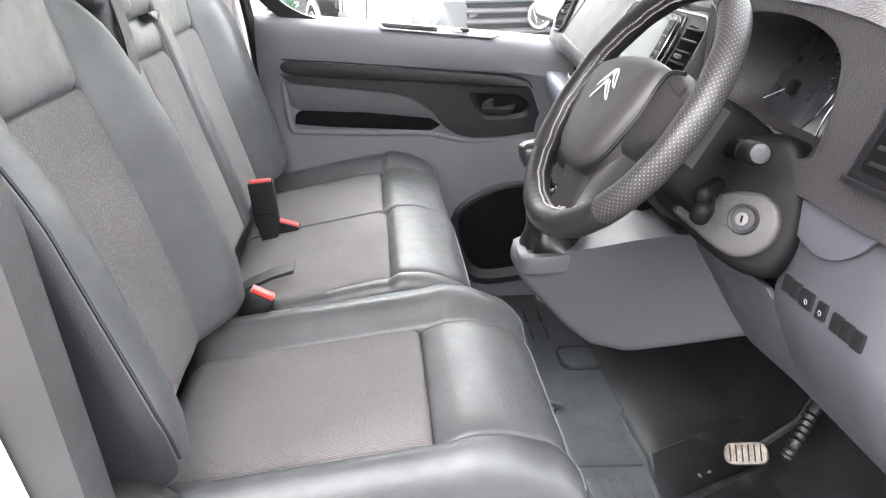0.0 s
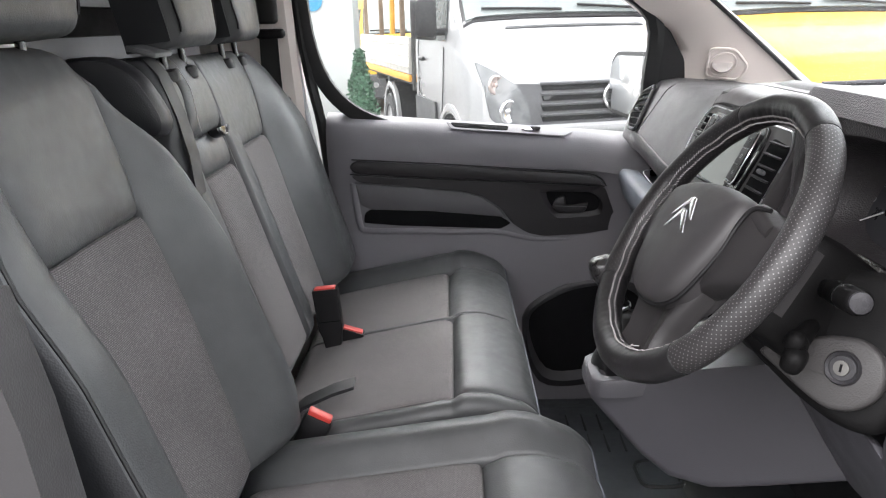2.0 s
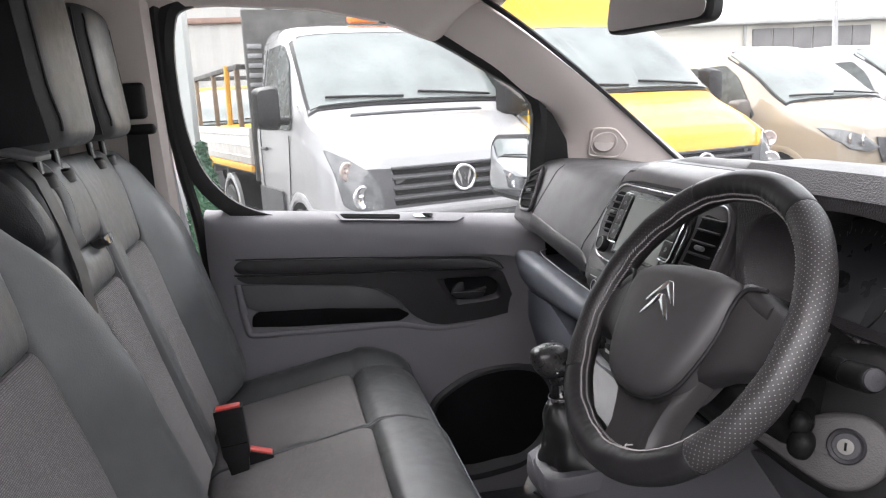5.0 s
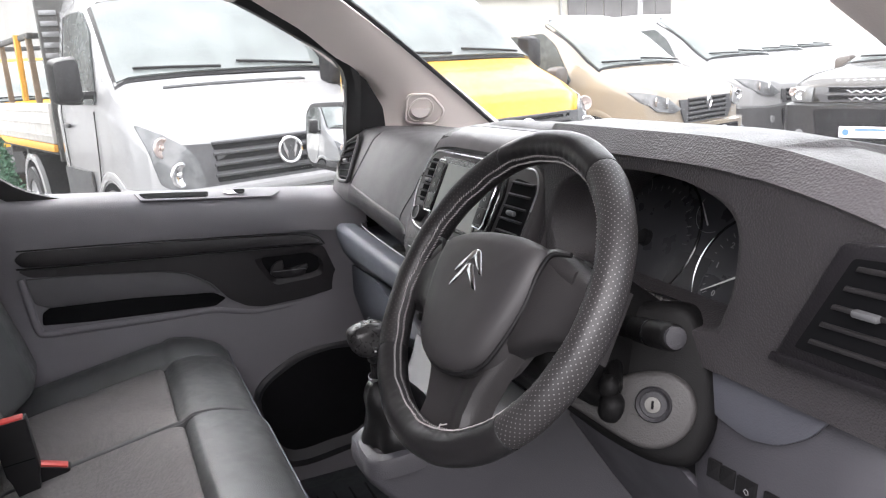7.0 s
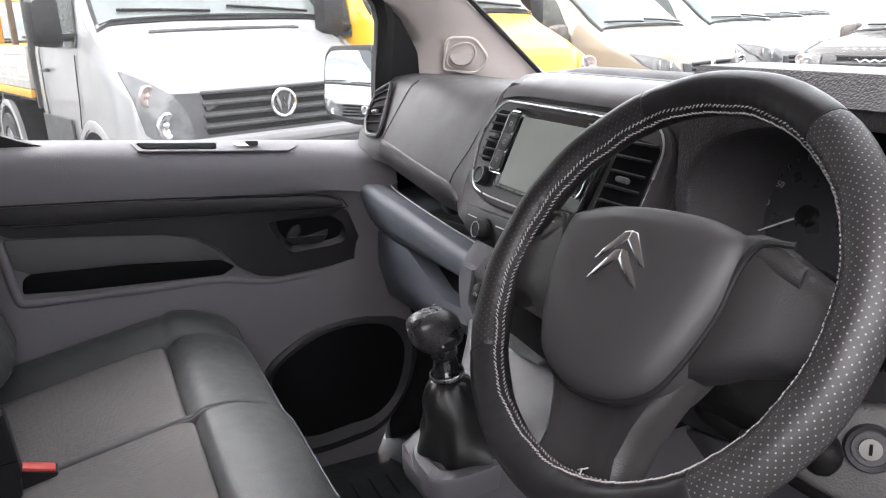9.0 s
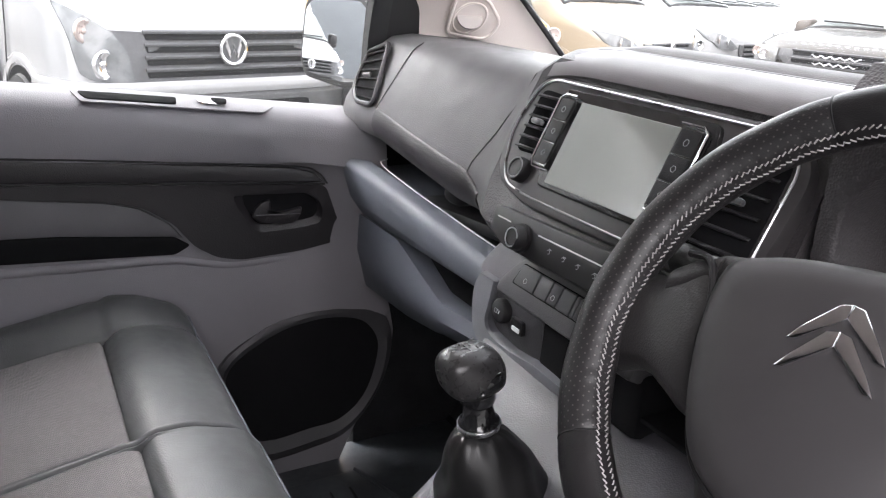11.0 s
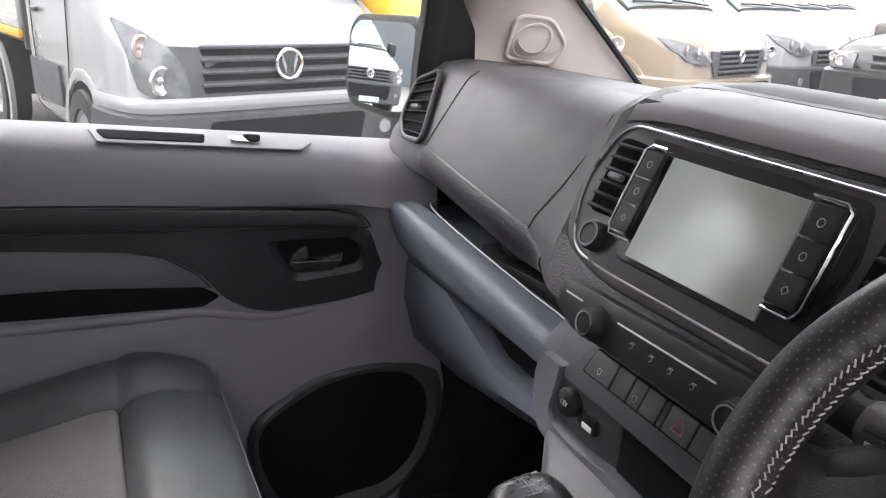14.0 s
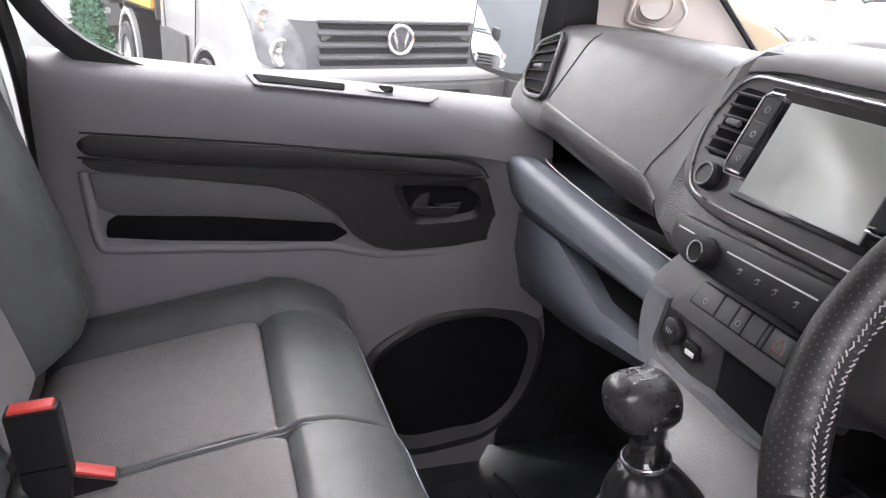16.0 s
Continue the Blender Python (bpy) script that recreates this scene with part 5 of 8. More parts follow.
part("panel_seam", tube([bp(u, v, 0.0045) for u, v in [(1.19, 1.1205), (1.404, 1.1205), (1.420, 1.107), (1.437, 1.080)]], 0.0018, 6), SEAL, dash)
part("button_well", prism(rounded([(1.408, 1.0855), (1.402, 1.1105), (1.235, 1.1105), (1.235, 1.0855)], 0.003), bpl(0.010), 0.0046), hollow, dash)
for a, b in ((1.4045, 1.3655), (1.3640, 1.3412), (1.3400, 1.3238), (1.3225, 1.3000), (1.2988, 1.2935), (1.2922, 1.2600), (1.2588, 1.2370)):
    part("push_button", prism(rounded([(a, 1.0868), (a - (0.004 if a > 1.40 else 0), 1.109), (b, 1.109), (b, 1.0868)], 0.002), bpl(0.012), 0.0048, 0.0012), BUTTON, dash)
hz = [bp(1.276, 1.104, 0.0168), bp(1.2695, 1.0925, 0.0168), bp(1.2825, 1.0925, 0.0168)]
part("hazard_triangle", tube(hz, 0.0009, 4, True), plain("dull_red", (0.55, 0.16, 0.15), 0.5), dash, "red warning triangle mark")
for y in (1.385, 1.332):
    part("button_mark", tube([bp(y + 0.003 * math.cos(q), 1.094 + 0.003 * math.sin(q), 0.0168) for q in (0, 1.2, 2.4, 3.6, 4.8)], 0.0005, 4, True), GREY_MARK, dash)

# socket panel and open cubby
sp = lambda off: (lambda u, v, w: Vector((0.436 - 0.1 * (v - 1.05) - off - w, u, v)))
part("socket_panel", prism(rounded([(1.441, 1.075), (1.449, 1.042), (1.453, 1.021), (1.441, 1.0095), (1.396, 1.0045), (1.348, 1.008), (1.345, 1.075)], 0.008), sp(0.0), 0.008, 0.002), PODGREY, dash, "dark grey socket panel")
sk = lambda y, z: face((0.427, y, z), (-1, 0, 0.1))
so_ = part("power_socket", lathe([(0.0155, 0), (0.0155, 0.008), (0.014, 0.010), (0.0125, 0.011), (0.0, 0.012)], 24, sk(1.421, 1.046)), BLACK, dash, "round power socket cap")
words("socket_mark", "12V", 0.008, sk(1.421, 1.046) @ Matrix.Translation((0, 0, 0.0122)), GREY_MARK, so_)
part("usb_port", box((0.427, 1.391, 1.038), (0.008, 0.024, 0.018), 0.002), BLACK, dash)
part("usb_tongue", box((0.4225, 1.390, 1.035), (0.002, 0.015, 0.006), 0.001), WHITE_MARK, dash)
# block in shade colour stands for the cubby's depth
part("cubby", box((0.47, 1.27, 1.035), (0.08, 0.17, 0.075), 0.01), hollow, dash, "open cubby, a solid block in shade colour")

part("column_backing", box((0.54, 1.0, 1.10), (0.12, 0.36, 0.15), 0.02, 3), BLACK, dash, "dark lower dash behind the column")
# dark plate added over the console top to shade it
part("cubby_shade_plate", box((0.50, 1.20, 1.0245), (0.13, 0.36, 0.007), 0.003), hollow, dash)
# centre console with the gear lever
def console_ring(x, y0, y1, z0, z1, r):
    return [Vector((x, a, b)) for a, b in rounded([(y0, z0), (y1, z0), (y1, z1), (y0, z1)], r, 3)]


def console_cut(x, y1, zd, zp, td, tp, r=0.016):
    """Cross-section: the driver's side flares out towards the dashboard."""
    y0 = 1.215 - 0.79 * (x - 0.24)
    return [Vector((x, a, b)) for a, b in rounded([(y0, zd), (y1, zp), (y1, tp), (y0 + 0.004, td)], r, 4)]


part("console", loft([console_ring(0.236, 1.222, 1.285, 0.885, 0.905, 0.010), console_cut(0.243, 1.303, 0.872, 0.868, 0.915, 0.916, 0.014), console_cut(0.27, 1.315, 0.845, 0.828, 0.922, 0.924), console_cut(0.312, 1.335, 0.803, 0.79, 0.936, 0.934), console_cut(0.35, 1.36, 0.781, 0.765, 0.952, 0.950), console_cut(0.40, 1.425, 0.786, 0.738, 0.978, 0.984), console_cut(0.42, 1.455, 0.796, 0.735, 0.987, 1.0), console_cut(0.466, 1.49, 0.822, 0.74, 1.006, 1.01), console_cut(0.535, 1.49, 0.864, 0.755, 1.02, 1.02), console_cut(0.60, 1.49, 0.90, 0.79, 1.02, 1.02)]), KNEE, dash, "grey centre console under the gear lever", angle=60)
co_ = [(1.474, 1.078), (1.484, 1.062), (1.488, 1.045), (1.487, 1.020), (1.482, 1.000), (1.466, 0.985), (1.426, 0.980), (1.38, 0.984), (1.333, 0.991), (1.255, 1.001)]
ci_ = [(1.438, 1.078), (1.441, 1.062), (1.446, 1.042), (1.451, 1.025), (1.449, 1.016), (1.438, 1.0085), (1.405, 1.0055), (1.37, 1.008), (1.34, 1.0110), (1.255, 1.005)]
part("console_cheek", loft([[Vector((0.450, a, b)), Vector((0.424, a, b)), Vector((0.4200, 0.93 * a + 0.07 * c, 0.93 * b + 0.07 * d)), Vector((0.4200, 0.08 * a + 0.92 * c, 0.08 * b + 0.92 * d)), Vector((0.423, c, d)), Vector((0.450, c, d))] for (a, b), (c, d) in zip([tuple(p)[:2] for p in smooth_line(co_, 4)], [tuple(p)[:2] for p in smooth_line(ci_, 4)])]), material("cheek_grey", (0.110, 0.112, 0.124), 0.55, spread=0.06, grain=0.4, grain_size=480), dash, "grey side cheek of the console")
frame_o = rounded([(0.235, 1.188), (0.237, 1.268), (0.300, 1.332), (0.392, 1.335), (0.392, 1.172), (0.290, 1.172)], 0.03, 5)
fc = Vector((0.318, 1.248))
gz = lambda x: 0.922 + 0.14 * (x - 0.315)
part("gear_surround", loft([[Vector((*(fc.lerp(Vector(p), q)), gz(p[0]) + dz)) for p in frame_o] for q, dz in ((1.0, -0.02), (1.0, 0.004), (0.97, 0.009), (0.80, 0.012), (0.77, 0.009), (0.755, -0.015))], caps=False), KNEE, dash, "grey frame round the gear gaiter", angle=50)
# near-black bottom stands for shade under the gaiter
part("surround_well", loft([[Vector((*(fc.lerp(Vector(p), q)), gz(p[0]) + dz)) for p in frame_o] for q, dz in ((0.78, -0.008), (0.4, -0.006), (0.1, -0.006))]), hollow, dash, "well under the gaiter, its shade painted near-black")

gear = thing("gear_lever", "black gear lever with leather gaiter and printed knob", "gear lever")
rings = []
for k in range(22):
    t = k / 21
    z = 0.918 + 0.104 * t
    r = 0.050 * (1 - t) ** 0.55 + 0.0165 + 0.0035 * math.sin(3.2 * math.pi * t) * (1 - t)
    cx = 0.318 - 0.034 * t
    fold = lambda q: 1 + (0.10 * (1 - t) + 0.035) * (0.6 * math.sin(3 * q + 4 * t) + 0.4 * math.sin(7 * q - 6 * t)) + 0.05 * math.sin(11 * q) * ease(0.75, 1.0, t)
    rings.append([Vector((cx + r * fold(q) * math.cos(q), 1.243 + 0.9 * r * fold(q) * math.sin(q), z)) for q in [j * math.pi / 24 for j in range(48)]])
part("gaiter", loft(rings), material("gaiter_leather", (0.010, 0.0098, 0.0105), 0.34, grain=0.2, grain_size=900), gear, "creased black leather gaiter")
part("collar", lathe([(0.017, -0.02), (0.017, 0.0), (0.020, 0.004), (0.020, 0.010), (0.016, 0.014), (0.014, 0.03), (0.017, 0.034), (0.017, 0.044), (0.013, 0.046)], 20, Matrix.Translation((0.284, 1.243, 1.02)) @ pose(0, 0, 0, 0, -8, 0)), GLOSS, gear, "stepped black collar")
part("collar_ring", lathe([(0.0205, 0.004), (0.0215, 0.006), (0.0215, 0.009), (0.0205, 0.010)], 20, Matrix.Translation((0.284, 1.243, 1.02)) @ pose(0, 0, 0, 0, -8, 0), caps=False), SATIN, gear)
kb = bmesh.new()
bmesh.ops.create_uvsphere(kb, u_segments=28, v_segments=18, radius=1)
for v in kb.verts:
    x, y, z = v.co
    f = lambda a, e: math.copysign(abs(a) ** e, a)
    v.co = (0.031 * f(x, 0.72), 0.0245 * f(y, 0.7), 0.0255 * f(z, 0.72) - 0.006 * x)
bmesh.ops.transform(kb, matrix=Matrix.Translation((0.268, 1.241, 1.087)) @ pose(0, 0, 0, 0, -14, 0), verts=kb.verts)
part("knob", kb, material("knob_black", (0.026, 0.025, 0.026), 0.30, spread=0.04, stain=40), gear, "smooth black gear knob")
q = Matrix.Translation((0.268, 1.241, 1.087)) @ pose(0, 0, 0, 0, -14, 0)
part("knob_inlay", box(q @ Vector((0.006, -0.0212, -0.006)), (0.028, 0.006, 0.017), 0.0028, 2, q.to_3x3().to_4x4()), GLOSS, gear, "gloss black inlay")
part("inlay_stud", lathe([(0.002, 0), (0.0016, 0.001), (0, 0.0012)], 10, q @ Matrix.Translation((-0.004, -0.0249, -0.011)) @ pose(0, 0, 0, 90, 0, 0)), CHROME, gear)
face_q = q @ Matrix(((0, 1, 0, 0), (-1, 0, 0, 0), (0, 0, 1, 0.0258), (0, 0, 0, 1)))
for k, (a, b) in enumerate((("1", "2"), ("3", "4"), ("5", "6"))):
    words("gear_number", a, 0.006, face_q @ Matrix.Translation((-0.009 + 0.009 * k, 0.010, 0)), GREY_MARK, gear)
    words("gear_number", b, 0.006, face_q @ Matrix.Translation((-0.009 + 0.009 * k, -0.010, 0)), GREY_MARK, gear)
    part("gear_mark", box(q @ Vector((0, 0.009 - 0.009 * k, 0.0258)), (0.011, 0.0007, 0.0006), 0), GREY_MARK, gear)
part("gear_mark", box(q @ Vector((0, 0, 0.0258)), (0.0007, 0.018, 0.0006), 0), GREY_MARK, gear)

# ---- steering wheel ----
WC, WT, WR, YAW, ROLL = Vector((0.3044, 0.9227, 1.2329)), radians(34.5), 0.1683, radians(3.1), radians(7)
WN = Vector((-math.cos(WT) * math.cos(YAW), -math.cos(WT) * math.sin(YAW), math.sin(WT)))
WV0 = Vector((-math.sin(YAW), math.cos(YAW), 0))
WU0 = WV0.cross(WN) * (1 if WV0.cross(WN).z > 0 else -1)
WV, WU = math.cos(ROLL) * WV0 - math.sin(ROLL) * WU0, math.sin(ROLL) * WV0 + math.cos(ROLL) * WU0
wheel = thing("steering_wheel", "black steering wheel with stitched leather cover", "steering wheel")


def wp3(a, b, n=0.0):
    """A place on the wheel: a to the passenger side, b up the wheel, n out to the driver."""
    return WC + a * WV + b * WU + n * WN


def rim_at(t, rad, f, r=0.0178):
    e = math.cos(t) * WV + math.sin(t) * WU
    return WC + e * (rad + r * math.cos(f)) + WN * r * math.sin(f)


def pucker(t, f):
    """Small folds of the cover, strongest beside the lacing."""
    w_ = math.exp(-((f - 2.80) / 0.75) ** 2)
    return w_ * (0.00020 * math.sin(61 * t + 2 * f) + 0.00016 * math.sin(97 * t - 3 * f)) + 0.00025 * math.sin(17 * t + 2 * f) - 0.0012 * math.exp(-((f - 2.82) / 0.10) ** 2)


def rim_part(name, t0, t1, mat, label, r=0.0178, n=150):
    ts = [radians(t0 + (t1 - t0) * k / n) for k in range(n + 1)]
    bm = bmesh.new()
    lay = bm.loops.layers.uv.new("UVMap")
    m_ = 32
    fs = [2 * math.pi * k / m_ for k in range(m_ + 1)]
    lift = lambda i: -0.0009 * (math.exp(-i / 2.0) + math.exp(-(n - i) / 2.0))
    grid = [[bm.verts.new(rim_at(t, WR, f, r + pucker(t, f) + lift(i))) for f in fs[:-1]] for i, t in enumerate(ts)]
    for i in range(n):
        for j in range(m_):
            q = bm.faces.new((grid[i][j], grid[i][(j + 1) % m_], grid[i + 1][(j + 1) % m_], grid[i + 1][j]))
            for lp, (ti, fj) in zip(q.loops, ((i, j), (i, j + 1), (i + 1, j + 1), (i + 1, j))):
                lp[lay].uv = (ts[ti] * WR, fs[fj] * r)
    return part(name, bm, mat, wheel, label)


# cover sections: plain leather top and bottom, punched and dotted grips
for t0, t1, mat, lab in ((66, 127, RIM, "plain black leather section"), (127, 228, RIM_DOT, "leather grip with white dots"), (228, 326, RIM, "plain black leather section"), (326, 426, RIM_HOLE, "punched leather grip")):
    rim_part("rim_cover", t0, t1, mat, lab)
    part("section_seam", tube([rim_at(radians(t0), WR, 2 * math.pi * k / 24, 0.0172) for k in range(24)], 0.0007, 5, True), SEAL, wheel)
# lacing on the inner side: two rows of slanting stitches with a drawn-in groove between them
rl = random.Random(11)
for f0, step, slant, lab in ((2.62, 0.026, 0.055, "white slanting lacing"), (3.02, 0.026, -0.055, "white slanting lacing")):
    pts, k = [], 0
    t = 0.0
    while t < 2 * math.pi - 0.02:
        wob = 0.05 * math.sin(9 * t) + 0.03 * math.sin(23 * t + 1)
        fa, fb = f0 + wob + slant * rl.uniform(0.6, 1.2), f0 + wob - slant * rl.uniform(0.6, 1.2)
        lift_ = 0.0181 + pucker(t, f0)
        pts += [rim_at(t, WR, fa, lift_), rim_at(t + step * 0.62, WR, fb, lift_), rim_at(t + step * 0.72, WR, fb, lift_ - 0.0012), rim_at(t + step * 0.92, WR, fa, lift_ - 0.0012)]
        t += step
    part("lacing", tube(pts, 0.00055, 5, True), THREAD, wheel, lab)
part("thread_end", tube([rim_at(radians(262), WR, 2.7, 0.0185), rim_at(radians(263), WR, 2.9, 0.022), rim_at(radians(265), WR, 3.0, 0.020), rim_at(radians(264), WR, 3.3, 0.024)], 0.0007, 5), THREAD, wheel, "loose thread end")

hub = rounded([(-0.090, 0.026), (-0.086, 0.046), (-0.050, 0.056), (0.0, 0.059), (0.050, 0.056), (0.086, 0.046), (0.090, 0.026), (0.086, -0.010), (0.074, -0.048), (0.058, -0.078), (0.030, -0.093), (0.0, -0.097), (-0.030, -0.093), (-0.058, -0.078), (-0.074, -0.048), (-0.086, -0.010)], 0.016, 4)
part("airbag_cover", loft([[wp3(a * s, -0.016 + (b + 0.016) * s, n) for a, b in hub] for n, s in ((-0.030, 0.99), (0.006, 1.0), (0.015, 0.99), (0.021, 0.965), (0.026, 0.90), (0.0305, 0.76), (0.033, 0.5), (0.034, 0.2), (0.0342, 0.05))]), HUB, wheel, "grained black airbag cover", angle=60)
for s in (-1, 1):
    sp_ = [[wp3(s * a, b, n) for b, n in ((b0, n0 - 0.010), (b0 + 0.006, n0 - 0.002), (b0 + 0.018, n0 + 0.001), (b1 - 0.022, n0 + 0.004), (b1 - 0.008, n0 + 0.001), (b1, n0 - 0.008), (b1, n0 - 0.03), (b0, n0 - 0.03))] for a, b0, b1, n0 in ((0.060, -0.060, 0.050, 0.008), (0.085, -0.052, 0.052, 0.012), (0.100, -0.044, 0.050, 0.012), (0.120, -0.036, 0.040, 0.006), (0.140, -0.034, 0.030, 0.000), (0.162, -0.040, 0.030, -0.004))]
    part("spoke", loft(sp_), SPOKE, wheel, "black plastic spoke", angle=60)
    part("spoke_inlay", loft([[wp3(s * a, b, n) for b, n in ((b0, n0), (b0 + 0.004, n0 + 0.003), (b1 - 0.004, n0 + 0.003), (b1, n0))] for a, b0, b1, n0 in ((0.092, 0.030, 0.046, 0.0135), (0.112, 0.022, 0.040, 0.011), (0.128, 0.016, 0.032, 0.006))]), SPOKE, wheel, "raised spoke inlay", angle=60)
    # side of the lower spoke
sp_ = [[wp3(a, b, n) for a, n in ((-w, n0 - 0.008), (-w + 0.010, n0), (-w * 0.45, n0 - 0.004), (-w * 0.15, n0 - 0.010), (w * 0.15, n0 - 0.010), (w * 0.45, n0 - 0.004), (w - 0.010, n0), (w, n0 - 0.008), (w, n0 - 0.026), (-w, n0 - 0.026))] for b, w, n0 in ((-0.050, 0.072, 0.004), (-0.080, 0.062, 0.004), (-0.105, 0.052, 0.001), (-0.130, 0.046, -0.002), (-0.156, 0.050, -0.004))]
part("lower_spoke", loft(sp_), SPOKE, wheel, "dark satin lower spoke", angle=50)
part("hub_edge", tube(smooth_line([wp3(a, b, n) for a, b, n in ((-0.118, 0.044, 0.012), (-0.098, 0.040, 0.018), (-0.088, 0.020, 0.017), (-0.083, -0.012, 0.014), (-0.072, -0.048, 0.013), (-0.056, -0.077, 0.012), (-0.030, -0.092, 0.012), (0.0, -0.096, 0.012), (0.030, -0.092, 0.012), (0.056, -0.077, 0.012), (0.072, -0.048, 0.013), (0.083, -0.012, 0.014), (0.088, 0.020, 0.017), (0.098, 0.040, 0.018), (0.118, 0.044, 0.012))], 4), 0.0026, 8), BLACK, wheel)
for a in (-0.058, 0.058):
    part("embossed_mark", box(wp3(a, 0.004, 0.0275), (0.0012, 0.009, 0.004), 0.0005, 1, pose(0, 0, 0, 0, 35, 0)), SPOKE, wheel)
# double chevron badge as plain bars
for top, foot in ((0.0300, 0.0055), (0.0135, -0.0110)):
    for s in (-1, 1):
        bar = [(s * 0.0265, foot - 0.002), (s * 0.0205, foot - 0.001), (0.0, top - 0.0075), (0.0, top + 0.0015), (s * 0.0065, top), (s * 0.0205, foot + 0.007)]
        part("badge_bar", prism(bar, lambda u, v, w: wp3(u, v, 0.0322 - 2.4 * u * u - 0.9 * max(0, v - 0.01) ** 1.5 + w), 0.0042, 0.0012), CHROME, wheel, "chrome badge bar")

IGREY = material("column_grey", (0.056, 0.053, 0.053), 0.5, grain=0.4, grain_size=500)
COL = material("column_black", (0.008, 0.0077, 0.008), 0.5, spread=0.2, grain=0.3, grain_size=700, spec=0.14)
# ---- steering column, stalks, ignition ----
col = thing("steering_column", "black steering column shroud with stalks and ignition lock", "steering column")


def col_ring(s, w, h, dz=0.0):
    p = WC - WN * s + Vector((0, 0, dz))
    return [p + WV * a + WU * b for a, b in rounded([(-w, -h), (w, -h), (w, h), (-w, h)], 0.02, 3)]


part("shroud", loft([col_ring(0.035, 0.05, 0.045), col_ring(0.05, 0.085, 0.062), col_ring(0.10, 0.092, 0.066), col_ring(0.17, 0.095, 0.07, -0.01), col_ring(0.22, 0.085, 0.06, -0.01)]), COL, col, angle=60)
part("indicator_stalk", tube([WC - WN * 0.06 + WV * -0.07, Vector((0.408, 0.845, 1.195)), Vector((0.403, 0.812, 1.203)), Vector((0.402, 0.806, 1.204)), Vector((0.402, 0.804, 1.2045)), Vector((0.396, 0.762, 1.212)), Vector((0.395, 0.750, 1.2145)), Vector((0.394, 0.744, 1.216)), Vector((0.3935, 0.742, 1.2165))], [0.010, 0.010, 0.011, 0.0115, 0.0125, 0.0130, 0.0132, 0.0124, 0.0108], 20), COL, col, "black indicator stalk")
part("stalk_tip", tube([Vector((0.3936, 0.7435, 1.2163)), Vector((0.3930, 0.7400, 1.217)), Vector((0.3927, 0.7390, 1.2172))], [0.0108, 0.0102, 0.006], 20), POCKET, col, "grey round stalk tip")
part("stalk_ring", tube([Vector((0.3985, 0.780, 1.2088)), Vector((0.398, 0.777, 1.2094))], 0.0134, 20), GLOSS, col)
part("wiper_stalk", tube([Vector((0.385, 0.99, 1.212)), Vector((0.382, 1.045, 1.219)), Vector((0.381, 1.05, 1.220)), Vector((0.380, 1.12, 1.224)), Vector((0.380, 1.126, 1.2245))], [0.010, 0.010, 0.0125, 0.0135, 0.010], 16), COL, col, "black wiper stalk")
part("wiper_stalk_collar", tube([Vector((0.3808, 1.066, 1.2212)), Vector((0.3803, 1.092, 1.2226))], 0.0142, 16), IGREY, col, "grey printed stalk collar")
for dz in (-0.004, 0.003):
    part("stalk_mark", box((0.3665, 1.079, 1.2225 + dz), (0.001, 0.010, 0.002), 0), WHITE_MARK, col)
part("radio_remote", join(box((0.368, 0.806, 1.152), (0.020, 0.024, 0.022), 0.009, 3, pose(0, 0, 0, 0, 20, -35)), box((0.366, 0.800, 1.134), (0.024, 0.030, 0.028), 0.012, 3, pose(0, 0, 0, 10, 20, -35))), COL, col, "small black two-lobed remote switch")
part("remote_arm", tube([Vector((0.372, 0.806, 1.150)), Vector((0.395, 0.835, 1.155)), Vector((0.41, 0.86, 1.155))], 0.010, 10), COL, col)
ign = face((0.421, 0.803, 1.122), (-0.72, -0.62, 0.30))
part("ignition_plate", prism(rounded([(-0.096, -0.008), (-0.060, 0.012), (-0.020, 0.030), (0.012, 0.034), (0.034, 0.022), (0.042, 0.0), (0.036, -0.024), (0.016, -0.042), (-0.008, -0.047), (-0.034, -0.038), (-0.066, -0.022)], 0.014, 4), lambda u, v, w: ign @ Vector((u, v, w - 0.012)), 0.018, 0.006, 3), IGREY, col, "grey teardrop ignition surround")
part("lower_shroud", prism(rounded([(-0.13, 0.0), (-0.125, 0.035), (-0.04, 0.10), (0.03, 0.105), (0.055, 0.05), (0.060, -0.02), (0.040, -0.062), (0.0, -0.064), (-0.05, -0.045)], 0.02, 4), lambda u, v, w: ign @ Vector((u, v, w - 0.065)), 0.060, 0.014, 3), COL, col, "black lower shroud round the lock")
part("ignition_ring", lathe([(0.0180, 0.004), (0.0180, 0.009), (0.0165, 0.0115), (0.0135, 0.0090), (0.0125, 0.0098), (0.0, 0.0098)], 28, ign), POCKET, col)
part("lock_barrel", lathe([(0.0078, 0.010), (0.0078, 0.0125), (0.0, 0.0128)], 20, ign), material("lock_metal", (0.17, 0.165, 0.155), 0.45, metal=0.5), col, "bright lock barrel")
part("key_slot", box(ign @ Vector((0, 0, 0.0130)), (0.0022, 0.008, 0.001), 0, 1, ign.to_3x3().to_4x4()), hollow, col)

# ---- instruments ----
COWL = material("cowl_black", (0.060, 0.055, 0.058), 0.38, spread=0.1, grain=1.0, grain_size=470)
clus = thing("instrument_cluster", "dark instrument cluster with two dials", "instruments")
km = face((0.548, 0.93, 1.225), (-0.857, 0, 0.515))
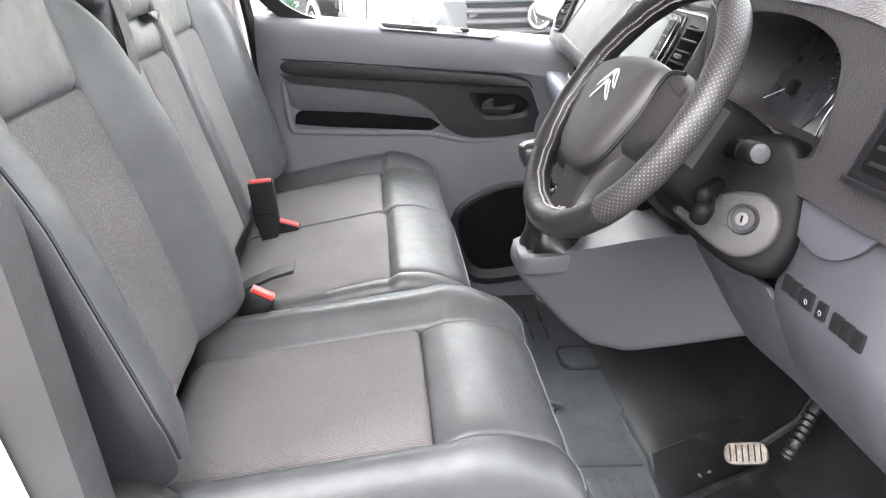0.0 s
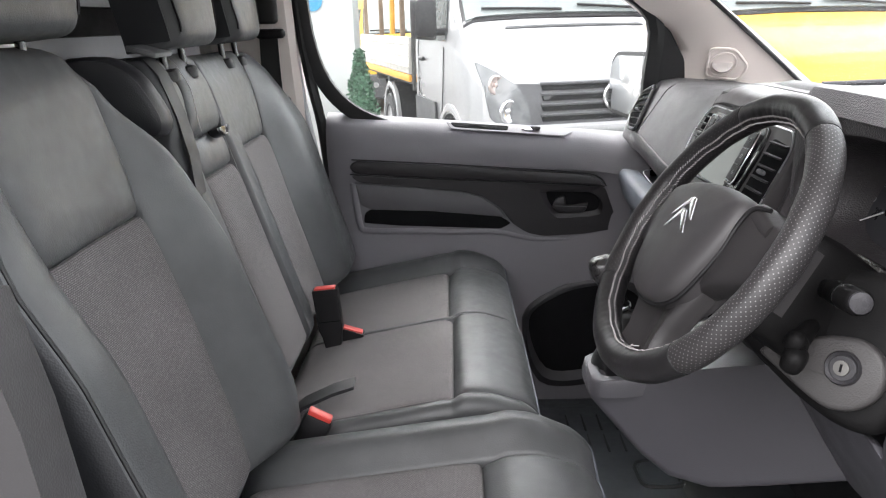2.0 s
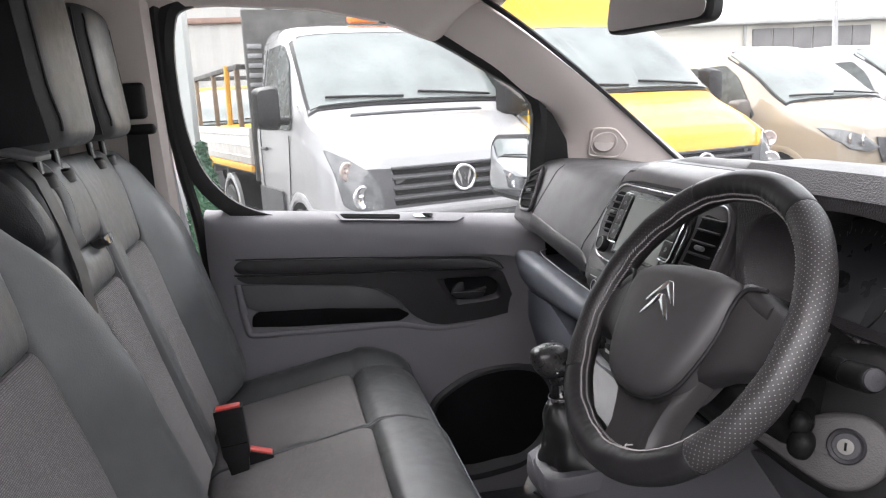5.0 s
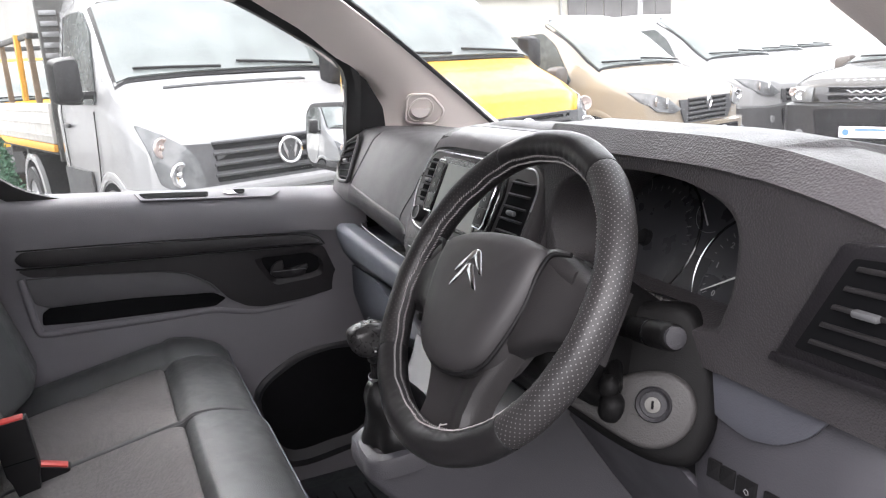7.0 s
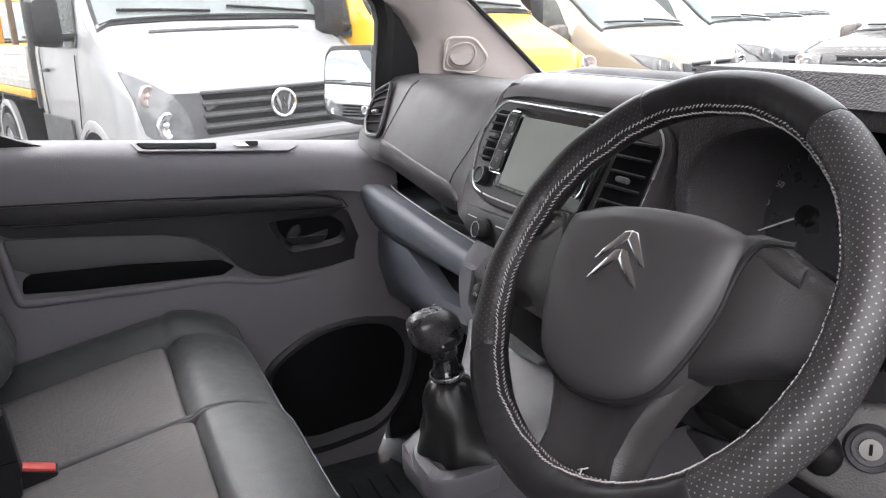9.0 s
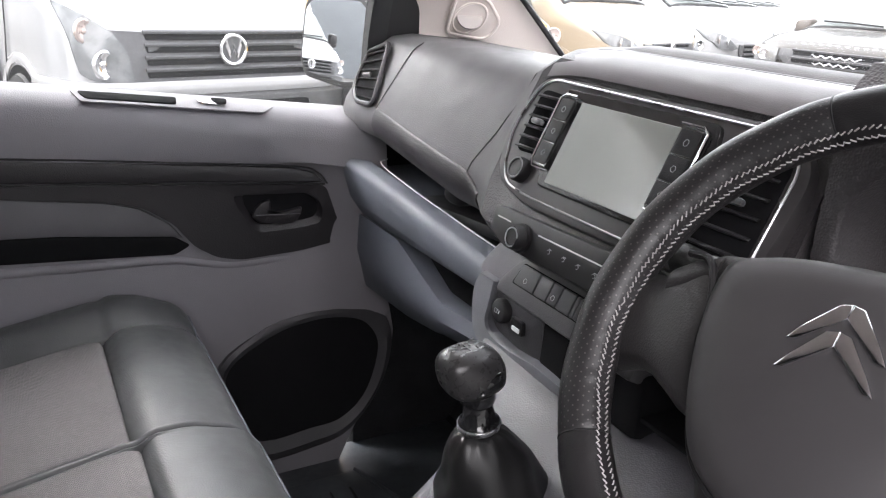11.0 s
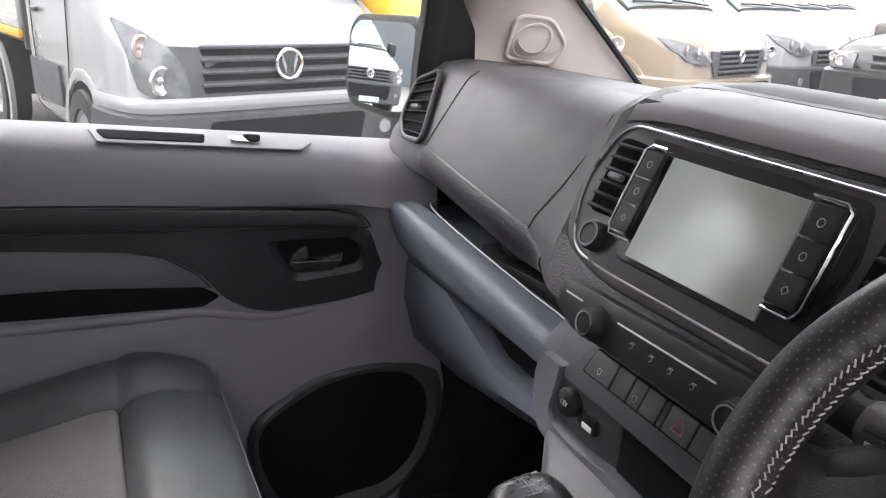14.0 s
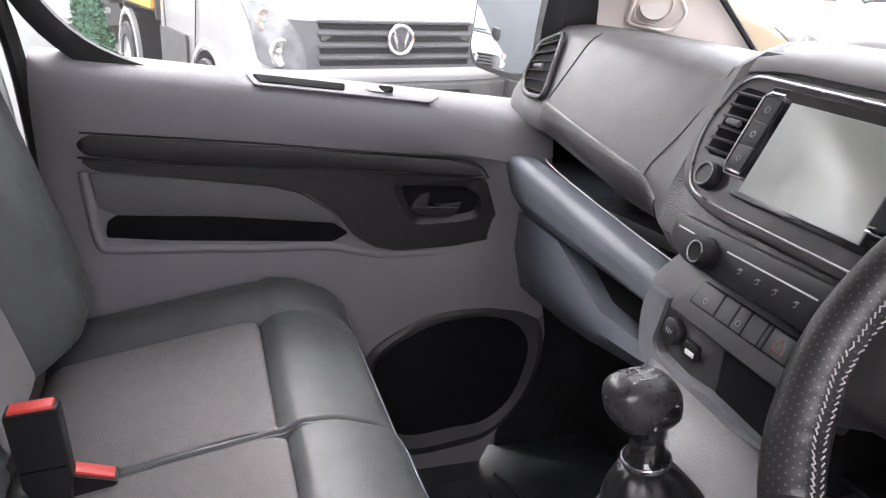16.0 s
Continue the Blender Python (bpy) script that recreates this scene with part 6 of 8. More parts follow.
arch = smooth_line([(0.785, 1.196), (0.757, 1.225), (0.744, 1.275), (0.750, 1.315), (0.795, 1.336), (0.865, 1.343), (0.945, 1.338), (1.015, 1.318), (1.048, 1.275), (1.040, 1.220), (0.995, 1.198), (0.90, 1.196)], 12, True)
cc = Vector((0.893, 1.272))


def to_edge(p):
    """From the dials' opening out to the edge of the dash's face."""
    d = (Vector(p[:2]) - cc).normalized()
    q, step = Vector(p[:2]), 0.002
    while 0.522 < q.x < 1.066 and 1.160 < q.y < 1.3635 - sink(q.x):
        q = q + d * step
    return q


cowl = [[Vector((0.4625, *to_edge(p))) for p in arch], [Vector((0.4620, *cc.lerp(Vector(p[:2]), 1.06))) for p in arch], [Vector((0.4630, *cc.lerp(Vector(p[:2]), 1.02))) for p in arch], [Vector((0.467, *p[:2])) for p in arch], [Vector((0.550 + 0.60 * (cc.lerp(Vector(p[:2]), 0.93).y - 1.225), *cc.lerp(Vector(p[:2]), 0.93))) for p in arch]]
part("cowl", loft(cowl, caps=False), COWL, clus, "grained dash face round the dials", angle=50)
DIALFACE = material("dial_black", (0.046, 0.046, 0.052), 0.30, spread=0.1, spec=0.55)
dl = lambda y, v, out=0.0: km @ Vector((0.93 - y, v, out))
part("lens", prism(rounded([(0.745, -0.055), (0.735, 0.02), (0.77, 0.105), (0.90, 0.125), (1.04, 0.11), (1.08, 0.02), (1.07, -0.055)], 0.03, 4), lambda u, v, w: dl(u, v, w - 0.004), 0.004, 0.001), DIALFACE, clus, "dark satin instrument face")
for yc, vc, rad, tip, nums in ((0.985, 0.016, 0.074, -33, (("10", -20), ("30", 4), ("50", 28))), (0.812, 0.006, 0.062, -33, (("0", -40), ("1", 2), ("2", 36)))):
    d = part("dial", tube([dl(yc + rad * 1.16 * math.cos(radians(a)), vc + rad * 1.16 * math.sin(radians(a)), 0.001) for a in range(-60, 241, 10)], 0.0016, 6), GLOSS, clus, "dark dial ring")
    part("dial_arc", tube([dl(yc + rad * 1.16 * math.cos(radians(a)), vc + rad * 1.16 * math.sin(radians(a)), 0.0022) for a in range(-30, 26, 5)], [0.0004 + 0.0009 * math.sin(math.pi * k / 11) for k in range(12)], 5), SATIN, d, "bright arc beside the dial")
    for k in range(26):
        a = radians(-33 + 9.5 * k)
        r0 = 0.90 if k % 2 else 0.86
        part("tick", tube([dl(yc + rad * r0 * math.cos(a), vc + rad * r0 * math.sin(a), 0.0006), dl(yc + rad * 0.95 * math.cos(a), vc + rad * 0.95 * math.sin(a), 0.0006)], 0.0004, 4), GREY_MARK, d)
    for txt, a in nums:
        words("numeral", txt, 0.0095, km @ Matrix.Translation((0.93 - (yc + rad * 0.74 * math.cos(radians(a))), vc + rad * 0.74 * math.sin(radians(a)), 0.0006)), GREY_MARK, d)
    a = radians(tip)
    part("needle", tube([dl(yc + 0.012 * math.cos(a), vc + 0.012 * math.sin(a), 0.006), dl(yc + rad * 0.92 * math.cos(a), vc + rad * 0.92 * math.sin(a), 0.006)], [0.0013, 0.0006], 5), WHITE_MARK, d, "white needle")
    part("needle_cap", lathe([(0.011, 0.0), (0.010, 0.007), (0.0, 0.008)], 20, km @ Matrix.Translation((0.93 - yc, vc, 0.0))), GLOSS, d)
sg = part("small_gauge", tube([dl(0.895 + 0.026 * math.cos(radians(a)), 0.066 + 0.026 * math.sin(radians(a)), 0.0006) for a in range(-120, 31, 15)], 0.0004, 4), GREY_MARK, clus, "small gauge scale")
part("needle", tube([dl(0.892, 0.048, 0.005), dl(0.914, 0.072, 0.005)], [0.0010, 0.0006], 5), WHITE_MARK, sg, "white needle")
sg = part("small_gauge", tube([dl(1.035 + 0.022 * math.cos(radians(a)), 0.075 + 0.022 * math.sin(radians(a)), 0.0006) for a in range(30, 181, 15)], 0.0004, 4), GREY_MARK, clus, "small gauge scale")
part("trip_display", prism(rounded([(0.868, -0.045), (0.925, -0.045), (0.925, 0.012), (0.868, 0.012)], 0.004), lambda u, v, w: dl(u, v, 0.0006 + w), 0.001), material("display_slate", (0.050, 0.052, 0.056), 0.12, spread=0.1), clus, "blank trip display")
part("button_bar", box((0.478, 0.872, 1.204), (0.012, 0.075, 0.014), 0.003, 2, pose(0, 0, 0, 0, 25, 0)), GLOSS, clus)
for k in range(5):
    part("bar_key", box((0.472, 0.846 + 0.013 * k, 1.2075), (0.004, 0.010, 0.007), 0.001, 1, pose(0, 0, 0, 0, 25, 0)), IGREY, clus)

# driver's end vent and lower panels
dv = lambda off: (lambda u, v, w: Vector((0.4585 - 0.06 * (v - 1.26) - off - w, u, v)))
fv = part("end_vent", prism(rounded([(0.694, 1.200), (0.625, 1.318), (0.545, 1.325), (0.545, 1.205)], 0.008), dv(0.0), 0.006, 0.003), TRIM, dash, "large black slatted end vent")
part("vent_opening", prism(rounded([(0.668, 1.219), (0.614, 1.307), (0.556, 1.312), (0.556, 1.219)], 0.004), dv(0.0055), 0.0012), hollow, fv)
part("vent_ledge", prism([(0.694, 1.200), (0.690, 1.208), (0.546, 1.213), (0.545, 1.205)], dv(0.006), 0.004, 0.001), TRIM, fv)
for k in range(5):
    z = 1.231 + 0.0175 * k
    yl = 0.666 - (z - 1.219) * 0.60
    part("slat", prism([(yl - 0.006, z - 0.003), (0.558, z - 0.001), (0.558, z + 0.003), (yl - 0.008, z + 0.001)], dv(0.0058), 0.004, 0.001), SPOKE, fv)
    if k == 2:
        part("vent_tab", box((0.448, 0.600, z), (0.008, 0.022, 0.006), 0.002, 2), IRON, fv, "small sliding tab")
K1 = [(0.60, 1.16), (0.492, 1.156), (0.480, 1.150), (0.474, 1.135), (0.469, 1.10), (0.465, 1.07), (0.461, 1.045), (0.463, 1.02), (0.505, 0.93), (0.56, 0.87), (0.64, 0.84), (0.72, 1.0)]
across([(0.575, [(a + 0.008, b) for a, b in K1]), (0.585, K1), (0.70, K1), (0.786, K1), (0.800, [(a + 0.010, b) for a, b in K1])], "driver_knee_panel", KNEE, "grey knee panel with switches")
kl = lambda u, v, w: Vector((0.474 - 0.5 * (v - 1.02) - w, u, v + 0.3 * w))
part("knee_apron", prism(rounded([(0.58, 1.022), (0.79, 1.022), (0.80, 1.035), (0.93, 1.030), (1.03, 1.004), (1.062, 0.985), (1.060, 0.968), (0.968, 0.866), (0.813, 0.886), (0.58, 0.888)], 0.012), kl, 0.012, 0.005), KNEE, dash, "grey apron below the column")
lid = lambda u, v, w: Vector((0.47 + 0.15 * (v - 1.1) - 0.0035 - w, u, v))
part("fuse_lid", prism(rounded([(0.640, 1.161), (0.803, 1.153), (0.797, 1.128), (0.765, 1.112), (0.725, 1.106), (0.69, 1.114), (0.660, 1.134)], 0.012), lid, 0.004, 0.002), material("lid_grey", (0.090, 0.091, 0.107), 0.5, spread=0.06, grain=0.35, grain_size=520), dash, "bluish grey curved fuse lid")
for y0, y1, n in ((0.771, 0.735, 2), (0.733, 0.708, 1), (0.700, 0.682, 1), (0.672, 0.616, 3)):
    for k in range(n):
        ya, yb = y0 + (y1 - y0) * k / n - 0.0006, y0 + (y1 - y0) * (k + 1) / n + 0.0006
        part("toggle_switch", prism(rounded([(ya, 1.0475), (ya, 1.0665), (yb, 1.0675), (yb, 1.0485)], 0.001), lambda u, v, w: Vector((0.464 + 0.12 * (v - 1.07) - w, u, v)), 0.003, 0.001), BLACK, dash, "black rocker switch")
for y in (0.718, 0.690):
    part("switch_mark", tube([Vector((0.4585, y + 0.003 * math.cos(q), 1.056 + 0.003 * math.sin(q))) for q in (0, 1.2, 2.4, 3.6, 4.8)], 0.0005, 4, True), GREY_MARK, dash)

# ---- floor: mats, steps and pedals ----
mat_ = thing("floor_mat", "dark rubber floor mat with raised ribs", "floor mat")
mat_edge = [(0.452, 1.925), (0.530, 1.70), (0.528, 1.625), (0.517, 1.47), (0.519, 1.392), (0.494, 1.350), (0.494, 1.276), (0.499, 1.205), (0.491, 1.150), (0.486, 1.08), (0.482, 0.66)]
part("sheet", prism(rounded([(0.20, 0.66), (0.20, 1.925)] + mat_edge, 0.010), lambda u, v, w: Vector((u, v, FLOOR_Z + 0.001 + w)), 0.012, 0.004), RUBBER, mat_)
part("edge_lip", tube([Vector((a, b, FLOOR_Z + 0.014)) for a, b in mat_edge], 0.0045, 6), RUBBER, mat_)
part("cross_seam", tube([Vector((0.22, 1.195, FLOOR_Z + 0.013)), Vector((0.49, 1.182, FLOOR_Z + 0.013))], 0.0035, 6), SEAL, mat_)
for a_, b_, r_, m__ in ((0.050, 0.052, 0.0045, SEAL), (0.043, 0.044, 0.0030, RUBBER)):
    part("ring", tube([Vector((0.472 + x, 1.598 + y, FLOOR_Z + 0.0145)) for x, y in rounded([(-a_, -b_), (a_, -b_), (a_, b_), (-a_, b_)], 0.028, 5)], r_, 6, True), m__, mat_, "embossed rounded square")
for x in (0.300, 0.340, 0.380, 0.420):
    for y in (1.735, 1.835):
        part("rib", box((x, y, FLOOR_Z + 0.0135), (0.006, 0.080, 0.004), 0.0015, 1), SEAL, mat_)
for k in range(6):
    part("rib", box((0.320 + 0.027 * k, 1.085, FLOOR_Z + 0.0145), (0.015, 0.13, 0.006), 0.0028, 2), RUBBER, mat_)
for sgn in (-1, 1):
    part("embossed_arrow", tube([Vector((0.352, 1.390 + 0.030 * sgn, FLOOR_Z + 0.0135)), Vector((0.384, 1.390 + 0.006 * sgn, FLOOR_Z + 0.0135))], 0.0045, 6), RUBBER, mat_)
    part("embossed_arrow", tube([Vector((0.334, 1.390 + 0.030 * sgn, FLOOR_Z + 0.0135)), Vector((0.366, 1.390 + 0.006 * sgn, FLOOR_Z + 0.0135))], 0.0035, 6), SEAL, mat_)
MUD = material("scuffed_liner", (0.014, 0.0145, 0.016), 0.42, spread=0.3, grain=0.3, grain_size=300, stain=18)
nt = MUD.node_tree
haze_or_dust = nt.nodes.new("ShaderNodeTexNoise")
haze_or_dust.inputs["Scale"].default_value, haze_or_dust.inputs["Detail"].default_value = 11.0, 9.0
co = nt.nodes.new("ShaderNodeTexCoord")
nt.links.new(co.outputs["Object"], haze_or_dust.inputs["Vector"])
ramp = nt.nodes.new("ShaderNodeMapRange")
ramp.inputs["From Min"].default_value, ramp.inputs["From Max"].default_value = 0.64, 0.84
nt.links.new(haze_or_dust.outputs["Fac"], ramp.inputs["Value"])
mix = nt.nodes.new("ShaderNodeMix")
mix.data_type = "RGBA"
was = nt.nodes["Principled BSDF"].inputs["Base Color"].links[0].from_socket
nt.links.new(ramp.outputs[0], mix.inputs[0]), nt.links.new(was, mix.inputs[6])
mix.inputs[7].default_value = (0.075, 0.066, 0.055, 1)
nt.links.new(mix.outputs[2], nt.nodes["Principled BSDF"].inputs["Base Color"])
liner = thing("footwell_liner", "moulded black footwell liner with dried mud", "footwell liner")
rings = []
for x in (0.50, 0.515, 0.56, 0.64, 0.74, 0.82, 0.88, 0.93):
    yr, up = 1.190 + 0.47 * (x - 0.505), 0.16 * ease(0.76, 0.94, x)
    d = 0.012 * ease(0.50, 0.52, x)
    rings.append([Vector((x, y, z + up)) for y, z in ((1.64, 0.46), (1.63, 0.478 + d), (yr + 0.05, 0.478 + d), (yr + 0.012, 0.484 + d), (yr, 0.483 + d), (yr - 0.03, 0.476), (yr - 0.09, 0.474), (0.80, 0.474), (0.60, 0.474), (0.60, 0.46))])
part("tray", loft(rings), MUD, liner, "scuffed black moulding", angle=60)
part("ridge", tube([Vector((x, 1.190 + 0.47 * (x - 0.505) + 0.004, 0.491 + 0.16 * ease(0.76, 0.94, x))) for x in [0.515 + 0.045 * k for k in range(9)]], 0.006, 8), MUD, liner)
part("ridge", tube([Vector((x, 1.080 + 0.42 * (x - 0.52), 0.476 + 0.16 * ease(0.76, 0.94, x))) for x in [0.515 + 0.045 * k for k in range(7)]], 0.009, 8), MUD, liner)
random.seed(5)
for k in range(12):
    a, b = random.uniform(0.54, 0.80), random.uniform(0.75, 1.18)
    part("mud_flake", lathe([(0.006, 0), (0.004, 0.002), (0.0, 0.003)], 7, Matrix.Translation((a, b, 0.474 + 0.16 * ease(0.76, 0.94, a))) @ pose(0, 0, 0, 0, 0, 50 * k) @ Matrix.Diagonal((random.uniform(0.4, 1.5), random.uniform(0.3, 0.8), 1, 1))), material("dried_mud", (0.12, 0.10, 0.08), 0.9, spread=0.3, stain=80) if k == 0 else bpy.data.materials["dried_mud"], liner)
boot_line = smooth_line([(0.68, 1.035, 0.60), (0.69, 1.035, 0.625), (0.715, 1.055, 0.645), (0.745, 1.078, 0.67), (0.80, 1.10, 0.72)], 6)
part("rubber_boot", tube(boot_line, [0.010 + 0.003 * (k % 2) for k in range(len(boot_line))], 12), MUD, liner, "corrugated rubber boot")
ped = thing("pedal", "worn metal-faced pedal on a black arm", "pedal")
pm = face((0.65, 1.106, 0.556), (-0.55, -0.60, 0.6)) @ pose(0, 0, 0, 0, 0, 22)
part("pedal_pad", prism(rounded([(-0.038, -0.020), (0.038, -0.020), (0.038, 0.020), (-0.038, 0.020)], 0.018), lambda u, v, w: pm @ Vector((u, v, w)), 0.012, 0.004), material("worn_alloy", (0.26, 0.23, 0.20), 0.5, metal=0.5, grain=1, grain_size=300, spread=0.4, stain=60), ped, "worn bare metal pad")
for k in range(6):
    part("pad_rib", box(pm @ Vector((-0.026 + 0.0105 * k, 0, 0.0125)), (0.0025, 0.030, 0.003), 0.001, 1, pm.to_3x3().to_4x4()), BLACK, ped)
part("arm", tube([pm @ Vector((0, 0, -0.005)), Vector((0.74, 1.11, 0.62)), Vector((0.82, 1.11, 0.80))], 0.009, 8), BLACK, ped)

# ---- the yard outside ----
TARMAC = material("wet_tarmac", (0.12, 0.115, 0.11), 0.65, spread=0.35, grain=1.0, grain_size=60, stain=1.2)
WHITE = material("white_paint", (0.31, 0.31, 0.315), 0.18, spread=0.02, coat=0.8, stain=2)
YELLOW = material("yellow_paint", (0.58, 0.33, 0.02), 0.35, spread=0.03, coat=0.2, stain=2)
SAND = material("sand_paint", (0.29, 0.245, 0.19), 0.18, spread=0.03, coat=0.8, stain=2)
BRONZE = material("bronze_paint", (0.075, 0.071, 0.067), 0.16, spread=0.05, coat=0.1, spec=0.25, stain=2)
VGREY = material("bumper_plastic", (0.056, 0.057, 0.059), 0.6, spread=0.2, stain=8)
GRILLE = material("grille_grey", (0.062, 0.062, 0.066), 0.6, spread=0.1, stain=8)
TYRE = material("tyre_rubber", (0.025, 0.025, 0.026), 0.75, spread=0.3, stain=30)
STEEL = material("wheel_steel", (0.35, 0.35, 0.36), 0.45, metal=0.6, spread=0.2, stain=30)
# Reflected sky on the windscreens is painted into this pale base colour
WSCREEN = material("vehicle_glass_sky_sheen", (0.18, 0.20, 0.195), 0.10, spread=0.30, stain=1.5, spec=0.7)
LAMP = material("headlamp_lens", (0.24, 0.245, 0.25), 0.10, spread=0.2, stain=25, coat=0.5)
PLATE = plain("plate_white", (0.82, 0.83, 0.85), 0.4)
BLUE = plain("plate_blue", (0.10, 0.22, 0.42), 0.5)
HEADSTEEL = material("dark_painted_steel", (0.075, 0.072, 0.068), 0.55, spread=0.3, stain=8)
RUST = material("rusty_steel", (0.22, 0.16, 0.11), 0.7, spread=0.3)
ORANGE = material("orange_tape", (0.75, 0.36, 0.05), 0.5, spread=0.15)
BED = material("bed_alloy", (0.55, 0.53, 0.50), 0.5, metal=0.3, spread=0.15, stain=10)

ground = part("ground", box((0, 60, -0.05), (600, 600, 0.1), 0), TARMAC, smooth=False)
tagged(ground, "grey gritty tarmac yard", "ground", kind="structure")


def patch(poly, place, depth, cuts=2):
    """A thin plate laid on a curved skin: place(u, v, w) puts outline and depth into the world."""
    bm = bmesh.new()
    f = bm.faces.new([bm.verts.new((u, v, 0)) for u, v in poly])
    got = bmesh.ops.extrude_face_region(bm, geom=[f])
    bmesh.ops.translate(bm, vec=(0, 0, depth), verts=[g for g in got["geom"] if isinstance(g, bmesh.types.BMVert)])
    bmesh.ops.triangulate(bm, faces=bm.faces[:])
    bmesh.ops.subdivide_edges(bm, edges=bm.edges[:], cuts=cuts, use_grid_fill=True)
    for v in bm.verts:
        v.co = place(*v.co)
    return bm


def vehicle(name, label, cat, at, yaw, tab, w, paint, screen, win, lamps, logo, grille, wheels, mirror_z, lower=VGREY, plate=True, group="parked vans", lip=None, nose=None, glass2=None, split=None):
    """A van: skin through cross-sections from the nose (0) to the tail. tab rows: distance, half-width, bottom, waist, top, roof half-width."""
    v = thing(name, label, cat, group)
    v.matrix_basis = Matrix.Translation((at[0], at[1], 0)) @ pose(0, 0, 0, 0, 0, yaw)
    dense = []
    for (r0, r1) in zip(tab, tab[1:]):
        i = tab.index(r0)
        rp, rn = tab[max(0, i - 1)], tab[min(len(tab) - 1, i + 2)]
        for k in range(5):
            t = k / 5
            row = []
            for p0, p1, p2, p3 in zip(rp, r0, r1, rn):
                lin = p1 + (p2 - p1) * t
                cat_ = 0.5 * (2 * p1 + (p2 - p0) * t + (2 * p0 - 5 * p1 + 4 * p2 - p3) * t * t + (3 * p1 - p0 - 3 * p2 + p3) * t ** 3)
                row.append(min(max(0.55 * cat_ + 0.45 * lin, min(p1, p2)), max(p1, p2)))
            row[0] = r0[0] + (r1[0] - r0[0]) * t
            dense.append(row)
    dense.append(list(tab[-1]))

    def row_at(d):
        for p, q in zip(dense, dense[1:]):
            if d <= q[0]:
                t = (d - p[0]) / max(1e-6, q[0] - p[0])
                return [x + (y - x) * t for x, y in zip(p, q)]
        return dense[-1]

    def half(d):
        _, hw, zb, zw, zt, rw = row_at(d)
        c = min(0.16, 0.5 * (zt - zw))
        return [(hw * 0.94, zb), (hw, zb + 0.10), (hw * 1.004, 0.5 * (zb + zw)), (hw, zw - 0.05), (hw - 0.012, zw), (rw + (hw - rw) * 0.45, 0.5 * (zw + zt) + 0.02), (rw + 0.04, zt - c), (rw, zt - 0.45 * c), (rw * 0.93, zt - 0.14 * c), (rw * 0.8, zt - 0.02 * c), (rw * 0.45, zt + 0.008), (0, zt + 0.012)]

    def side_x(d, z):
        h = half(max(0.0, d))
        for (x0, z0), (x1, z1) in zip(h, h[1:]):
            if z <= z1 and z1 > z0:
                return x0 + (x1 - x0) * (z - z0) / (z1 - z0)
        return h[-2][0]

    def top_z(d, x):
        h = half(d)
        for (x1, z1), (x0, z0) in zip(h[5:], h[6:]):
            if x0 <= abs(x) <= x1 and x1 > x0:
                return z0 + (z1 - z0) * (abs(x) - x0) / (x1 - x0)
        return h[5][1]

    def nose_d(a_, b_):
        """How far back the nose's skin lies at half-width a_, height b_."""
        lo_, hi_ = 0.0, 1.2
        for _ in range(14):
            mid_ = 0.5 * (lo_ + hi_)
            if row_at(mid_)[4] >= b_ - 0.01 and side_x(mid_, b_) >= a_:
                hi_ = mid_
            else:
                lo_ = mid_
        return hi_
    rings = []
    for row in dense:
        h = half(row[0])
        rings.append([Vector((x, row[0], z)) for x, z in h[:-1]] + [Vector((-x, row[0], z)) for x, z in reversed(h[:-1])])
    part("body", loft(rings), paint, v, angle=40)
    # windscreen lying on the slope, with a black edge
    (d0, w0), (d1, w1) = screen
    for nm, grow, off, mat, lab in (("screen_edge", 0.025, 0.006, BLACK, "black windscreen edge"), ("windscreen", 0.0, 0.012, WSCREEN, "greenish reflecting windscreen")):
        rows = []
        for k in range(9):
            t = k / 8
            d = d0 - grow + (d1 - d0 + 2 * grow) * t
            ww = w0 + (w1 - w0) * t + grow
            xs_ = [ww * q for q in (-1, -0.9, -0.7, -0.4, 0, 0.4, 0.7, 0.9, 1)]
            up = [Vector((x, d - off, top_z(d, x) + off)) for x in xs_]
            rows.append(up + [p + Vector((0, 0.02, -0.02)) for p in reversed(up)])
        part(nm, loft(rows), mat, v, lab)
    for q in (-0.50, 0.42):
        zz = lambda x, d: Vector((x, d - 0.02, top_z(d, x) + 0.026))
        part("wiper", tube([zz(w0 * q - 0.30, d0 + 0.05), zz(w0 * q, d0 + 0.03), zz(w0 * q + 0.36, d0 + 0.01)], 0.011, 6), BLACK, v)
    for q in (-1, 1):
        onside = lambda a_, b_, c, q=q: Vector((q * (side_x(a_, b_) + 0.010 + c), a_, b_))
        part("side_window", patch(rounded(win, 0.05), onside, 0.008, 4), SIDEGLASS, v, "dark side window")
        if glass2:
            part("side_window", patch(rounded(glass2, 0.05), onside, 0.008, 4), SIDEGLASS, v, "dark side window")
        # shut lines of the cab door, its handle
        dd0, dd1 = win[0][0] - 0.02, max(p[0] for p in win) + 0.06
        zlow, zb_ = 0.52, win[0][1] - 0.05
        part("door_line", tube([onside(dd0 + 0.06, zb_, 0), onside(dd0 + 0.10, 0.5 * (zlow + zb_), 0), onside(dd0 + 0.22, zlow, 0), onside(dd1 - 0.02, zlow - 0.03, 0), onside(dd1, 0.6 * zb_ + 0.4 * zlow, 0), onside(dd1, zb_, 0), onside(dd1, win[2][1], 0)], 0.005, 5), SEAL, v)
        part("door_handle", box(onside(dd1 - 0.16, zb_ - 0.12, 0.012), (0.03, 0.16, 0.035), 0.012), lower if paint is not YELLOW else BLACK, v)
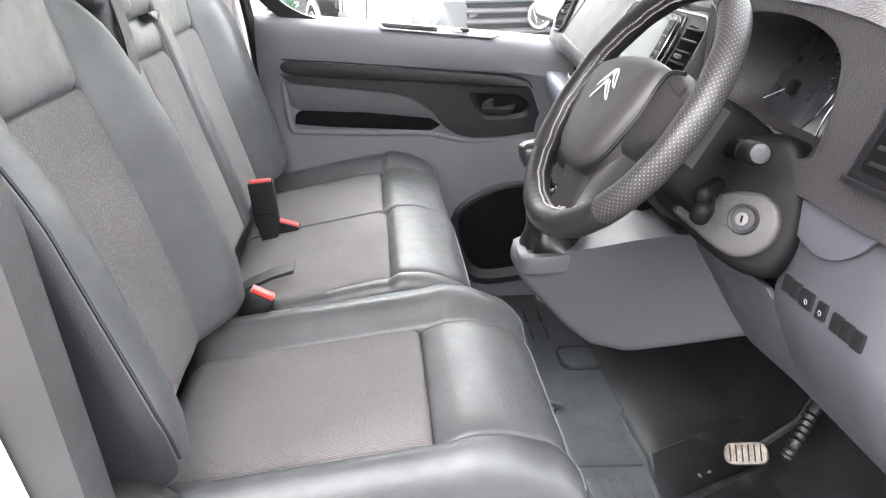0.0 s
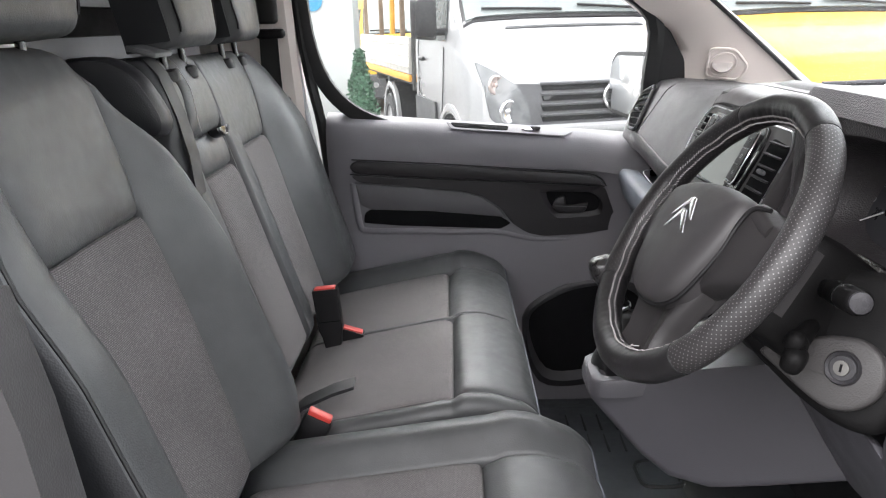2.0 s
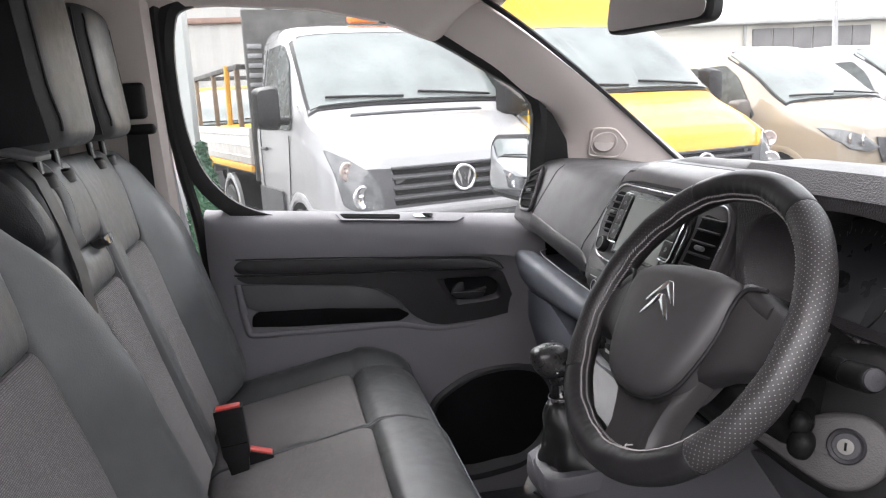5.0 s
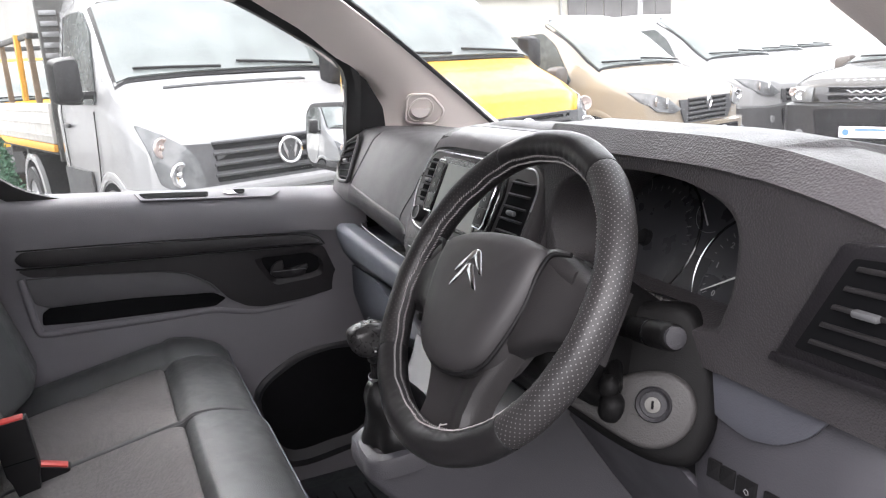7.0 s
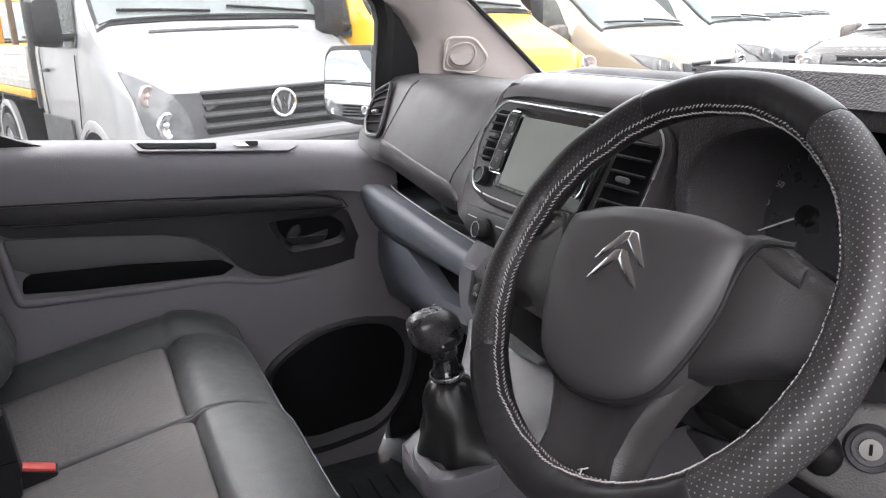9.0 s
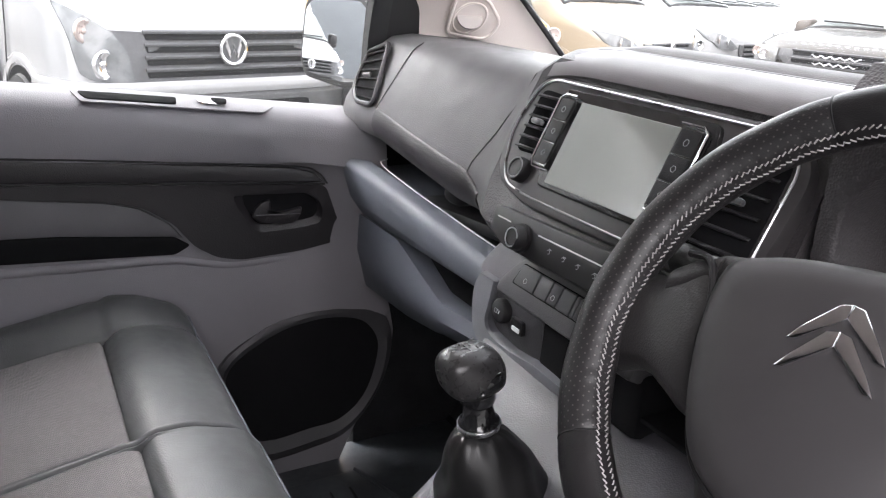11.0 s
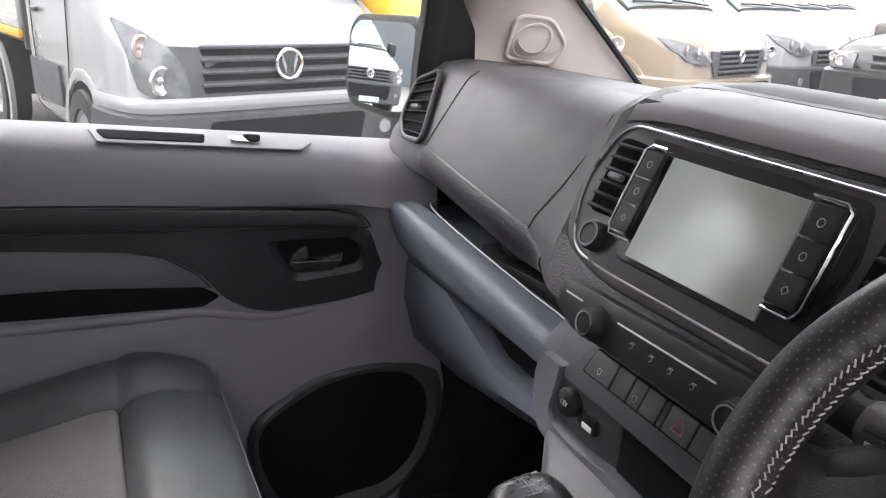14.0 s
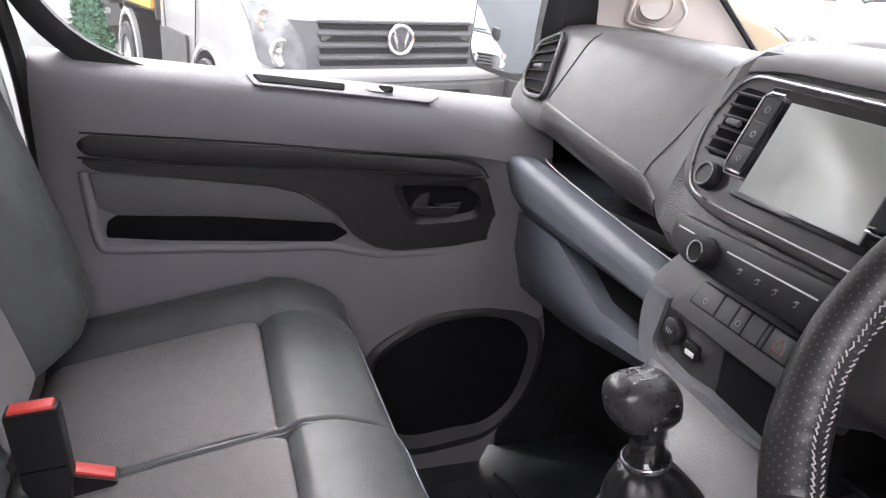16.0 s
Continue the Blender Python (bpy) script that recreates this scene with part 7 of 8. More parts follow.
        if split:
            part("side_cladding", patch([(wheels[0] + 0.46, split[0]), (tab[-1][0] - 0.10, split[0]), (tab[-1][0] - 0.10, split[1]), (wheels[0] + 0.46, split[1])], onside, 0.014), lower, v, "dark side cladding")
        onnose = lambda a_, b_, c, q=q: Vector((q * a_, nose_d(a_, b_) - 0.012 - c, b_))
        lm = part("headlamp", patch(rounded(lamps, 0.02, 4), onnose, 0.022, 5), LAMPBOX, v, "smoked headlamp")
        la, lb = sum(p[0] for p in lamps) / len(lamps), sum(p[1] for p in lamps) / len(lamps)
        tall = max(p[1] for p in lamps) - min(p[1] for p in lamps) > 0.3
        spots = ((la - 0.02, lb - 0.10, 0.085), (la + 0.05, lb + 0.085, 0.070)) if tall else ((la - 0.05, lb - 0.01, 0.062), (la + 0.06, lb + 0.015, 0.050))
        for k, (xa, zb2, rr) in enumerate(spots):
            part("reflector", lathe([(rr, 0.0), (rr, 0.010), (rr * 0.86, 0.014), (rr * 0.6, 0.004), (rr * 0.25, 0.002), (rr * 0.20, 0.012), (0.0, 0.014)], 24, Matrix.Translation((q * xa, nose_d(xa, zb2) - 0.042, zb2)) @ pose(0, 0, 0, 90, 0, 0) @ pose(0, 0, 0, 0, -25 * q, 0)), CHROME if k == 0 else PINK, lm, "clear round reflector")
        if mirror_z:
            mx, my = side_x(win[0][0] + 0.10, win[0][1]), win[0][0] + 0.08
            mw, mh = (0.20, 0.36) if tall else (0.22, 0.24)
            shell = rounded([(0, -mh / 2), (mw, -mh / 2 + 0.02), (mw, mh / 2 - 0.02), (0, mh / 2)], 0.06, 4)
            mr = part("wing_mirror", loft([[Vector((q * (mx + 0.07 + x * g + mw * (1 - g) / 2), my + y, mirror_z + z * g)) for x, z in shell] for y, g in ((-0.10, 0.55), (-0.08, 0.85), (-0.02, 1.0), (0.05, 1.0), (0.06, 0.9))]), BLACK if tall else MIRRORSHELL, v, "bulky wing mirror")
            part("mirror_arm", box((q * (mx + 0.04), my, mirror_z - mh * 0.30), (0.14, 0.07, 0.06), 0.02), BLACK, mr)
    # grille: a broad dark field with slots between bars
    gz0, gz1, gw, nb = grille
    gshape = [(-gw * 0.86, gz0), (gw * 0.86, gz0), (gw, 0.5 * (gz0 + gz1)), (gw, gz1), (0.55 * gw, gz1 - 0.012), (-0.55 * gw, gz1 - 0.012), (-gw, gz1), (-gw, 0.5 * (gz0 + gz1))]
    front = lambda a_, b_, c: Vector((a_, nose_d(abs(a_), b_) - 0.010 - c, b_))
    g = part("grille", patch(gshape, front, 0.020, 4), GRILLE, v, "dark slatted grille")
    for k in range(nb):
        z = gz0 + (gz1 - gz0) * (k + 0.55) / nb
        ww = gw * 0.74
        hh = 0.26 * (gz1 - gz0) / nb
        part("grille_slot", patch([(-ww, z - hh), (0, z - hh), (ww, z - hh), (ww * 1.02, z + hh), (0, z + hh), (-ww * 1.02, z + hh)], lambda a_, b_, c: Vector((a_, nose_d(abs(a_), b_) - 0.024 - c, b_)), 0.010, 3), hollow, g)
        part("grille_bar", tube([Vector((ww * q * 1.03, nose_d(abs(ww * q), z) - 0.036, z + hh * 1.5)) for q in (-1, -0.75, -0.5, -0.25, 0, 0.25, 0.5, 0.75, 1)], 0.012, 6), GRILLE, g)
    lz, lr = logo
    if lr:
        yb = nose_d(0, lz) - 0.050
        lg = part("badge", tube([Vector((lr * math.cos(q), yb - 0.012, lz + lr * math.sin(q))) for q in [k * math.pi / 16 for k in range(32)]], 0.013, 8, True), CHROME, v, "round chrome badge")
        part("badge_plate", lathe([(lr, 0), (lr, 0.012), (0, 0.012)], 28, Matrix.Translation((0, yb + 0.004, lz)) @ pose(0, 0, 0, 90, 0, 0)), VGREY, lg)
        for zz_, q in ((0.18, 1), (-0.16, 1)):
            part("badge_bar", tube([Vector((p * lr, yb - 0.014, lz + (r_ + zz_) * lr)) for p, r_ in ((-0.60, 0.55), (-0.28, -0.42), (0, 0.20), (0.28, -0.42), (0.60, 0.55))], 0.010, 6), CHROME, lg)
    elif lr == 0 and nose:
        # plain upright diamond in chrome
        yb = nose_d(0, lz) - 0.040
        part("badge", loft([[Vector((0.055 * math.sin(q * math.pi / 2) * g, yb - n, lz + 0.095 * math.cos(q * math.pi / 2) * g)) for q in range(4)] for n, g in ((0.0, 1.0), (0.025, 0.9), (0.03, 0.75), (0.015, 0.55))], caps=False), CHROME, v, "chrome badge")
    # bumper wrapping the nose
    zt = gz0 - 0.015 if lip is None else lip[0]
    def wrap(z, out):
        sl = []
        for q in (-1.0, -0.995, -0.98, -0.94, -0.86, -0.72, -0.5, -0.25, 0, 0.25, 0.5, 0.72, 0.86, 0.94, 0.98, 0.995, 1.0):
            x = q * (w + 0.012)
            sl.append(Vector((x * (1 + out * 0.5), min(nose_d(abs(q) * w * 0.998, max(z, 0.45)), 0.62) - 0.03 - out, z)))
        return sl
    def band(nm, z0, z1, out, mat, lab):
        rows = []
        for z, o in ((z0, out * 0.5), (z0 + 0.03, out), (0.5 * (z0 + z1), out * 1.1), (z1 - 0.02, out), (z1, out * 0.3)):
            f_ = wrap(z, o)
            rows.append(f_ + [p + Vector((0, 0.14, 0)) for p in reversed(f_)])
        return part(nm, loft(rows), mat, v, lab)
    bp_ = band("bumper", 0.24, zt, 0.05, lower, "deep plastic bumper" if lower is VGREY else "painted bumper")
    if lip:
        band("bumper_lip", lip[0] + 0.003, lip[1], 0.035, paint if paint is not YELLOW else SILVER, "pale lip under the grille")
    part("lower_grille", patch(rounded([(-0.50, 0.36), (0.50, 0.36), (0.56, zt - 0.05), (-0.56, zt - 0.05)], 0.05), lambda a_, b_, c: Vector((a_, nose_d(abs(a_), 0.55) - 0.088 - c, b_)), 0.012, 2), hollow, bp_, "dark lower intake")
    for q in (-1, 1):
        part("fog_lamp", lathe([(0.05, 0), (0.045, 0.012), (0, 0.014)], 18, Matrix.Translation((q * w * 0.74, nose_d(w * 0.74, 0.5) - 0.085, 0.47)) @ pose(0, 0, 0, 90, 0, 0)), LAMP, bp_)
    if plate:
        pz = 0.34 if lower is VGREY else 0.50
        yp = nose_d(0, 0.55) - 0.115
        pl = part("dealer_plate", box((0.0, yp, pz), (0.52, 0.012, 0.115), 0.004), PLATE, v, "white dealer plate")
        pm_ = Matrix.Translation((0, yp - 0.0068, pz)) @ pose(0, 0, 0, 90, 0, 0)
        words("plate_words", "VAN CENTRE", 0.058, pm_ @ Matrix.Translation((0.05, -0.022, 0)), BLUE, pl)
        part("plate_bar", box((0.05, yp - 0.0068, pz + 0.026), (0.30, 0.002, 0.022), 0), BLUE, pl)
        part("plate_emblem", lathe([(0.034, 0), (0.034, 0.001), (0, 0.001)], 18, pm_ @ Matrix.Translation((-0.19, 0, 0))), BLUE, pl)
    for d in wheels:
        for q in (-1, 1):
            ax_ = Matrix.Translation((q * (w - 0.005), d, 0.36)) @ pose(0, 0, 0, 0, 90 * q, 0)
            part("wheel_arch", lathe([(0.47, -0.02), (0.47, 0.018), (0.44, 0.030), (0.405, 0.022), (0.40, -0.02)], 32, ax_, caps=False), paint if lower is VGREY else lower, v, "flared wheel arch")
            part("arch_hollow", lathe([(0.40, 0.012), (0.38, 0.014), (0, 0.014)], 32, ax_), hollow, v)
            ty = part("tyre", lathe([(0.20, -0.16), (0.33, -0.16), (0.350, -0.12), (0.350, 0.02), (0.335, 0.05), (0.22, 0.055), (0.205, 0.03)], 32, Matrix.Translation((q * (w - 0.020), d, 0.350)) @ pose(0, 0, 0, 0, 90 * q, 0), caps=False), TYRE, v)
            part("rim", lathe([(0.215, 0.03), (0.205, 0.045), (0.17, 0.02), (0.10, 0.03), (0.07, 0.05), (0.055, 0.06), (0, 0.06)], 28, Matrix.Translation((q * (w - 0.020), d, 0.350)) @ pose(0, 0, 0, 0, 90 * q, 0)), STEEL, ty, "dull steel rim")
            for k in range(10):
                an = 2 * math.pi * k / 10
                part("rim_hole", lathe([(0.022, 0), (0.022, 0.004), (0, 0.004)], 10, Matrix.Translation((q * (w - 0.020), d, 0.350)) @ pose(0, 0, 0, 0, 90 * q, 0) @ Matrix.Translation((0.14 * math.cos(an), 0.14 * math.sin(an), 0.022))), hollow, ty)
    return v


DARKLOW = material("dark_lower_paint", (0.022, 0.022, 0.023), 0.35, spread=0.1)
PINK = material("rosy_reflector", (0.50, 0.42, 0.39), 0.3, metal=0.6, spread=0.1)
LAMPBOX = material("headlamp_smoke", (0.115, 0.118, 0.122), 0.2, spread=0.3, stain=12, coat=0.2)
SIDEGLASS = material("vehicle_side_glass", (0.06, 0.068, 0.066), 0.25, spread=0.3, stain=2, spec=0.3)
MIRRORSHELL = material("brown_grey_shell", (0.10, 0.085, 0.075), 0.4, spread=0.1)
SILVER = material("silver_grey_paint", (0.42, 0.42, 0.42), 0.3, coat=0.4, spread=0.06)
# big white pick-up truck
def big_tab(h, L, rear):
    """Nose, bonnet, windscreen slope and cab or box of a large van."""
    rows = [(0.0, 0.66, 0.42, 0.74, 0.99, 0.52), (0.05, 0.84, 0.40, 0.88, 1.10, 0.66), (0.14, 0.93, 0.38, 1.0, 1.17, 0.76), (0.36, 0.985, 0.36, 1.12, 1.27, 0.84), (0.70, 1.005, 0.36, 1.26, 1.40, 0.90), (0.80, 1.005, 0.36, 1.28, 1.50, 0.90), (1.12, 1.005, 0.36, 1.32, 1.80, 0.87), (1.42, 1.005, 0.36, 1.33, 2.07, 0.83), (1.56, 1.005, 0.36, 1.33, min(h, 2.15), 0.82)]
    return rows + rear


cab_tab = big_tab(2.22, 2.2, [(1.75, 1.005, 0.36, 1.33, 2.20, 0.82), (2.15, 1.005, 0.36, 1.33, 2.22, 0.82), (2.2, 0.99, 0.40, 1.33, 2.20, 0.80)])
win_cab = [(0.98, 1.32), (1.92, 1.32), (1.92, 2.02), (1.52, 2.03), (1.30, 1.86)]
lamp_big = [(0.63, 0.74), (0.70, 0.725), (0.86, 0.745), (0.905, 0.78), (0.93, 0.92), (0.94, 1.06), (0.945, 1.18), (0.90, 1.15), (0.82, 1.09), (0.73, 1.02), (0.665, 0.92)]
SCREEN_BIG = ((0.80, 0.885), (1.44, 0.80))
truck = vehicle("pickup_truck", "white pick-up truck with dropside bed and roof beacon", "truck", (1.20, 5.84), 14.5, cab_tab, 1.0, WHITE, SCREEN_BIG, win_cab, lamp_big, (0.92, 0.088), (0.735, 1.03, 0.74, 4), (0.85, 3.6), 1.50, lip=(0.645, 0.735), split=(0.52, 0.80))
part("bonnet_vent", patch(rounded([(-0.60, 0.685), (0.60, 0.685), (0.55, 0.745), (-0.55, 0.745)], 0.02), lambda a, b, c: Vector((a, b, 1.40 + 0.35 * (b - 0.70) + 0.012 - 0.02 * a * a + c)), 0.010), VGREY, truck, "dark slatted bonnet vent")
part("headboard", box((0, 2.42, 1.62), (1.98, 0.05, 1.62), 0.01), HEADSTEEL, truck, "dark steel headboard")
for k in range(7):
    part("headboard_slat", box((-0.90, 2.385, 1.55 + 0.09 * k), (0.14, 0.012, 0.045), 0.004), WHITE, truck)
part("bed", box((0, 4.1, 0.92), (2.0, 3.3, 0.10), 0.01), VGREY, truck)
for k in range(4):
    part("bed_crossbar", box((0, 2.8 + 0.9 * k, 0.80), (1.7, 0.10, 0.14), 0.01), HEADSTEEL, truck)
for s_ in (-1, 1):
    part("dropside", box((s_ * 1.0, 4.1, 1.15), (0.04, 3.3, 0.36), 0.01), BED, truck, "alloy dropside")
    for z in (1.04, 1.15, 1.26):
        part("dropside_rib", box((s_ * 1.022, 4.1, z), (0.012, 3.28, 0.02), 0.004), BED, truck)
    part("marker_stripe", box((s_ * 1.0, 4.1, 0.93), (0.05, 3.3, 0.07), 0.01), ORANGE, truck, "orange reflective strip")
    part("chassis_rail", box((s_ * 0.45, 3.9, 0.68), (0.09, 3.2, 0.18), 0.01), HEADSTEEL, truck)
    part("mudguard", loft([[Vector((s_ * x, 3.6 + 0.46 * math.cos(q), 0.36 + 0.46 * math.sin(q))) for x in (0.72, 1.0)] + [Vector((s_ * x, 3.6 + 0.44 * math.cos(q), 0.36 + 0.44 * math.sin(q))) for x in (1.0, 0.72)] for q in [math.pi * k / 10 for k in range(11)]]), BLACK, truck)
    for d in (2.9, 4.2, 5.4):
        part("rack_post", box((s_ * 0.98, d, 1.62), (0.05, 0.05, 0.62), 0.006), RUST, truck)
    part("rack_rail", box((s_ * 0.98, 4.2, 1.93), (0.05, 2.8, 0.05), 0.006), HEADSTEEL, truck)
for d in (2.9, 5.4):
    part("rack_cross", box((0, d, 1.93), (1.92, 0.05, 0.05), 0.006), HEADSTEEL, truck)
part("ratchet_strap", tube([Vector((-1.01, 3.25, 1.96)), Vector((-1.015, 3.25, 1.7)), Vector((-1.02, 3.27, 1.35))], 0.028, 6), ORANGE, truck, "hanging orange strap")
part("beacon", box((0.1, 1.85, 2.275), (0.46, 0.14, 0.075), 0.03, 3), material("amber", (0.85, 0.22, 0.05), 0.3), truck, "orange roof beacon")
part("work_lamp", lathe([(0.02, 0), (0.055, 0.02), (0.06, 0.08), (0.03, 0.10), (0, 0.10)], 16, Matrix.Translation((-0.72, 2.42, 2.43))), BLACK, truck, "small black lamp")

van_tab = lambda h, L=5.2: big_tab(h, L, [(1.80, 1.005, 0.36, 1.33, h - 0.12, 0.84), (2.3, 1.005, 0.36, 1.33, h, 0.86), (L, 1.005, 0.36, 1.33, h, 0.86), (L + 0.1, 0.96, 0.40, 1.33, h - 0.1, 0.80)])
vehicle("yellow_van", "yellow high-roof delivery van", "van", (3.24, 5.92), 14.5, van_tab(2.62), 1.0, YELLOW, SCREEN_BIG, win_cab, lamp_big, (0.87, 0.088), (0.735, 0.985, 0.74, 4), (0.85, 4.2), 1.50, lip=(0.645, 0.735))
mid_tab = [(0.0, 0.56, 0.30, 0.66, 0.90, 0.46), (0.05, 0.76, 0.27, 0.78, 0.98, 0.60), (0.15, 0.87, 0.25, 0.90, 1.04, 0.70), (0.40, 0.94, 0.24, 1.00, 1.13, 0.80), (0.78, 0.955, 0.24, 1.08, 1.24, 0.84), (0.90, 0.955, 0.24, 1.10, 1.31, 0.83), (1.30, 0.955, 0.24, 1.14, 1.62, 0.79), (1.72, 0.955, 0.24, 1.14, 1.88, 0.74), (1.95, 0.955, 0.24, 1.14, 1.94, 0.74), (2.4, 0.955, 0.24, 1.14, 1.97, 0.75), (4.8, 0.955, 0.24, 1.14, 1.95, 0.76), (4.95, 0.91, 0.30, 1.14, 1.86, 0.70)]
win_mid = [(1.16, 1.14), (2.02, 1.14), (2.02, 1.72), (1.74, 1.73), (1.52, 1.58)]
win_rear = [(2.14, 1.14), (2.95, 1.14), (2.95, 1.72), (2.14, 1.72)]
lamp_mid = [(0.50, 0.80), (0.62, 0.76), (0.82, 0.80), (0.90, 0.90), (0.925, 1.02), (0.84, 1.0), (0.66, 0.92)]
SCREEN_MID = ((0.88, 0.80), (1.74, 0.72))
vehicle("sand_van", "sand-gold panel van with chrome badge", "van", (6.35, 7.15), 15, mid_tab, 0.955, SAND, SCREEN_MID, win_mid, lamp_mid, (0.85, 0), (0.64, 0.90, 0.50, 5), (0.85, 4.0), 1.22, lower=SAND, nose=True, glass2=win_rear)
vehicle("white_van", "white panel van with dark bumper", "van", (8.75, 8.0), 14, mid_tab, 0.955, WHITE, SCREEN_MID, win_mid, lamp_mid, (0.86, 0), (0.66, 0.84, 0.45, 3), (0.85, 4.0), 1.22)
vehicle("white_van", "white panel van with dark bumper and roof bars", "van", (11.4, 9.7), 14, mid_tab, 0.955, WHITE, SCREEN_MID, win_mid, lamp_mid, (0.86, 0), (0.66, 0.84, 0.45, 3), (0.85, 4.0), 1.22, glass2=win_rear)
vehicle("white_van", "white panel van with dark bumper", "van", (14.2, 11.4), 14, mid_tab, 0.955, WHITE, SCREEN_MID, win_mid, lamp_mid, (0.86, 0), (0.66, 0.84, 0.45, 3), (0.85, 4.0), 1.22)
car_tab = [(0.0, 0.66, 0.38, 0.72, 0.90, 0.60), (0.05, 0.84, 0.35, 0.84, 0.98, 0.72), (0.16, 0.92, 0.32, 0.92, 1.03, 0.80), (0.5, 0.955, 0.31, 1.0, 1.08, 0.84), (1.15, 0.96, 0.30, 1.04, 1.14, 0.84), (1.28, 0.96, 0.30, 1.05, 1.20, 0.82), (1.95, 0.96, 0.30, 1.06, 1.60, 0.70), (2.5, 0.96, 0.30, 1.06, 1.66, 0.68), (4.0, 0.95, 0.34, 1.06, 1.60, 0.66), (4.3, 0.92, 0.40, 1.0, 1.2, 0.62)]
car = vehicle("estate_car", "dark bronze off-road car with mesh grille", "car", (7.2, 5.7), -76, car_tab, 0.955, BRONZE, ((1.24, 0.80), (1.92, 0.68)), [(1.72, 1.08), (2.5, 1.08), (2.5, 1.54), (2.15, 1.55)], [(0.60, 0.80), (0.86, 0.80), (0.93, 0.86), (0.93, 0.96), (0.86, 0.965), (0.60, 0.95)], (0.86, None), (0.80, 0.955, 0.58, 2), (0.85, 3.5), 1.12, lower=DARKLOW)
for k in range(10):
    part("bonnet_mark", box((-0.40 + 0.088 * k, 0.105, 1.006), (0.042, 0.008, 0.030), 0.002, 1, pose(0, 0, 0, -30, 0, 0)), SATIN, car)
for z in (0.835, 0.905):
    part("mesh_bar", tube([Vector((0.56 * q, 0.02 + 0.09 * q * q - 0.06, z + (0.012 if k % 2 else -0.012))) for k, q in enumerate([-1 + 2 * j / 24 for j in range(25)])], 0.009, 6), SATIN, car, "bright mesh bar")
# vans standing behind, seen in the outside mirror
for x, y, yaw_ in ((-14.0, 10.6, 30), (-15.4, 14.2, 28), (-16.8, 17.8, 28)):
    vehicle("white_van", "tall white panel van parked behind", "van", (x, y), yaw_, van_tab(2.5), 1.0, WHITE, SCREEN_BIG, win_cab, lamp_big, (0.92, 0.088), (0.735, 1.03, 0.74, 4), (0.85, 4.2), 1.50)
vehicle("yellow_van", "small yellow van parked behind the truck", "van", (-0.55, 13.4), 10, mid_tab, 0.955, YELLOW, SCREEN_MID, win_mid, lamp_mid, (0.86, 0), (0.66, 0.84, 0.45, 3), (0.85, 4.0), 1.22, plate=False)
# dark shed and bare trees behind, seen in the outside mirror
shed2 = thing("dark_shed", "long dark metal shed at the yard's end", "building", kind="structure")
part("wall", box((-34, 24, 2.6), (30, 6, 5.2), 0.05, 2, pose(0, 0, 0, 0, 0, 30)), material("dark_cladding", (0.12, 0.13, 0.14), 0.6, stain=0.8), shed2)
wood = bmesh.new()
rw_ = random.Random(9)
for k in range(60):
    x, y = -44 + 30 * rw_.random(), 34 + 6 * rw_.random()
    h = 8 + 5 * rw_.random()
    for j in range(26):
        z0 = h * (0.25 + 0.7 * rw_.random())
        a, L = rw_.random() * 6.28, 1.6 * (1.1 - z0 / h / 1.3)
        p, e = Vector((x, y, z0)), Vector((x + L * math.cos(a), y + L * math.sin(a), z0 + 0.8 * L))
        wood.faces.new([wood.verts.new(p + Vector((0, 0, 0.05))), wood.verts.new(p - Vector((0, 0, 0.05))), wood.verts.new(e)])
    wood.faces.new([wood.verts.new((x - 0.15, y, 0)), wood.verts.new((x + 0.15, y, 0)), wood.verts.new((x, y, h))])
woods = part("bare_trees", wood, material("bark", (0.10, 0.08, 0.07), 0.9), smooth=False)
tagged(woods, "row of bare winter trees on the skyline", "trees", kind="stuff")

# buildings
# unseen wall, added to keep low light out of the open door
behind = thing("unseen_blocking_wall", "unseen grey wall added to block low light on the driver's side", "building", kind="structure")
part("wall", box((-2, -9.0, 2.1), (60, 0.4, 4.2), 0.02), material("blocking_wall_grey", (0.22, 0.22, 0.215), 0.7, spread=0.1, stain=0.8), behind)
part("wall_cap", box((-2, -9.2, 4.25), (60.4, 1.0, 0.2), 0.03), HEADSTEEL, behind)
CLAD = material("grey_cladding", (0.36, 0.36, 0.35), 0.7, spread=0.06, stain=1.5)
shed = thing("warehouse", "pale grey corrugated warehouse", "building", kind="structure")
bm = bmesh.new()
cols = []
for k in range(191):
    x = -14 + 0.10 * k
    y = 20.0 + (0.02 if (k // 2) % 2 else 0.0)
    cols.append((bm.verts.new((x, y, 0)), bm.verts.new((x, y, 8.0))))
for (a, b), (c_, d_) in zip(cols, cols[1:]):
    bm.faces.new((a, c_, d_, b))
part("wall", bm, CLAD, shed, smooth=False)
part("gutter", box((-4.5, 19.95, 3.66), (19, 0.12, 0.14), 0.03), material("brown_gutter", (0.22, 0.14, 0.11), 0.5), shed, "brown gutter line")
part("roof", box((-4.5, 23, 8.1), (19.2, 6.4, 0.2), 0.02), CLAD, shed)
corner = thing("white_hut", "white panelled corner building", "building", kind="structure")
part("wall", box((-2.5, 6.8, 2.2), (3.48, 0.4, 4.4), 0.02), material("white_panel", (0.42, 0.435, 0.42), 0.5, stain=2), corner)
part("sign", lathe([(0.085, 0), (0.085, 0.01), (0, 0.01)], 24, Matrix.Translation((-1.09, 6.59, 1.66)) @ pose(0, 0, 0, 90, 0, 0)), plain("sign_blue", (0.03, 0.20, 0.38), 0.5), corner, "round blue sign")
far_ = thing("far_building", "low beige industrial building with dark shutters", "building", kind="structure")
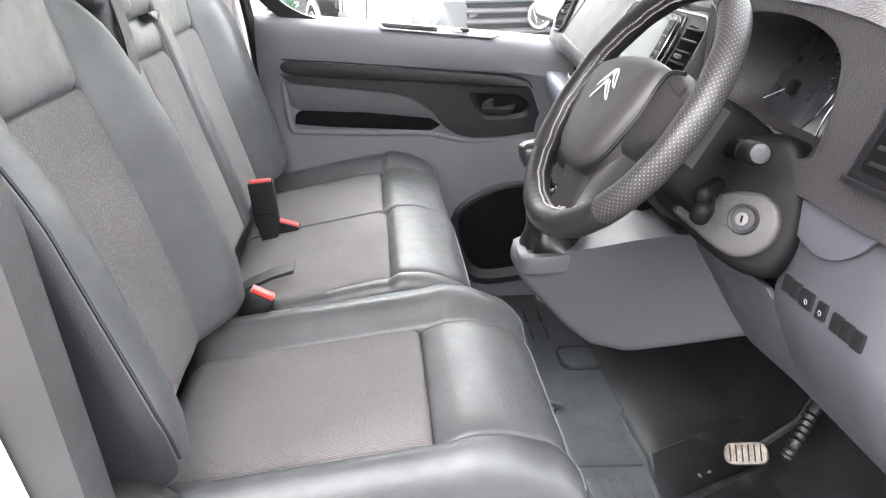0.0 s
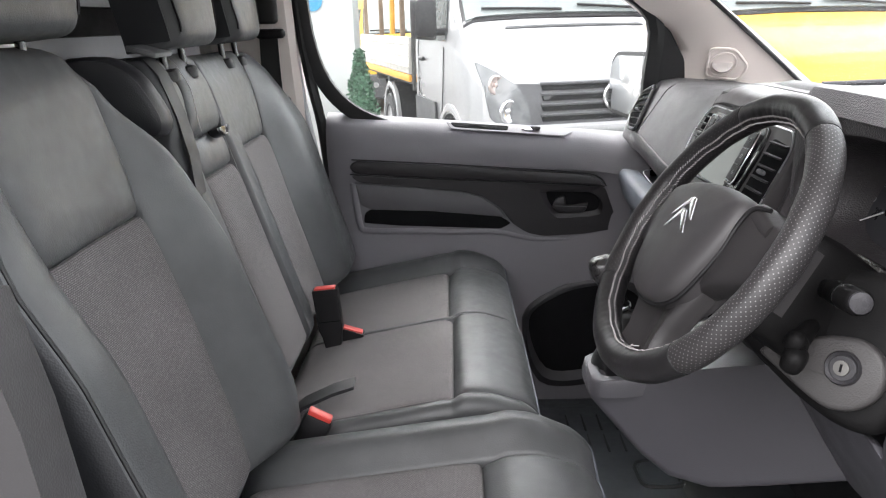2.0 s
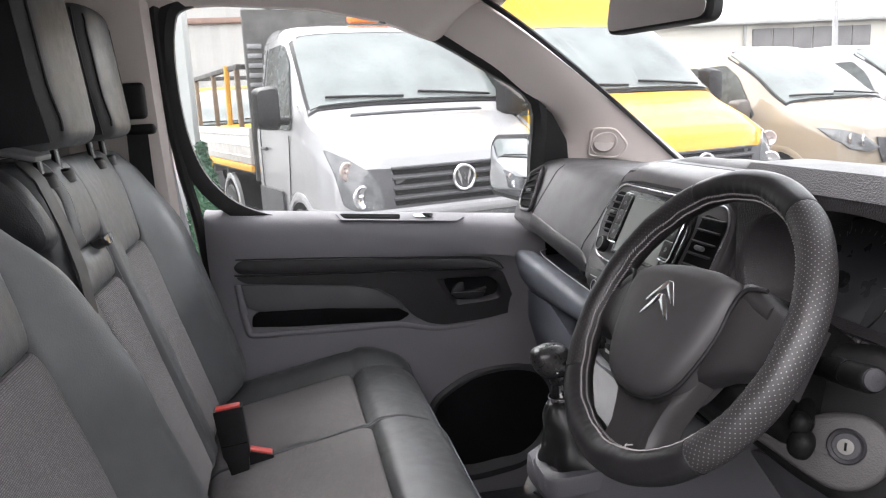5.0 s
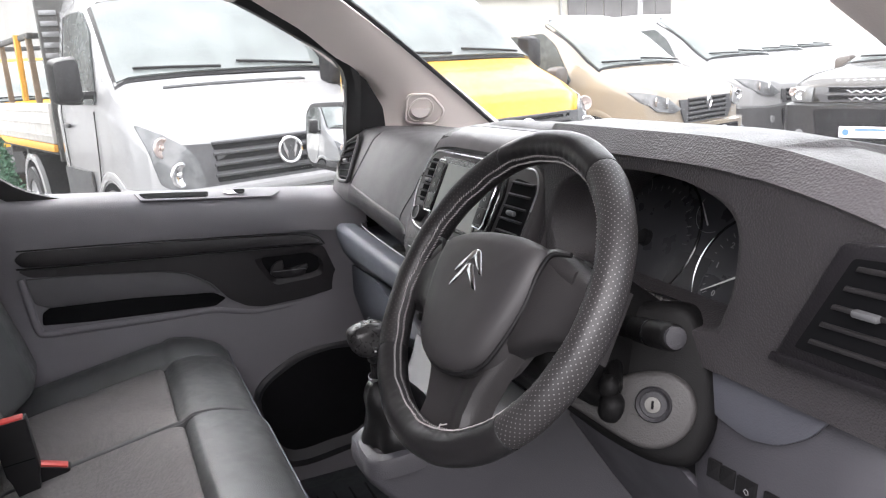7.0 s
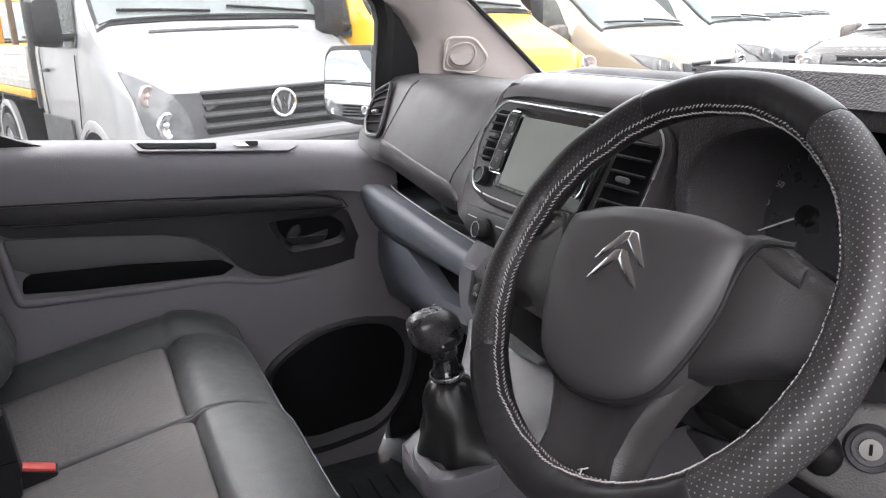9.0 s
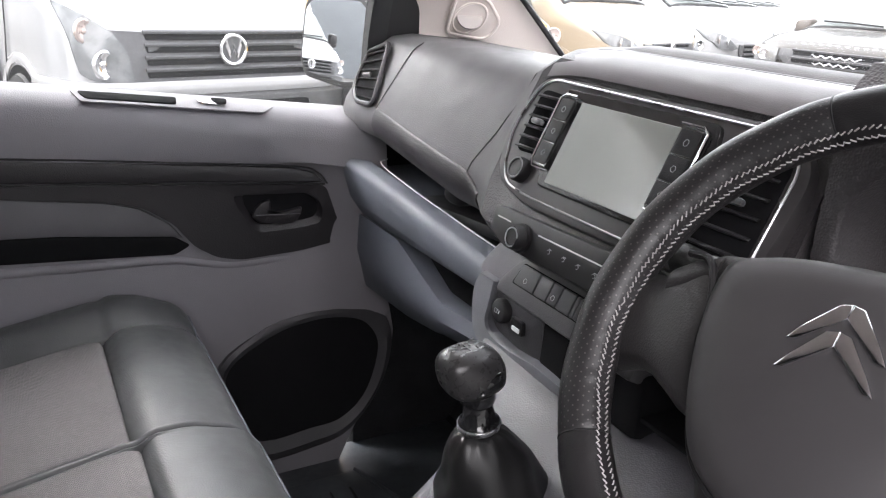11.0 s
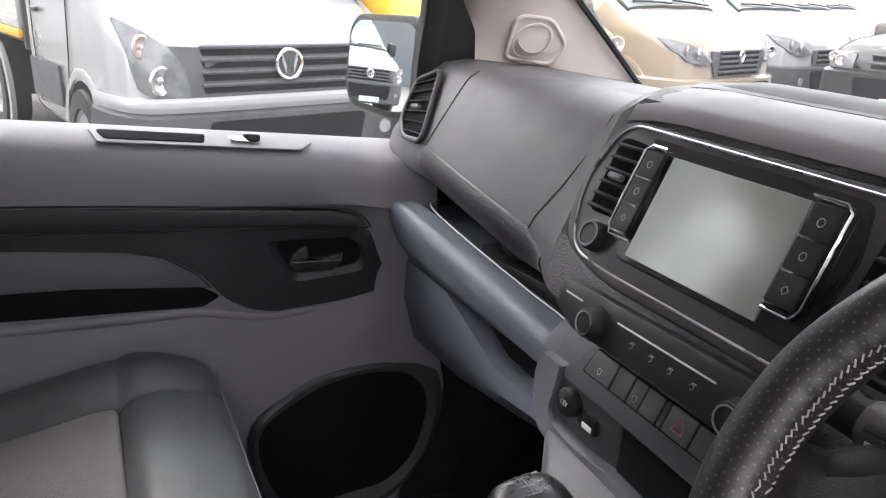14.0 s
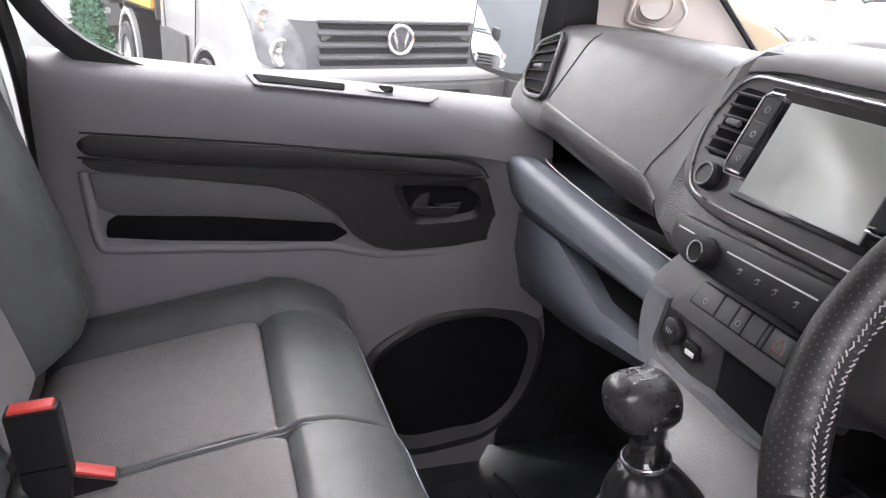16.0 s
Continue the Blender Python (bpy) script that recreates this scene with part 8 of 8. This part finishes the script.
part("wall", box((26, 38, 2.15), (36, 8, 4.3), 0.05), material("beige_wall", (0.50, 0.48, 0.43), 0.8, stain=0.6), far_)
part("roof", box((26, 38, 4.42), (37, 9, 0.26), 0.1), material("grey_roof", (0.40, 0.40, 0.39), 0.8, stain=0.6), far_)
part("downpipe", tube([(21.8, 33.9, 0), (21.8, 33.9, 4.3)], 0.07, 8), CLAD, far_)
for k in range(6):
    part("shutter", box((22.75 + 1.08 * k, 33.96, 2.05), (1.02, 0.08, 4.1), 0.02), material("dark_shutter", (0.15, 0.145, 0.145), 0.7, stain=1.5) if k == 0 else bpy.data.materials["dark_shutter"], far_, "dark sliding shutter")
pole = thing("lamp_post", "grey steel lamp post", "lamp post")
part("mast", tube([(17.2, 22, 0), (17.2, 22, 4), (17.2, 22, 9)], [0.10, 0.08, 0.06], 10), STEEL, pole)
tree = thing("topiary", "clipped artificial topiary cone in a grey pot", "plant")
LEAF = material("leaf_green", (0.04, 0.10, 0.055), 0.7, spread=0.4, stain=30)
bm = bmesh.new()
rnd = random.Random(4)
for k in range(2600):
    h = rnd.random() ** 1.4
    a = rnd.random() * 2 * math.pi
    r = 0.22 * (1 - h) + 0.01 + rnd.uniform(-0.015, 0.02)
    p = Vector((-0.68 + r * math.cos(a), 6.15 + r * math.sin(a), 0.34 + 0.94 * h))
    d1, d2 = Vector((rnd.gauss(0, 1), rnd.gauss(0, 1), rnd.gauss(0, 1))).normalized() * 0.022, Vector((rnd.gauss(0, 1), rnd.gauss(0, 1), rnd.gauss(0, 1))).normalized() * 0.022
    bm.faces.new([bm.verts.new(p + d1), bm.verts.new(p + d2), bm.verts.new(p - d1)])
part("leaves", bm, LEAF, tree, smooth=False)
part("core", lathe([(0.21, 0.34), (0.01, 1.27), (0, 1.27)], 16, Matrix.Translation((-0.68, 6.15, 0))), LEAF, tree)
part("pot", lathe([(0.12, 0), (0.17, 0.30), (0.18, 0.34), (0.15, 0.34)], 20, Matrix.Translation((-0.68, 6.15, 0))), VGREY, tree)
